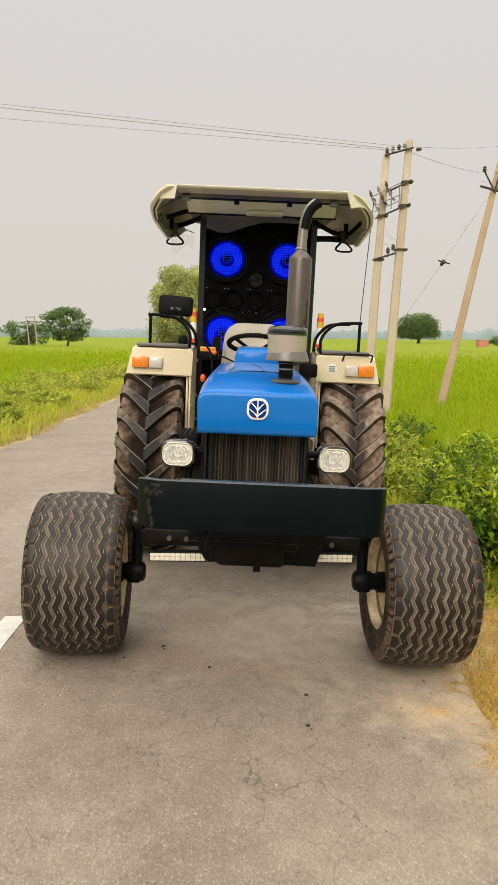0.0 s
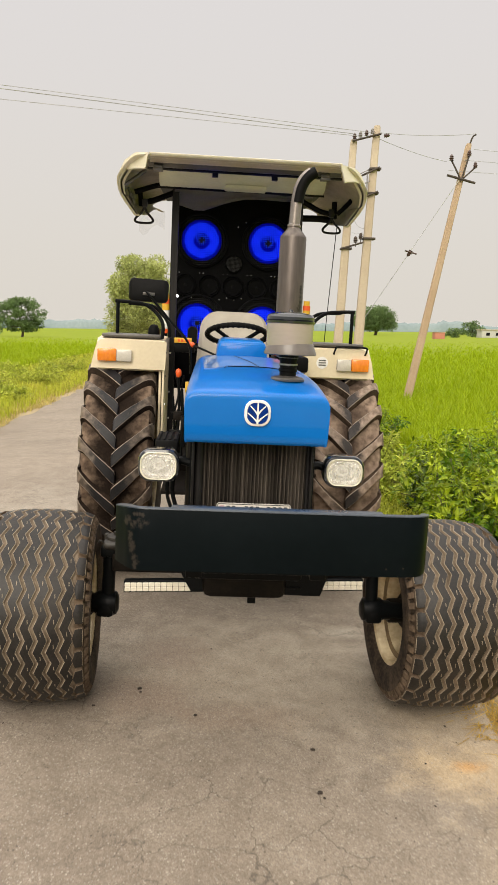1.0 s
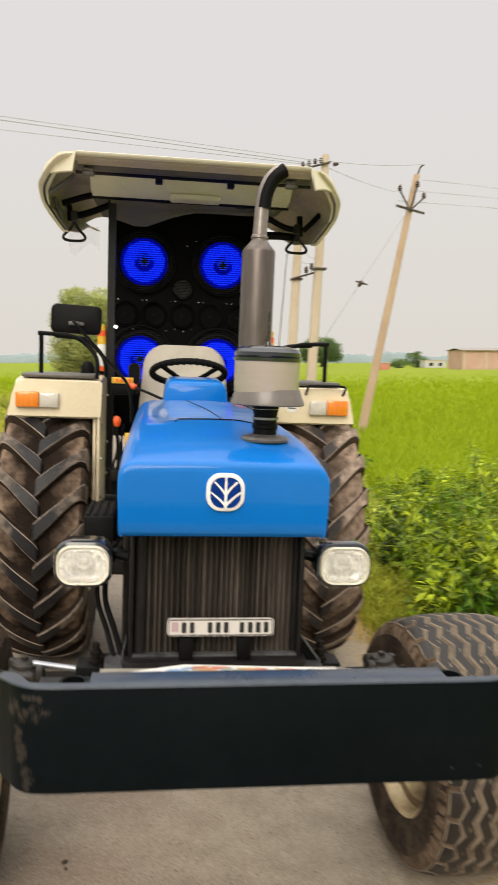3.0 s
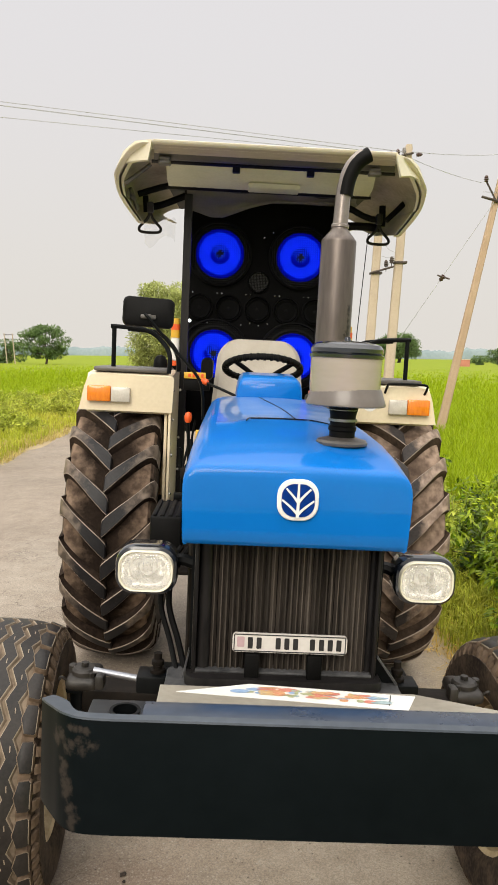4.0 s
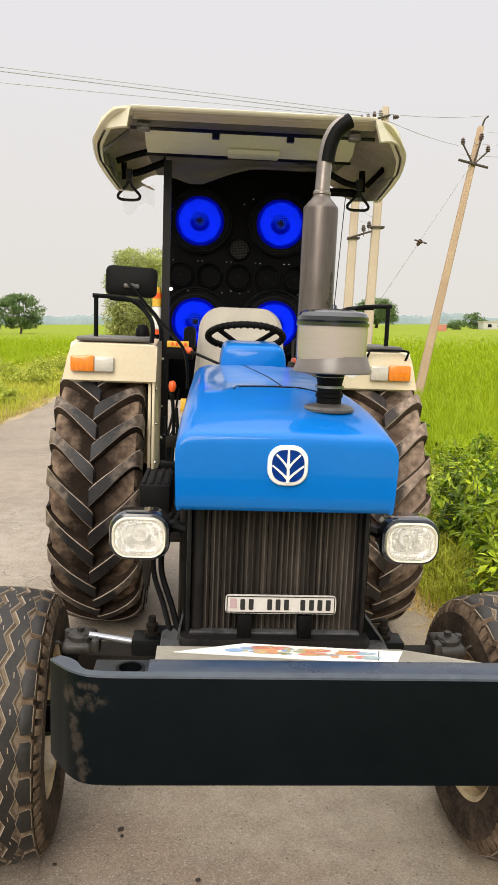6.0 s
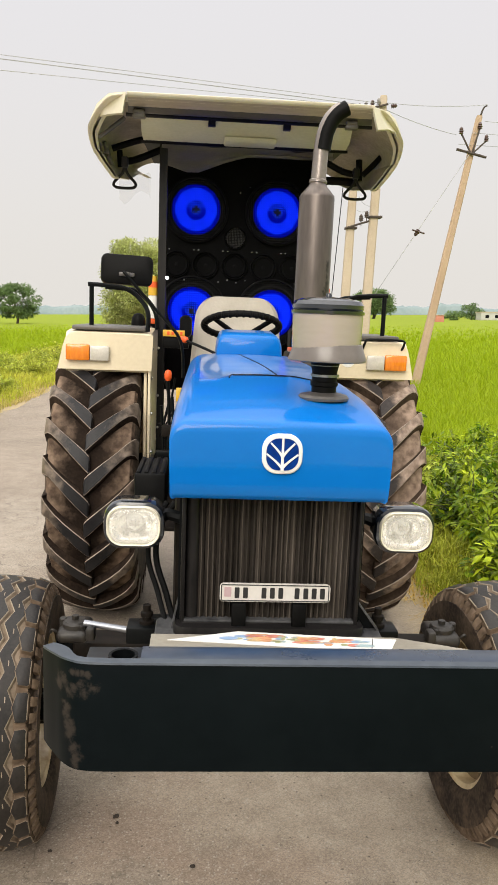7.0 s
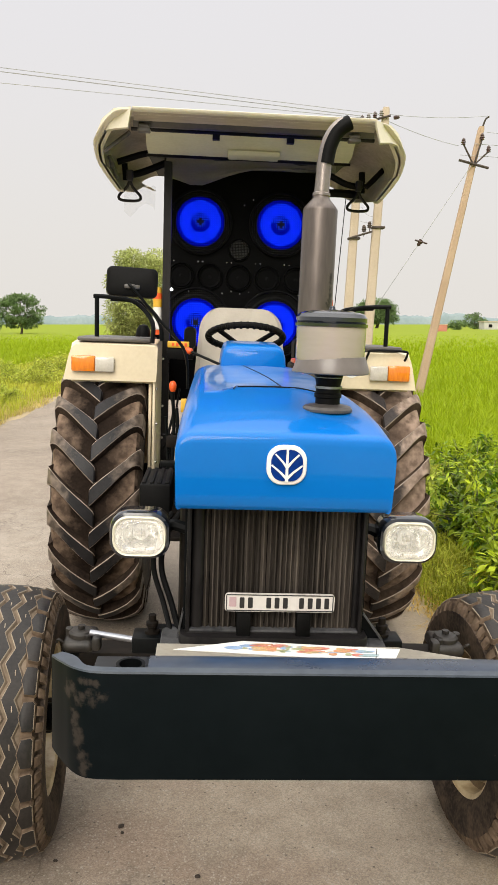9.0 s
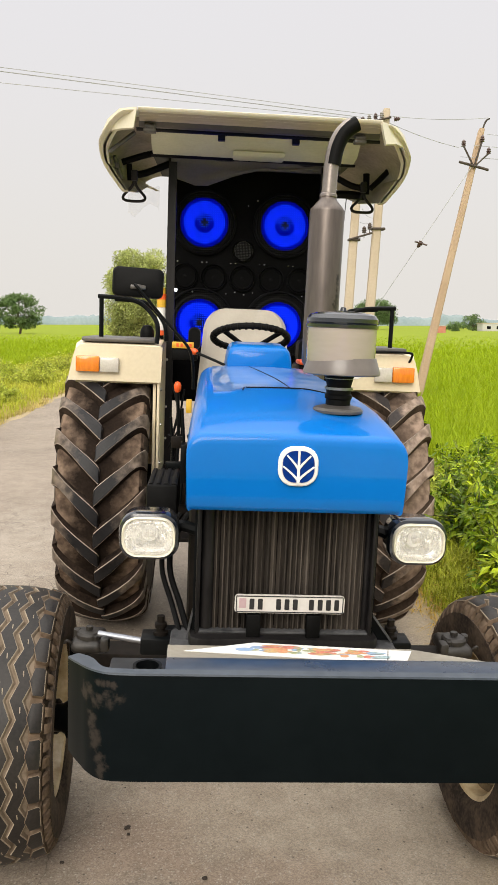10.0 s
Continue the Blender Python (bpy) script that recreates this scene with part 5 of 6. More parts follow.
part("dusty_ledge", bx(-0.206, 0.206, 0.118, 0.165, 0.806, 0.812, 0.002), DUSTBLK, grille)
for s in (-1, 1):
    part("radiator_side", loft([[Vector((s * x, y, z)) for x, z in ((0.212, 0.80), (0.212, 1.14), (0.222, 1.14), (0.222, 0.80))] for y in (0.14, 0.9)]), BLACK, tractor)
    part("engine_side", bx(s * 0.15 - 0.09, s * 0.15 + 0.09, 0.3, 1.5, 0.72, 1.12, 0.02), GREASE, tractor)
part("side_panel", bx(-0.2205, -0.2165, 0.15, 0.95, 0.93, 1.136, 0.0015), BLUE, tractor)
part("engine_block", bx(-0.16, 0.16, 0.25, 1.6, 0.5, 0.8, 0.03), GREASE, tractor)
part("gearbox", bx(-0.2, 0.2, 1.5, 2.5, 0.45, 0.95, 0.04), GREASE, tractor)
part("rear_axle_housing", cyl((-0.55, RW_Y, 0.68), (0.55, RW_Y, 0.68), 0.12, 20), GREASE, tractor)
part("front_support", join(bx(-0.27, 0.27, 0.06, 0.20, 0.735, 0.765, 0.008), bx(-0.2, 0.2, 0.2, 0.5, 0.745, 0.785, 0.008), bx(-0.2, 0.2, 0.12, 0.5, 0.62, 0.745, 0.015)), BLACK, tractor)

# number plate
plate = part("number_plate", slab(rrect(0.264, 0.045, 0.009, 4), (0.010, 0.888), 0.102, 0.108), PLATEWHITE, tractor, "white number plate with dark characters")
part("plate_border", join(*[slab(rrect(0.256, 0.0022, 0.001, 1), (0.010, z), 0.1005, 0.103) for z in (0.8685, 0.9075)] + [slab(rrect(0.0022, 0.039, 0.001, 1), (x + 0.007, 0.888), 0.1005, 0.103) for x in (-0.125, 0.131)]), PLATEINK, plate)
for x in (-0.088, -0.068, -0.024, -0.004, 0.016, 0.055, 0.076, 0.096, 0.116):
    part("character_bar", slab(rrect(0.0115, 0.0265, 0.002, 2), (x + 0.007, 0.888), 0.1005, 0.103), PLATEINK, plate)
part("plate_patch", slab(rrect(0.017, 0.024, 0.002, 2), (-0.103, 0.890), 0.1005, 0.103), surf("faded_pink", (0.40, 0.27, 0.28), (0.50, 0.36, 0.37), 0.5), plate)
for x in (-0.075, 0.07):
    part("plate_strap", bx(x - 0.017, x + 0.017, 0.104, 0.13, 0.77, 0.86, 0.003), BLACKPL, tractor)

# ---- headlights ----
for s in (-1, 1):
    hx, hz = (0.347 if s > 0 else -0.337), 1.012
    lamp = part("headlight", loft([[Vector((hx + x * k, y, hz + z * k)) for x, z in rrect(0.151, 0.120, 0.044, 7)] for y, k in ((0.222, 0.86), (0.224, 0.97), (0.232, 1.0), (0.262, 1.005), (0.266, 0.985), (0.30, 0.97), (0.335, 0.8), (0.36, 0.45), (0.362, 0.02))], caps=False), LIDBLACK, tractor, "rounded square headlight in a black housing")
    part("lens_rim", loft([[Vector((hx + x * k, y, hz + z * k)) for x, z in rrect(0.136, 0.102, 0.040, 7)] for y, k in ((0.226, 1.0), (0.214, 0.985), (0.210, 0.955), (0.212, 0.905), (0.222, 0.88))], caps=False), LAMPRIM, lamp)
    part("reflector", loft([[Vector((hx + x * k, y, hz + z * k)) for x, z in rrect(0.122, 0.090, 0.035, 7)] for y, k in ((0.2165, 1.0), (0.2225, 0.96), (0.2285, 0.88), (0.2335, 0.76), (0.2345, 0.735), (0.247, 0.71), (0.262, 0.60), (0.275, 0.42), (0.281, 0.22), (0.282, 0.02))], caps=False), [LAMPGLASS, LAMPBOWL], lamp, "", 60)
    for f in lamp.children[-1].data.polygons:
        f.material_index = 1 if f.center.y > 0.236 else 0
    part("bulb", join(lathe([(0.010, 0), (0.010, 0.018), (0.006, 0.026), (0.001, 0.028)], (hx, 0.266, hz), (0, -1, 0), 14), lathe([(0.021, 0), (0.021, 0.003), (0.012, 0.004)], (hx, 0.262, hz), (0, -1, 0), 18)), WHITE, lamp)
    part("bulb_shield", bx(hx - 0.013, hx + 0.013, 0.236, 0.240, hz - 0.005, hz + 0.009, 0.002), FLUTE, lamp)
    lens = part("lens", loft([[Vector((hx + x * k, y, hz + z * k)) for x, z in rrect(0.121, 0.089, 0.036, 7)] for y, k in ((0.217, 1.0), (0.2125, 0.9), (0.210, 0.6), (0.209, 0.2))]), LAMPLENS, lamp, "clear fluted headlight glass")
    lens.visible_shadow = False
    for k in range(15):
        fx = hx + 0.0056 * (k - 7)
        z0, z1 = (-0.003, 0.025) if abs(k - 7) < 4 else (0.012, 0.024)
        part("flute", loft([[Vector((fx + dx, y, hz + z)) for dx, y in ((-0.0006, 0.2085), (0, 0.2072), (0.0006, 0.2085))] for z in (z0 + 0.002 * (k % 3), z1)]), FLUTE if k % 2 else LAMPLENS, lamp)
    part("flute", bx(hx - 0.030, hx + 0.034, 0.2072, 0.2088, hz - 0.0275, hz - 0.0267), FLUTE, lamp)
    part("bracket", tube([(hx - s * 0.06, 0.29, hz), (s * 0.26, 0.3, hz + 0.01), (s * 0.22, 0.3, hz)], 0.016, 8), BLACK, lamp)

# ---- front bumper ----
BY = -0.52


BUMPER_LINE = [(-0.419, 0.082), (-0.409, 0.066), (-0.394, 0.045), (-0.376, 0.022), (-0.352, 0.005), (-0.31, 0.0), (-0.24, 0.0), (-0.12, 0.0), (0.04, 0.0), (0.20, 0.0), (0.31, 0.0), (0.38, 0.0), (0.432, 0.003), (0.466, 0.018), (0.487, 0.050), (0.496, 0.080), (0.500, 0.106)]


def bumper_plate():
    """A bent plate: the front face, rounded ends turned back, lower corners cut round."""
    out = smooth_path([(x, BY + y, 0) for x, y in BUMPER_LINE], 4)
    mid_x = 0.024
    rings = []
    for p in out:
        back = min(1.0, max(0.0, (p.y - BY - 0.01) / 0.10))
        z0, z1 = 0.832 + 0.008 * back ** 1.5, 1.010 - 0.016 * back
        inn = Vector((p.x + (mid_x - p.x) * 0.028, p.y + 0.012 * (1 - 0.6 * back), 0))
        rings.append([Vector((p.x, p.y, z0)), Vector((p.x, p.y, z0 + 0.004)), Vector((p.x, p.y, z1 - 0.004)), Vector((p.x * 0.998, p.y + 0.002, z1)), Vector((inn.x, inn.y, z1)), Vector((inn.x, inn.y, z0))])
    return loft(rings)


def bumper_lip():
    """A flat flange along the top edge, broader at the ends."""
    out = smooth_path([(x, BY + y, 0) for x, y in BUMPER_LINE], 4)
    rings = []
    for i, p in enumerate(out):
        d = (out[min(i + 1, len(out) - 1)] - out[max(i - 1, 0)]).normalized()
        back = min(1.0, max(0.0, (p.y - BY - 0.01) / 0.10))
        q = p + Vector((-d.y, d.x, 0)) * (0.013 + 0.012 * math.sin(math.pi * min(1.0, back * 1.2)))
        z = 1.012 - 0.016 * back
        rings.append([Vector((p.x, p.y - 0.001, z - 0.003)), Vector((p.x, p.y, z)), Vector((q.x, q.y, z + 0.0015)), Vector((q.x, q.y, z - 0.004))])
    return loft(rings)


bumper = part("front_bumper", bumper_plate(), BUMPER, tractor, "black steel bumper plate with rounded ends and scuffed paint", 55)
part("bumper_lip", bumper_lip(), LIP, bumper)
part("rear_shelf", bx(-0.362, -0.256, BY + 0.016, BY + 0.20, 0.938, 0.945, 0.002), SHELF, bumper)
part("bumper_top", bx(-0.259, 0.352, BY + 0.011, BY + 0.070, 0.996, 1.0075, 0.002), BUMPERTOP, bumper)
BACKPLATE = surf("dusty_beige_metal", (0.20, 0.18, 0.145), (0.31, 0.285, 0.235), 0.4, 0.55, 5, 60, 0.1)
part("top_plate", loft([[Vector((x, y, z)) for x, y in ((-0.270, -0.36), (-0.272, -0.045), (0.262, -0.050), (0.46, -0.125), (0.46, -0.36))] for z in (0.842, 0.8475)]), BACKPLATE, bumper)
part("crossbeam", bx(-0.355, 0.405, BY + 0.03, BY + 0.16, 0.875, 0.94, 0.006), BLACK, bumper)
for x in (-0.290, 0.378):
    part("tube_socket", lathe([(0.024, 0), (0.024, 0.06), (0.019, 0.06), (0.019, 0.0)], (x, BY + 0.075, 0.93), (0, 0, 1), 24, caps=False), BLACK, bumper)
for s in (-1, 1):
    part("bumper_rail", bx(s * 0.19 - 0.025, s * 0.19 + 0.025, BY + 0.15, -0.042, 0.763, 0.842, 0.005), BLACK, bumper)
part("mount_beam", bx(-0.26, 0.26, -0.05, 0.12, 0.70, 0.765, 0.008), BLACK, tractor)
sticker = part("sticker", loft([[Vector((x, y, 0.8478 + dz)) for x, y in ((-0.236, -0.077), (0.234, -0.127), (0.263, -0.063), (-0.083, -0.030))] for dz in (0, 0.0012)]), WHITE, bumper, "white paper sticker with coloured swirls")
SWIRL_INKS = {}
rs = random.Random(8)
INKS = ((0.62, 0.25, 0.06), (0.58, 0.36, 0.10), (0.60, 0.13, 0.06), (0.34, 0.36, 0.14), (0.22, 0.38, 0.62), (0.30, 0.42, 0.44))
for n in range(66):
    ring = n % 3
    hub = (-0.030, 0.135, 0.060)[n % 7 % 3]
    far = rs.gauss(0, 1)
    x = min(0.185, max(-0.105, hub + far * (0.038 if hub != 0.060 else 0.012)))
    c = INKS[rs.randrange(0, 4)] if abs(far) < 0.8 or hub == 0.060 else INKS[rs.randrange(3, 6)]
    ink = SWIRL_INKS.setdefault(c, surf("printed_ink", tuple(v * 0.75 + 0.06 for v in c), tuple(v * 0.8 + 0.14 for v in c), 0.5, 0.6))
    y, a, b = -0.074 - 0.09 * (x - 0.08) + rs.uniform(-0.018, 0.014), rs.uniform(0.004, 0.026 if ring else 0.012), rs.uniform(0.002, 0.008)
    part("swirl", moved(lathe([(1.0, 0.0), (1.0, 0.0005), (0.82, 0.0005), (0.82, 0)], (0, 0, 0), (0, 0, 1), 20), Matrix.Translation((x, y, 0.8491 + 0.00002 * n)) @ Matrix.Diagonal((a, b, 1, 1))), ink, sticker)
part("print_edge", moved(bx(-0.001, 0.001, -0.024, 0.024, 0.8491, 0.8496), Matrix.Translation((0.205, -0.086, 0)) @ Matrix.Rotation(-0.25, 4, "Z")), PLATEINK, sticker)
# brings the bumper well forward, scaled about the late camera position to fit its view
LATE_EYE = Vector((-0.1815, -1.6, 1.539))
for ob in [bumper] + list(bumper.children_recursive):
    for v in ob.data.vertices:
        v.co = LATE_EYE + (v.co - LATE_EYE) * float(np.interp(v.co.y, [-0.36, -0.03], [0.915, 1.0]))
for s, foot in ((-1, 0.232), (1, 0.270)):
    part("gusset", loft([[Vector((s * x, y, z)) for x, z in ((0.2165, 0.846), (0.222, 0.846), (foot, 0.782), (foot, 0.772), (0.2165, 0.772))] for y in (0.150, 0.157)]), BLACK, tractor)
    part("gusset_flange", loft([[Vector((s * x, y, z)) for x, z in ((0.2205, 0.848), (0.2235, 0.850), (foot + 0.0045, 0.783), (foot + 0.0005, 0.780))] for y in (0.135, 0.165)]), DUSTBLK, tractor)
part("radiator_base", loft([[Vector((x * k, y * k + 0.125, z)) for x, y in rrect(0.55, 0.165, 0.022, 5)] for z, k in ((0.764, 0.985), (0.767, 1.0), (0.779, 1.0), (0.782, 0.99))]), DUSTBLK, tractor)
part("base_step", loft([[Vector((x * k, y * k + 0.155, z)) for x, y in rrect(0.462, 0.130, 0.030, 5)] for z, k in ((0.780, 1.0), (0.797, 1.0), (0.803, 0.985))]), PILLAR, tractor)

# ---- front axle, steering ----
axle = part("front_axle", join(bx(-0.52, 0.52, 0.40, 0.50, 0.545, 0.62, 0.012), bx(-0.2, 0.2, 0.38, 0.52, 0.53, 0.66, 0.015)), GREASE, tractor, "greasy black front axle beam")
for s in (-1, 1):
    part("steering_knuckle", join(cyl((s * 0.538, 0.45, 0.42), (s * 0.532, 0.45, 0.655), 0.026, 18, 0.005), lathe([(0.030, -0.05), (0.046, -0.042), (0.050, -0.02), (0.050, 0.03), (0.040, 0.045), (0.038, 0.16)], (s * 0.545, 0.45, 0.40), (s, 0, -0.02), 20), bx(s * 0.545 - 0.036, s * 0.545 + 0.036, 0.40, 0.50, 0.352, 0.42, 0.018), bx(s * 0.535 - 0.032, s * 0.535 + 0.032, 0.41, 0.49, 0.60, 0.645, 0.010)), BLACK, axle)
for s in (-1, 1):
    arm = join(bx(s * 0.50 - 0.042, s * 0.50 + 0.042, 0.28, 0.40, 0.668, 0.704, 0.016, 3), lathe([(0.034, 0), (0.034, 0.016), (0.028, 0.022), (0.012, 0.024)], (s * 0.497, 0.325, 0.698), (0, 0, 1), 20), cyl((s * 0.497, 0.325, 0.715), (s * 0.497, 0.325, 0.732), 0.010, 6), bx(s * 0.452 - 0.010, s * 0.452 + 0.014, 0.262, 0.30, 0.684, 0.722, 0.008), cyl((s * 0.530, 0.335, 0.69), (s * 0.530, 0.335, 0.722), 0.011, 8, 0.003), cyl((s * 0.476, 0.30, 0.69), (s * 0.476, 0.30, 0.716), 0.008, 6, 0.002), tube([(s * 0.535, 0.30, 0.69), (s * 0.55, 0.29, 0.705), (s * 0.56, 0.31, 0.69)], 0.004, 6))
    part("steering_arm", arm, KNUCKLE, axle)
    if s < 0:
        part("tie_rod", cyl((s * 0.47, 0.30, 0.722), (s * 0.33, 0.28, 0.709), 0.009, 14), STEELROD, axle, "bright steel cylinder rod")
    part("rod_end", bx(s * 0.315 - 0.04, s * 0.315 + 0.04, 0.24, 0.31, 0.69, 0.735, 0.005), BLACK, axle)
    part("rod_bolt", lathe([(0.02, 0), (0.02, 0.008), (0.012, 0.01), (0.012, 0.018), (0.016, 0.02), (0.016, 0.03), (0.01, 0.034), (0.01, 0.05), (0.002, 0.051)], (s * 0.305, 0.275, 0.735), (0, 0, 1), 12), GREASE, axle)
bar = part("light_bar", bx(-0.465, 0.475, 0.34, 0.375, 0.484, 0.532, 0.004), BLACK, tractor, "long black LED light bar under the axle")
for k in range(40):
    x = -0.450 + 0.91 * k / 39
    for z in (0.4905, 0.5085):
        part("led_cell", bx(x - 0.0112, x + 0.0112, 0.334, 0.342, z, z + 0.0168, 0.002, 1), LEDLENS, bar)
for x in (-0.38, -0.30, 0.30, 0.38):
    part("axle_bolt", cyl((x, 0.40, 0.585), (x, 0.385, 0.585), 0.013, 6), GREYPL, axle)
for ob in [bar] + list(bar.children):
    for v in ob.data.vertices:
        v.co.z += 0.034 * (v.co.x + 0.465)
part("bar_hook", bx(0.016, 0.048, 0.30, 0.34, 0.468, 0.56, 0.003), BLACK, bar)
part("skid_block", loft([[Vector((x * k, y, z)) for x, z in ((-0.30, 0.70), (0.36, 0.70), (0.33, 0.60), (0.300, 0.508), (-0.205, 0.515), (-0.232, 0.56))] for y, k in ((0.29, 0.99), (0.30, 1.0), (0.42, 1.0))]), BLACK, tractor)
part("skid_rib", join(bx(-0.12, -0.05, 0.282, 0.292, 0.545, 0.553, 0.002), bx(0.12, 0.22, 0.282, 0.292, 0.535, 0.543, 0.002)), BLACKPL, tractor)

# ---- fenders ----
def fender(s):
    xi, xo = s * 0.428, s * 0.828
    y0 = 2.0
    pts = [(y0, 1.262), (y0, 1.40), (y0 + 0.03, 1.43), (2.3, 1.455), (2.6, 1.43), (2.85, 1.33), (3.02, 1.12)]
    rings = []
    for y, z in pts:
        yb = y
        rings.append([Vector((xi, yb, z)), Vector((xo, yb, z)), Vector((xo + s * 0.0, yb + 0.012, z - 0.014)), Vector((xi, yb + 0.012, z - 0.014))])
    f = part("fender", loft(rings), CREAM, tractor, "cream painted rear fender with flat front face")
    face = [(0.424, 1.258), (0.418, 1.425), (0.775, 1.432), (0.805, 1.425), (0.825, 1.405), (0.838, 1.365), (0.862, 1.258)]
    part("front_face", loft([[Vector((s * x, y, z)) for x, z in face] for y in (1.984, 1.990, 2.004)]), CREAM, f)
    part("inner_panel", loft([[Vector((x, y, z)) for y, z in [(2.0, 1.262), (2.0, 1.40), (2.03, 1.43), (2.3, 1.455), (2.6, 1.43), (2.85, 1.33), (3.02, 1.12), (2.7, 0.7), (2.12, 0.7)]] for x in (xi, xi + s * 0.012)]), CREAM, f)
    part("front_strip", bx(min(xi, xi + s * 0.013), max(xi, xi + s * 0.013), 1.996, 2.03, 0.72, 1.262, 0.004), CREAM, f)
    part("front_strip", bx(min(xi + s * 0.019, xi + s * 0.034), max(xi + s * 0.019, xi + s * 0.034), 2.02, 2.05, 0.80, 1.262, 0.004), CREAM, f)
    for z in (0.86, 1.05, 1.22, 1.36):
        part("fender_bolt", lathe([(0.008, 0), (0.008, 0.005), (0.003, 0.008)], (xi - s * 0.001, 2.045, z), (-s, 0, 0), 8), CHROME, f)
    part("top_pad", bx(min(xi, xo) + 0.02, max(xi, xo) - 0.03, 2.05, 2.5, 1.44, 1.462, 0.008), GREYPL, f)
    ix = s * 0.71
    part("indicator", bx(min(ix, ix + s * 0.11), max(ix, ix + s * 0.11), 1.955, 1.985, 1.30, 1.375, 0.008), ORANGE, f, "orange turn indicator lens")
    part("side_lamp", bx(min(ix, ix - s * 0.09), max(ix, ix - s * 0.09), 1.958, 1.985, 1.30, 1.37, 0.008), CLEARLENS, f, "clear side lamp lens")
    part("grab_rail", join(tube([(s * 0.45, 2.05, 1.44), (s * 0.45, 2.06, 1.53), (s * 0.495, 2.1, 1.597), (s * 0.56, 2.1, 1.640), (s * 0.65, 2.1, 1.652), (s * 0.738, 2.1, 1.655)], 0.011, 8, 5),
         cyl((s * 0.722, 2.1, 1.44), (s * 0.722, 2.1, 1.655), 0.011, 10),
         tube([(s * 0.41, 2.15, 1.45), (s * 0.42, 2.16, 1.53), (s * 0.465, 2.2, 1.592), (s * 0.53, 2.2, 1.637), (s * 0.67, 2.2, 1.648)], 0.011, 8, 5)), BLACK, f, "bent black tube grab rail")
    f.location, f.scale = (-0.0024, -0.07, 0.0308), (0.98 if s < 0 else 0.945, 1, 0.98)
    return f


fender(-1)
part("rear_lamp", lathe([(0.036, 0.0), (0.037, 0.03), (0.034, 0.055), (0.022, 0.076), (0.004, 0.082)], (-0.521, 2.38, 1.445), (0, 0, 1), 24), BLACKPL, tractor, "domed black rear lamp behind the fender")
fr = fender(1)
part("rail", tube([(0.60, 1.985, 1.40), (0.605, 1.96, 1.43), (0.625, 1.96, 1.445), (0.785, 1.96, 1.445), (0.80, 1.965, 1.425), (0.795, 1.985, 1.40)], 0.006, 8, 4), BLACK, fr)
part("badge", lathe([(0.036, 0), (0.036, 0.003), (0.001, 0.0035)], (0.53, 1.985, 1.345), (0, -1, 0), 28), WHITE, fr, "faded round white badge")
for k in range(3):
    part("badge_bar", bx(0.508, 0.552, 1.9795, 1.982, 1.328 + 0.014 * k, 1.334 + 0.014 * k), GREYPL, fr)

# ---- canopy ----
CX = -0.018  # the canopy sits a little off centre
RIM = [(p.x, p.y) for p in smooth_path([(-0.505, 2.424, 0), (-0.575, 2.416, 0), (-0.622, 2.372, 0), (-0.660, 2.305, 0), (-0.672, 2.262, 0), (-0.648, 2.18, 0), (-0.575, 2.085, 0)], 3)]


def canopy_shell():
    """Outer skin with a wall thickness, open below and in front, front corners brought forward."""
    outs = [(x, z) for x, z in RIM[::-1]] + [(-x, z) for x, z in RIM]
    ins = [(x * 0.955, z - (0.02 if z > 2.2 else 0.0)) for x, z in outs]
    rings = []
    for y, k, dz, q in ((1.715, 0.985, -0.006, 1.0), (1.70, 1.0, 0.0, 1.0), (1.74, 1.004, 0.006, 1.0), (2.2, 1.0, 0.022, 0.85), (2.6, 0.99, 0.015, 0.55), (2.86, 0.96, -0.005, 0.35), (2.93, 0.9, -0.03, 0.3)):
        rings.append([Vector((CX + x * k, y, 2.42 + (z - 2.42) * q + dz)) for x, z in outs] + [Vector((CX + x * k, y, 2.42 + (z - 2.42) * q + dz)) for x, z in ins[::-1]])
    bm = loft(rings, caps=False)
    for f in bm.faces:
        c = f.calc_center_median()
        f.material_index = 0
        # faces turned inwards take the darker lining colour
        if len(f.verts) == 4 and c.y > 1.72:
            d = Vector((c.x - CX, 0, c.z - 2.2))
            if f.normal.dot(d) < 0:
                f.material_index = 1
    return bm


canopy = part("canopy", canopy_shell(), [CANOPY, LINER], tractor, "cream moulded canopy roof with a darker inner lining", 25)
for s in (-1, 1):
    part("edge_trim", loft([[Vector((CX + s * x * k, y, z + dz * (z > 2.2))) for y, k, dz in ((1.698, 1.0, 0.0), (1.692, 0.99, -0.006), (1.698, 0.972, -0.014), (1.72, 0.972, -0.014), (1.72, 1.0, 0.0))] for x, z in RIM]), CANOPY, canopy)
part("visor", loft([[Vector((CX + x, 1.692, 2.418)), Vector((CX + x, 1.712, 2.388)), Vector((CX + x, 1.735, 2.380)), Vector((CX + x, 1.735, 2.405))] for x in (-0.506, 0.532)]), SMOKED, canopy, "smoky tan visor strip along the front edge")
part("visor_bar", bx(CX - 0.51, CX + 0.535, 1.728, 1.75, 2.356, 2.386, 0.004), GREYPL, canopy)
part("visor_rail", tube([(CX - 0.52, 1.75, 2.350), (CX + 0.54, 1.75, 2.350)], 0.009, 8), BLACK, canopy)
part("roof_edge", loft([[Vector((CX + x, y, z)) for y, z in ((1.688, 2.413), (1.686, 2.418), (1.698, 2.437), (1.712, 2.443), (1.76, 2.446), (1.76, 2.413))] for x in (-0.512, 0.537)]), CANOPY, canopy)
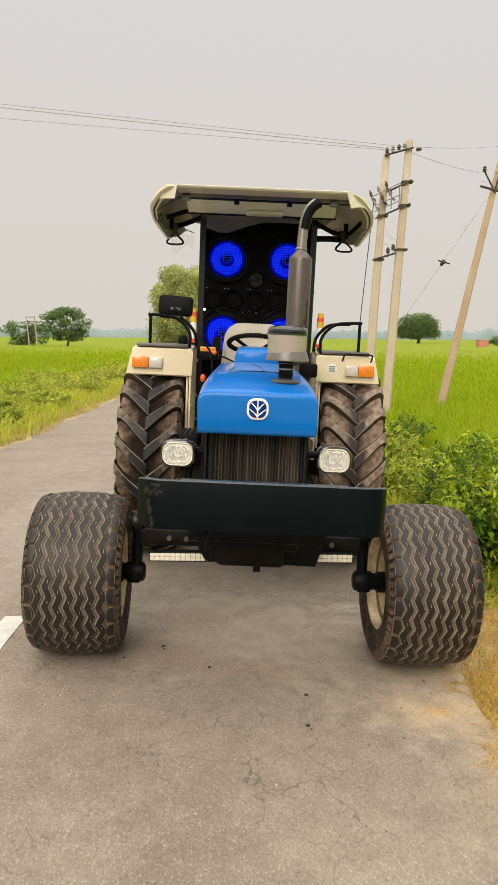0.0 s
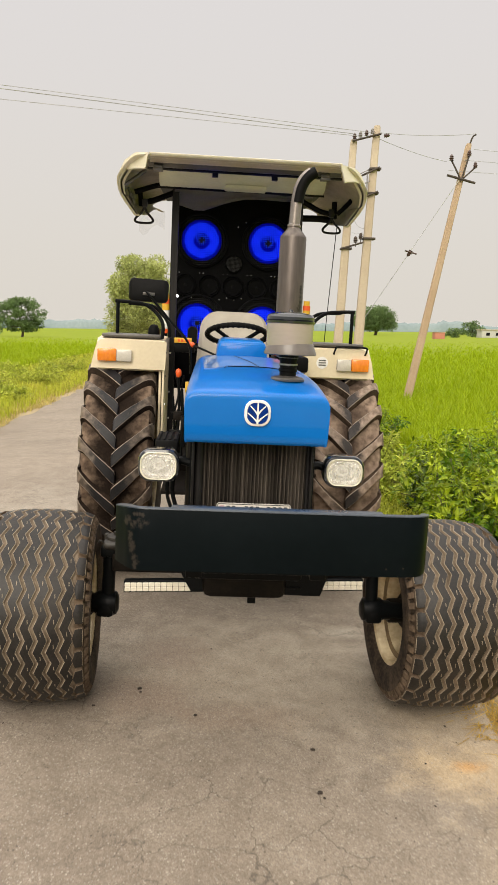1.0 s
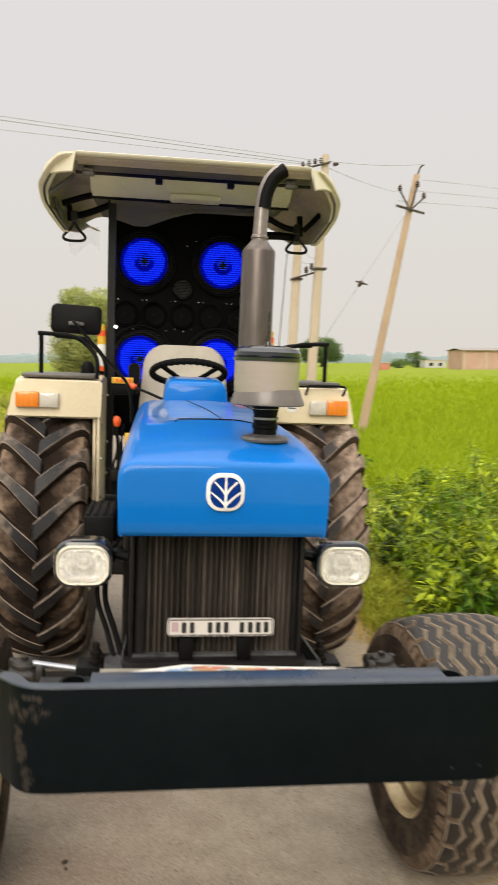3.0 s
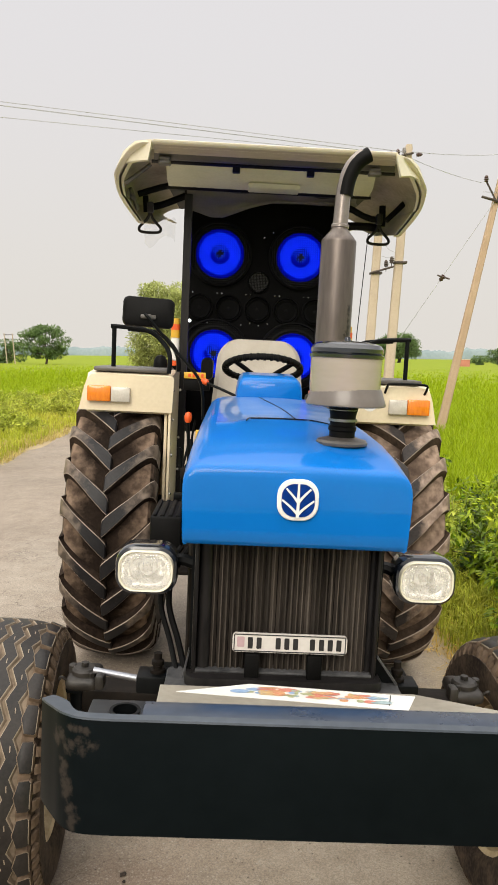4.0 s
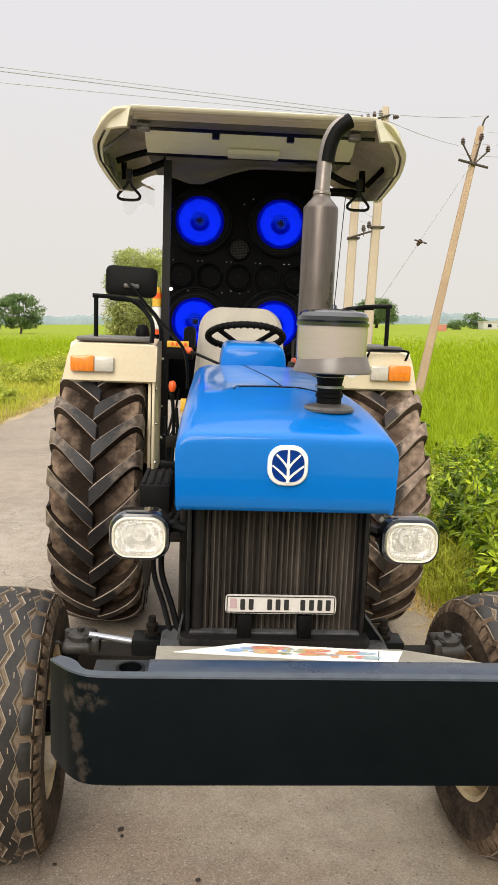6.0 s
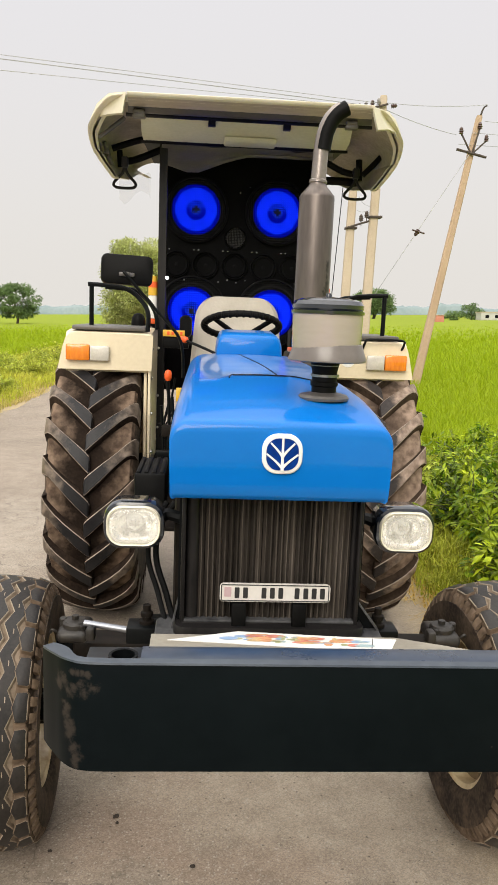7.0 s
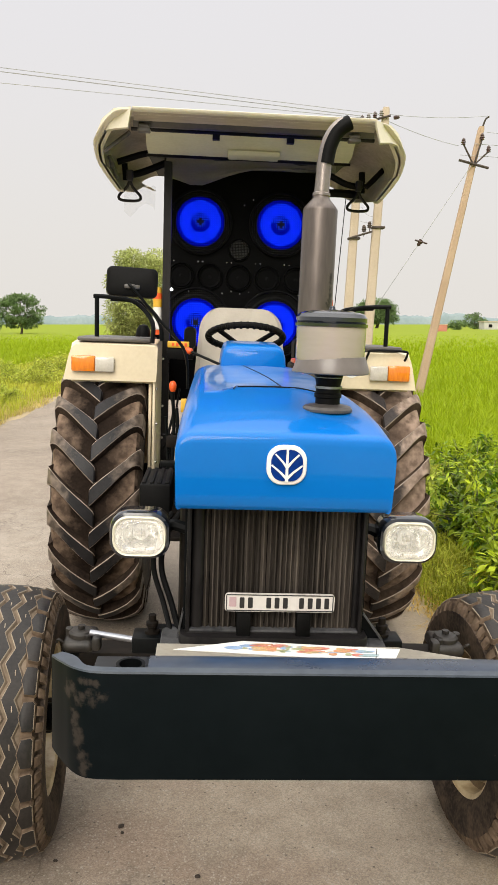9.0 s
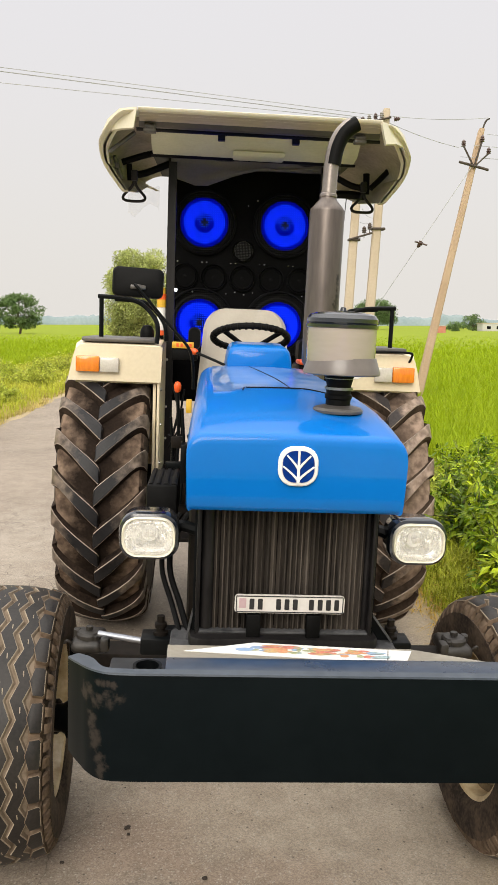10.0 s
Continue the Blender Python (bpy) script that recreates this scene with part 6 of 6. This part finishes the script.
part("front_lining", loft([[Vector((CX + x, y, z)) for y, z in ((1.77, 2.343), (1.83, 2.292), (1.92, 2.282), (1.92, 2.294), (1.835, 2.304), (1.775, 2.353))] for x in (-0.46, 0.46)]), FRONTLIN, canopy)
part("roof_lamp", bx(CX - 0.10, CX + 0.13, 1.80, 1.90, 2.268, 2.290, 0.006), FRONTLIN, canopy, "flat pale roof lamp lens")
for x in (-0.155, 0.17):
    part("visor_clip", bx(CX + x - 0.016, CX + x + 0.016, 1.745, 1.775, 2.318, 2.356, 0.003), BLACK, canopy)
part("inner_lining", loft([[Vector((CX + x, y, z)) for x, z in ((-0.47, z0), (0.47, z0), (0.47, z0 + 0.012), (-0.47, z0 + 0.012))] for y, z0 in ((1.92, 2.27), (2.1, 2.305), (2.75, 2.345))]), BLACKPL, canopy)
for s in (-1, 1):
    gx = CX + (0.492 if s > 0 else -0.528)
    grip = [(gx, 2.150), (gx + 0.012, 2.115), (gx + 0.046, 2.078), (gx + 0.040, 2.060), (gx, 2.056), (gx - 0.040, 2.060), (gx - 0.046, 2.078), (gx - 0.012, 2.115), (gx, 2.150)]
    part("hand_grip", join(tube([(x, 1.80, z) for x, z in grip], 0.0062, 8, 5), bx(gx - 0.014, gx + 0.014, 1.785, 1.815, 2.14, 2.185, 0.005)), BLACK, canopy)
    post = part("pillar", loft([[Vector((x + dx, y, z)) for dx, y in ((-0.020, 2.40), (-0.020, 2.44), (0.020, 2.44), (0.020, 2.40))] for x, z in ((-0.404 if s < 0 else 0.368, 0.70), (-0.408 if s < 0 else 0.374, 2.38))]), PILLAR, tractor, "black square-tube canopy post")
    for z in (0.93, 1.10, 1.35):
        part("bolt", lathe([(0.007, 0), (0.007, 0.005), (0.003, 0.007)], (s * 0.392 - 0.024, 2.40, z), (0, -1, 0), 8), CLEARLENS, post)
    if s < 0:
        part("pillar_lamp", lathe([(0.0085, 0), (0.0085, 0.006), (0.003, 0.010)], (s * 0.379, 2.395, 1.712), (0, -1, 0), 14), SPOTLED, tractor, "small bright white LED lamp")


def hanging_film(name, x0, x1, y, z0, z1, seed, material, parent, label, swag=False):
    """A crumpled, torn sheet that hangs down."""
    v, f = [], []
    k, m = 14, 8
    for j in range(m + 1):
        for i in range(k + 1):
            u, w = i / k, j / m
            drop = (z0 - z1) * (0.3 + 0.7 * math.exp(-((u - 0.16) / 0.22) ** 2)) if swag else (z0 - z1) * (0.55 + 0.45 * math.sin(u * 3.0 + seed) ** 2)
            v.append((x0 + (x1 - x0) * u, y + 0.05 * noise.noise((u * 4, w * 3, seed)), z0 - drop * w + 0.012 * noise.noise((u * 7, w * 5, seed + 3))))
    for j in range(m):
        for i in range(k):
            a = j * (k + 1) + i
            f.append((a, a + 1, a + k + 2, a + k + 1))
    ob = raw(name, v, f, material, parent, label, smooth=True)
    return ob


FILMCLEAR = surf("clear_plastic_film", (0.72, 0.66, 0.58), (0.84, 0.80, 0.74), 0.25, 0.35, 12, 90, 0.2)
FILMCLEAR.node_tree.nodes["Principled BSDF"].inputs["Alpha"].default_value = 0.13
hanging_film("plastic_film", CX - 0.56, CX - 0.42, 1.86, 2.13, 2.0, 1, FILMCLEAR, canopy, "torn clear plastic film hanging from the canopy")
hanging_film("lining_film", -0.40, 0.40, 2.0, 2.285, 2.165, 1.2, CLOTH, canopy, "sagging dusty clear plastic film", True)

# flattens the crown and sweeps the lower edges back, scaled about the late camera position to fit its view
for ob in [canopy] + list(canopy.children):
    for v in ob.data.vertices:
        if v.co.z > 2.3:
            v.co.z = 2.3 + (v.co.z - 2.3) * 0.87
        v.co = LATE_EYE + (v.co - LATE_EYE) * (1.0426 + 0.53 * (2.404 - v.co.z))
        v.co.x = CX + (v.co.x - CX) * (0.985 if v.co.x < 0 else 0.975)

# cream front corners of the roof, standing proud of the lip
for pts in ([(-0.540, 1.822, 2.452), (-0.541, 1.822, 2.438), (-0.555, 1.842, 2.371), (-0.620, 1.912, 2.380), (-0.672, 1.990, 2.389), (-0.700, 2.035, 2.372), (-0.720, 2.045, 2.388), (-0.682, 1.970, 2.434), (-0.620, 1.890, 2.459)],
            [(0.524, 1.795, 2.440), (0.524, 1.795, 2.423), (0.551, 1.822, 2.354), (0.614, 1.892, 2.375), (0.662, 1.970, 2.382), (0.690, 2.030, 2.366), (0.708, 2.045, 2.392), (0.662, 1.970, 2.436), (0.616, 1.910, 2.452)]):
    part("front_corner", loft([[Vector(p) + Vector((0, dy, 0)) for p in pts] for dy in (0.0, 0.03)]), CANOPY, canopy)
for pts, r in (([(-0.665, 2.4, 2.335), (-0.537, 2.4, 2.378), (-0.439, 2.4, 2.396), (-0.341, 2.4, 2.393)], 0.016), ([(-0.621, 2.5, 2.292), (-0.556, 2.5, 2.306), (-0.445, 2.5, 2.352), (-0.40, 2.5, 2.372)], 0.018),
               ([(0.36, 2.4, 2.35), (0.429, 2.4, 2.315), (0.507, 2.4, 2.28), (0.568, 2.4, 2.271), (0.60, 2.4, 2.283)], 0.016), ([(0.610, 2.4, 2.268), (0.666, 2.4, 2.325), (0.714, 2.4, 2.379)], 0.015),
               ([(0.40, 2.5, 2.247), (0.50, 2.5, 2.250), (0.60, 2.5, 2.246)], 0.021), ([(0.600, 2.47, 2.355), (0.604, 2.47, 2.25)], 0.017), ([(-0.640, 2.50, 2.35), (-0.636, 2.52, 2.27)], 0.015)):
    part("frame_tube", tube(pts, r, 10), BLACKPL, canopy)
for dy in (0.0, 0.035):
    part("side_bracket", tube([(CX - 0.670, 2.10 + dy, 2.320 + dy * 0.4), (CX - 0.555, 2.08 + dy, 2.404 + dy * 0.4)], 0.009, 6), GREYPL, canopy)
part("bracket_foot", join(tube([(CX - 0.672, 2.28, 2.338), (CX - 0.640, 2.35, 2.25)], 0.011, 7), bx(CX - 0.672, CX - 0.648, 2.29, 2.33, 2.285, 2.312, 0.004)), GREYPL, canopy)
for s in (-1, 1):
    part("visor_hinge", join(bx(CX + s * 0.475 - 0.028, CX + s * 0.475 + 0.028, 1.93, 1.97, 2.378, 2.396, 0.005), cyl((CX + s * 0.50, 1.94, 2.405), (CX + s * 0.45, 1.94, 2.400), 0.012, 12, 0.003)), GREYPL, canopy)

# ---- loudspeaker wall ----
SPY = 2.72
board = part("loudspeaker_board", bx(-0.448, 0.412, SPY, SPY + 0.3, 1.1, 2.42, 0.01), BOARD, tractor, "tall black loudspeaker board behind the seat")


def speaker(x, z, r, name, lit, big=0.0):
    cone = part(name, join(lathe([(r, 0), (r, -0.012), (r * 0.93, -0.018), (r * 0.86, -0.006), (r * 0.8, -0.012), (r * 0.4, 0.02), (r * 0.3, 0.02), (r * 0.22, 0.002), (0.001, -0.004)], (x, SPY, z), (0, 1, 0), 40, caps=False)), MESHBLK, tractor, "round black woofer lit by blue LEDs" if lit else "small round black loudspeaker")
    if lit:
        glow = lathe([(r * 0.84, 0.0), (r * 0.82, -0.012), (r * 0.72, -0.010), (r * 0.46, 0.0), (r * 0.33, 0.008), (r * 0.17, 0.012)], (x, SPY - 0.012, z), (0, 1, 0), 40, caps=False)
        for f in glow.faces:
            c = f.calc_center_median()
            q = math.hypot(c.x - x, c.z - z) / r
            f.material_index = 1 if 0.38 < q < 0.75 else 0
        part("glow_ring", glow, [LEDDIM, LEDSOFT], cone)
        rim = lathe([(big + 0.012, 0.0), (big + 0.010, -0.034), (big + 0.003, -0.038), (big, -0.032), (big, -0.01)], (x, SPY, z), (0, 1, 0), 48, caps=False)
        part("grille_rim", rim, MESHBLK, cone)
        step = r * 0.076
        k = int(2 * big / step) + 2
        sets = {0: ([], []), 1: ([], []), 2: ([], [])}
        for i in range(k):
            for j in range(k):
                dx, dz = (i - k / 2 + 0.5) * step, (j - k / 2 + 0.5) * step
                q = math.hypot(dx, dz)
                if q > big:
                    continue
                lit_dot = r * 0.10 < q < r * 0.82
                verts, faces = sets[0 if not lit_dot else 2 if q > r * 0.71 or (r * 0.20 < q < r * 0.38 and dz < 0.05 * r) else 1]
                b = len(verts)
                h = r * (0.017 if lit_dot else 0.013)
                verts += [(x + dx - h, SPY - 0.034, z + dz - h), (x + dx + h, SPY - 0.034, z + dz - h), (x + dx + h, SPY - 0.034, z + dz + h), (x + dx - h, SPY - 0.034, z + dz + h)]
                faces.append((b, b + 1, b + 2, b + 3))
        tagged(raw("led_dots", *sets[1], LED, cone), kind="stuff")
        tagged(raw("led_dots", *sets[2], LEDSOFT, cone), kind="stuff")
        tagged(raw("grille_wire", *sets[0], MESHDOT, cone), kind="stuff")
    return cone


for x, z, lit in ((-0.243, 2.098, 1), (0.205, 2.100, 1), (-0.255, 1.548, 1), (0.190, 1.548, 1)):
    speaker(x, z, 0.160, "woofer", True, 0.166 if z > 1.8 else 0.184)
for k in range(5):
    speaker(-0.345 + 0.162 * k, 1.803, 0.075, "tweeter", False)
horn = speaker(-0.022, 1.955, 0.062, "tweeter", False)
dots_v, dots_f = [], []
for i in range(-6, 7):
    for j in range(-6, 7):
        if math.hypot(i, j) < 6.2:
            q = len(dots_v)
            dots_v += [(-0.022 + 0.0085 * i + a, SPY - 0.022, 1.955 + 0.0085 * j + b) for a, b in ((-0.0026, -0.0026), (0.0026, -0.0026), (0.0026, 0.0026), (-0.0026, 0.0026))]
            dots_f.append((q, q + 1, q + 2, q + 3))
tagged(raw("grille_wire", dots_v, dots_f, MESHDOT, horn), kind="stuff")

for x, z in [(-0.40 + 0.162 * k + dx, 1.885 + dz) for k in range(6) for dx, dz in ((-0.012, 0.0), (0.014, 0.0))] + [(-0.11 + 0.05 * k, 1.715 + 0.012 * (k % 2)) for k in range(6)] + [(-0.395, 2.16), (-0.395, 2.08), (0.05, 2.23), (0.0, 2.2), (-0.30, 1.72), (0.32, 1.72)]:
    part("screw", lathe([(0.0042, 0), (0.0042, 0.003), (0.002, 0.005)], (x, SPY, z), (0, -1, 0), 8), CHROME, board)

# ---- seat and steering ----
seat = part("driver_seat", loft([[Vector((x * k, y, z)) for x, z in [(x * (1.0 - 0.20 * max(0.0, z) / 0.31), z) for x, z in rrect(0.50, 0.62, 0.10, 6)]] for y, k in ((0, 0.9), (0.02, 1.0), (0.08, 1.0), (0.1, 0.92))]), SEAT, tractor, "driver seat wrapped in beige plastic cover")
seat.matrix_local = pose(-0.012, 2.3, 1.32, -8, 0, 0)
sw = part("steering_wheel", moved(tube([(0.170 * math.cos(a), 0.170 * math.sin(a), 0) for a in [2 * math.pi * k / 24 for k in range(25)]], 0.014, 10, 2), pose(-0.010, 1.86, 1.488, -19, 0, 0)), BLACKPL, tractor, "black steering wheel")
for k in range(36):
    a = 2 * math.pi * k / 36
    part("finger_grip", moved(cyl((0.170 * math.cos(a - 0.045), 0.170 * math.sin(a - 0.045), -0.001), (0.170 * math.cos(a + 0.045), 0.170 * math.sin(a + 0.045), -0.001), 0.0165, 10, 0.004), pose(-0.010, 1.86, 1.488, -19, 0, 0)), BLACKPL, sw)
part("spoke", moved(join(*[tube([(0, 0, -0.06), (0.18 * math.cos(a), 0.18 * math.sin(a), 0)], 0.011, 8) for a in (radians(90), radians(-40), radians(220))]), pose(-0.010, 1.86, 1.488, -19, 0, 0)), BLACKPL, sw)
part("steering_column", cyl((0, 1.88, 1.45), (0, 1.7, 1.2), 0.03, 14), BLACK, tractor)

# ---- exhaust and air cleaner ----
ex = part("exhaust_muffler", lathe([(0.028, -0.075), (0.050, -0.065), (0.0625, -0.045), (0.0635, -0.03), (0.0635, 0.500), (0.0620, 0.507), (0.048, 0.524), (0.034, 0.540), (0.0300, 0.548), (0.0290, 0.556)], (0.2120, 1.21, 1.463), (0.006, 0, 1), 48), MUFFLER, tractor, "upright grey-brown exhaust muffler", 30)
PIPE = [(0.2155, 1.21, 2.005), (0.2180, 1.21, 2.07), (0.2210, 1.21, 2.130), (0.2290, 1.207, 2.185), (0.2460, 1.203, 2.228), (0.2660, 1.198, 2.252), (0.2860, 1.195, 2.266)]
part("exhaust_pipe", join(tube(PIPE, 0.0272, 20, 6), lathe([(0.029, 0), (0.0325, 0.004), (0.0325, 0.012), (0.028, 0.016)], (0.2155, 1.21, 2.012), (0.03, 0, 1), 24)), PIPEMET, ex)
soot = [Vector(p) + Vector((0.006, -0.007, -0.003)) for p in PIPE[2:]]
part("outlet_soot", tube([tuple(p) for p in soot] + [tuple(soot[-1] + Vector((0.010, 0, 0.006)))], 0.0268, 20, 6), BLACKPL, ex, "sooty black outlet")
part("lower_pipe", tube([(0.2115, 1.21, 1.40), (0.211, 1.21, 1.36), (0.20, 1.2, 1.25)], 0.026, 12), MUFFLER, ex)
pcx, pcy = 0.115, 0.20
pre = part("air_precleaner", lathe([(0.08, 1.462), (0.0825, 1.474), (0.0835, 1.548)], (pcx, pcy, 0), (0, 0, 1), 40), CLEARBOWL, tractor, "round air pre-cleaner bowl of smoky plastic with a black lid")
part("skirt", lathe([(0.05, 1.438), (0.090, 1.436), (0.0935, 1.438), (0.0935, 1.442), (0.0875, 1.458), (0.0835, 1.471), (0.0815, 1.477), (0.079, 1.478)], (pcx + 0.004, pcy, 0), (0, 0, 1), 40), SKIRT, pre)
part("lid", lathe([(0.083, 1.545), (0.0865, 1.547), (0.0868, 1.554), (0.082, 1.556), (0.0845, 1.559), (0.0845, 1.568), (0.078, 1.577), (0.066, 1.581), (0.064, 1.5795), (0.05, 1.584), (0.015, 1.586), (0.0075, 1.588), (0.0065, 1.5945), (0.002, 1.596)], (pcx, pcy, 0), (0, 0, 1), 40), LIDBLACK, pre, "glossy blue-black lid")
part("neck", lathe([(0.030, 1.34), (0.030, 1.375), (0.033, 1.378), (0.033, 1.386), (0.030, 1.389), (0.030, 1.41), (0.036, 1.436)], (pcx, pcy, 0), (0, 0, 1), 32), BLACKPL, pre)
for z in (1.402, 1.428):
    part("clamp", lathe([(0.0312, z - 0.003), (0.0338, z - 0.003), (0.0338, z + 0.003), (0.0312, z + 0.003)], (pcx, pcy, 0), (0, 0, 1), 32, caps=False), STEELROD, pre)
part("flange", lathe([(0.060, 1.344), (0.061, 1.350), (0.056, 1.356), (0.038, 1.360), (0.030, 1.362)], (pcx, pcy, 0), (0, 0, 1), 36), GREYPL, pre)

# ---- mirror ----
mir = part("mirror", moved(loft([[Vector((x * k, y, z * k)) for x, z in rrect(0.200, 0.115, 0.024, 6)] for y, k in ((-0.022, 0.86), (-0.018, 0.95), (-0.008, 0.995), (0.012, 1.0), (0.022, 0.97), (0.024, 0.93))]), pose(-0.484, 1.42, 1.692, 0, 2, 6)), BLACKPL, tractor, "black rear-view mirror on a bent rod")
part("mirror_rod", tube([(-0.492, 1.388, 1.682), (-0.478, 1.380, 1.668), (-0.38, 1.40, 1.556), (-0.285, 1.42, 1.452), (-0.262, 1.43, 1.38), (-0.258, 1.44, 1.28)], 0.0062, 8), BLACK, mir)
part("mirror_bracket", moved(join(bx(-0.030, 0.030, -0.032, -0.018, -0.026, -0.010, 0.004), bx(-0.010, 0.010, -0.037, -0.018, -0.022, -0.008, 0.003)), pose(-0.484, 1.42, 1.692, 0, 2, 6)), GREYPL, mir)

# ---- pedals' rods and cables beside the hood ----
for pts, r in (([(-0.325, 1.5, 1.235), (-0.318, 1.52, 1.12), (-0.338, 1.55, 0.98)], 0.0045), ([(-0.352, 1.56, 1.30), (-0.325, 1.54, 1.18), (-0.345, 1.52, 1.06), (-0.33, 1.5, 0.93)], 0.006), ([(-0.298, 1.52, 1.28), (-0.312, 1.52, 1.17), (-0.306, 1.52, 1.08), (-0.34, 1.52, 0.95)], 0.005), ([(-0.37, 1.6, 1.06), (-0.30, 1.58, 1.045)], 0.007), ([(-0.37, 1.6, 1.0), (-0.30, 1.58, 1.13)], 0.004)):
    part("control_rod", tube([(x - 0.004, y + 0.24, z - 0.03) for x, y, z in pts], r, 8, 4), BLACKPL, tractor)
part("pivot_bracket", bx(-0.345, -0.30, 1.53, 1.56, 1.02, 1.07, 0.006), GREASE, tractor)

# ---- levers, battery box, hoses on the left side ----
part("gear_lever", tube([(-0.331, 1.72, 0.83), (-0.322, 1.72, 1.05), (-0.331, 1.72, 1.245)], 0.008, 8), BLACK, tractor)
part("lever_knob", lathe([(0.009, 0), (0.015, 0.01), (0.017, 0.03), (0.012, 0.043), (0.003, 0.048)], (-0.331, 1.72, 1.240), (0, 0, 1), 16), RED, tractor, "orange-red lever knob")
part("throttle_lever", tube([(-0.262, 1.60, 1.426), (-0.17, 1.56, 1.392), (-0.09, 1.52, 1.36)], 0.006, 8), BLACK, tractor)
part("lever_knob", lathe([(0.008, 0), (0.013, 0.008), (0.014, 0.026), (0.006, 0.034)], (-0.276, 1.605, 1.433), (1, -0.2, -0.4), 14), RED, tractor, "orange-red lever knob")
part("label_plate", bx(-0.372, -0.27, 1.98, 1.99, 1.425, 1.455, 0.002), YELLOW, tractor, "yellow label plate with red marks")
for k in range(4):
    part("label_mark", bx(-0.352 + 0.02 * k, -0.340 + 0.02 * k, 1.9775, 1.9802, 1.432, 1.448), RED, tractor)
part("switch_box", bx(-0.375, -0.25, 1.99, 2.05, 1.37, 1.425, 0.006), BLACKPL, tractor)
part("yellow_tag", bx(-0.285, -0.262, 1.46, 1.48, 1.18, 1.235, 0.003), YELLOW, tractor)
battery = part("battery_box", bx(-0.388, -0.288, 0.78, 1.05, 0.90, 1.024, 0.008), BLACKPL, tractor, "ribbed black battery box")
for k in range(4):
    part("box_rib", bx(-0.382 + 0.025 * k, -0.369 + 0.025 * k, 0.79, 1.04, 1.023, 1.029, 0.002), BLACKPL, battery)
for k, (x, r) in enumerate(((-0.262, 0.0085), (-0.283, 0.0075))):
    part("hose", tube([(x + 0.02, 0.4, 1.03), (x - 0.02, 0.38, 0.96), (x - 0.026, 0.36, 0.88), (x + 0.004, 0.30, 0.81), (x + 0.030, 0.19, 0.775)], r, 8), BLACKPL, tractor)
for y, z0, z1, x in ((1.45, 0.8, 1.2, -0.30), (1.4, 0.85, 1.1, -0.27), (1.55, 0.75, 1.15, -0.35)):
    part("linkage_rod", tube([(x, y, z0), (x + 0.012, y, (z0 + z1) / 2), (x, y, z1)], 0.007, 6), BLACK, tractor)
part("linkage_bracket", join(bx(-0.36, -0.27, 1.4, 1.43, 0.96, 0.985, 0.003), bx(-0.30, -0.275, 1.38, 1.46, 0.9, 1.06, 0.004)), BLACK, tractor)
part("foot_plate", bx(-0.40, -0.2, 1.5, 2.1, 0.62, 0.64, 0.004), GREASE, tractor)
part("foot_plate", bx(0.2, 0.40, 1.5, 2.1, 0.62, 0.64, 0.004), GREASE, tractor)
for s in (-1, 1):
    sl = part("striped_sleeve", cyl((s * 0.452, 2.42, 1.50), (s * 0.452, 2.42, 1.62), 0.024, 16, 0.004), WHITE, tractor, "red, white and yellow striped sleeve on the post")
    part("stripe", cyl((s * 0.452, 2.42, 1.62), (s * 0.452, 2.42, 1.66), 0.0242, 16), YELLOW, sl)
    part("stripe", cyl((s * 0.452, 2.42, 1.66), (s * 0.452, 2.42, 1.69), 0.0242, 16), RED, sl)
    part("stripe", cyl((s * 0.452, 2.42, 1.69), (s * 0.452, 2.42, 1.72), 0.0205, 16), YELLOW, sl)
    part("stripe", cyl((s * 0.452, 2.42, 1.475), (s * 0.452, 2.42, 1.50), 0.0242, 16), RED, sl)
    part("post_stub", cyl((s * 0.452, 2.42, 0.9), (s * 0.452, 2.42, 1.48), 0.015, 10), BLACK, tractor)
part("seat_armrest", loft([[Vector((-0.27 + x * k, y, 1.47 + z * k)) for x, z in rrect(0.06, 0.11, 0.025, 4)] for y, k in ((2.1, 0.9), (2.12, 1.0), (2.2, 1.0), (2.22, 0.9))]), BLACKPL, tractor)
part("seat_armrest", loft([[Vector((0.27 + x * k, y, 1.43 + z * k)) for x, z in rrect(0.06, 0.11, 0.025, 4)] for y, k in ((2.1, 0.9), (2.12, 1.0), (2.2, 1.0), (2.22, 0.9))]), BLACKPL, tractor)
part("side_console", bx(0.19, 0.38, 1.62, 1.9, 1.30, 1.385, 0.015), BLACKPL, tractor)
part("console_cover", bx(0.19, 0.30, 1.60, 1.75, 1.386, 1.405, 0.006), RED, tractor)
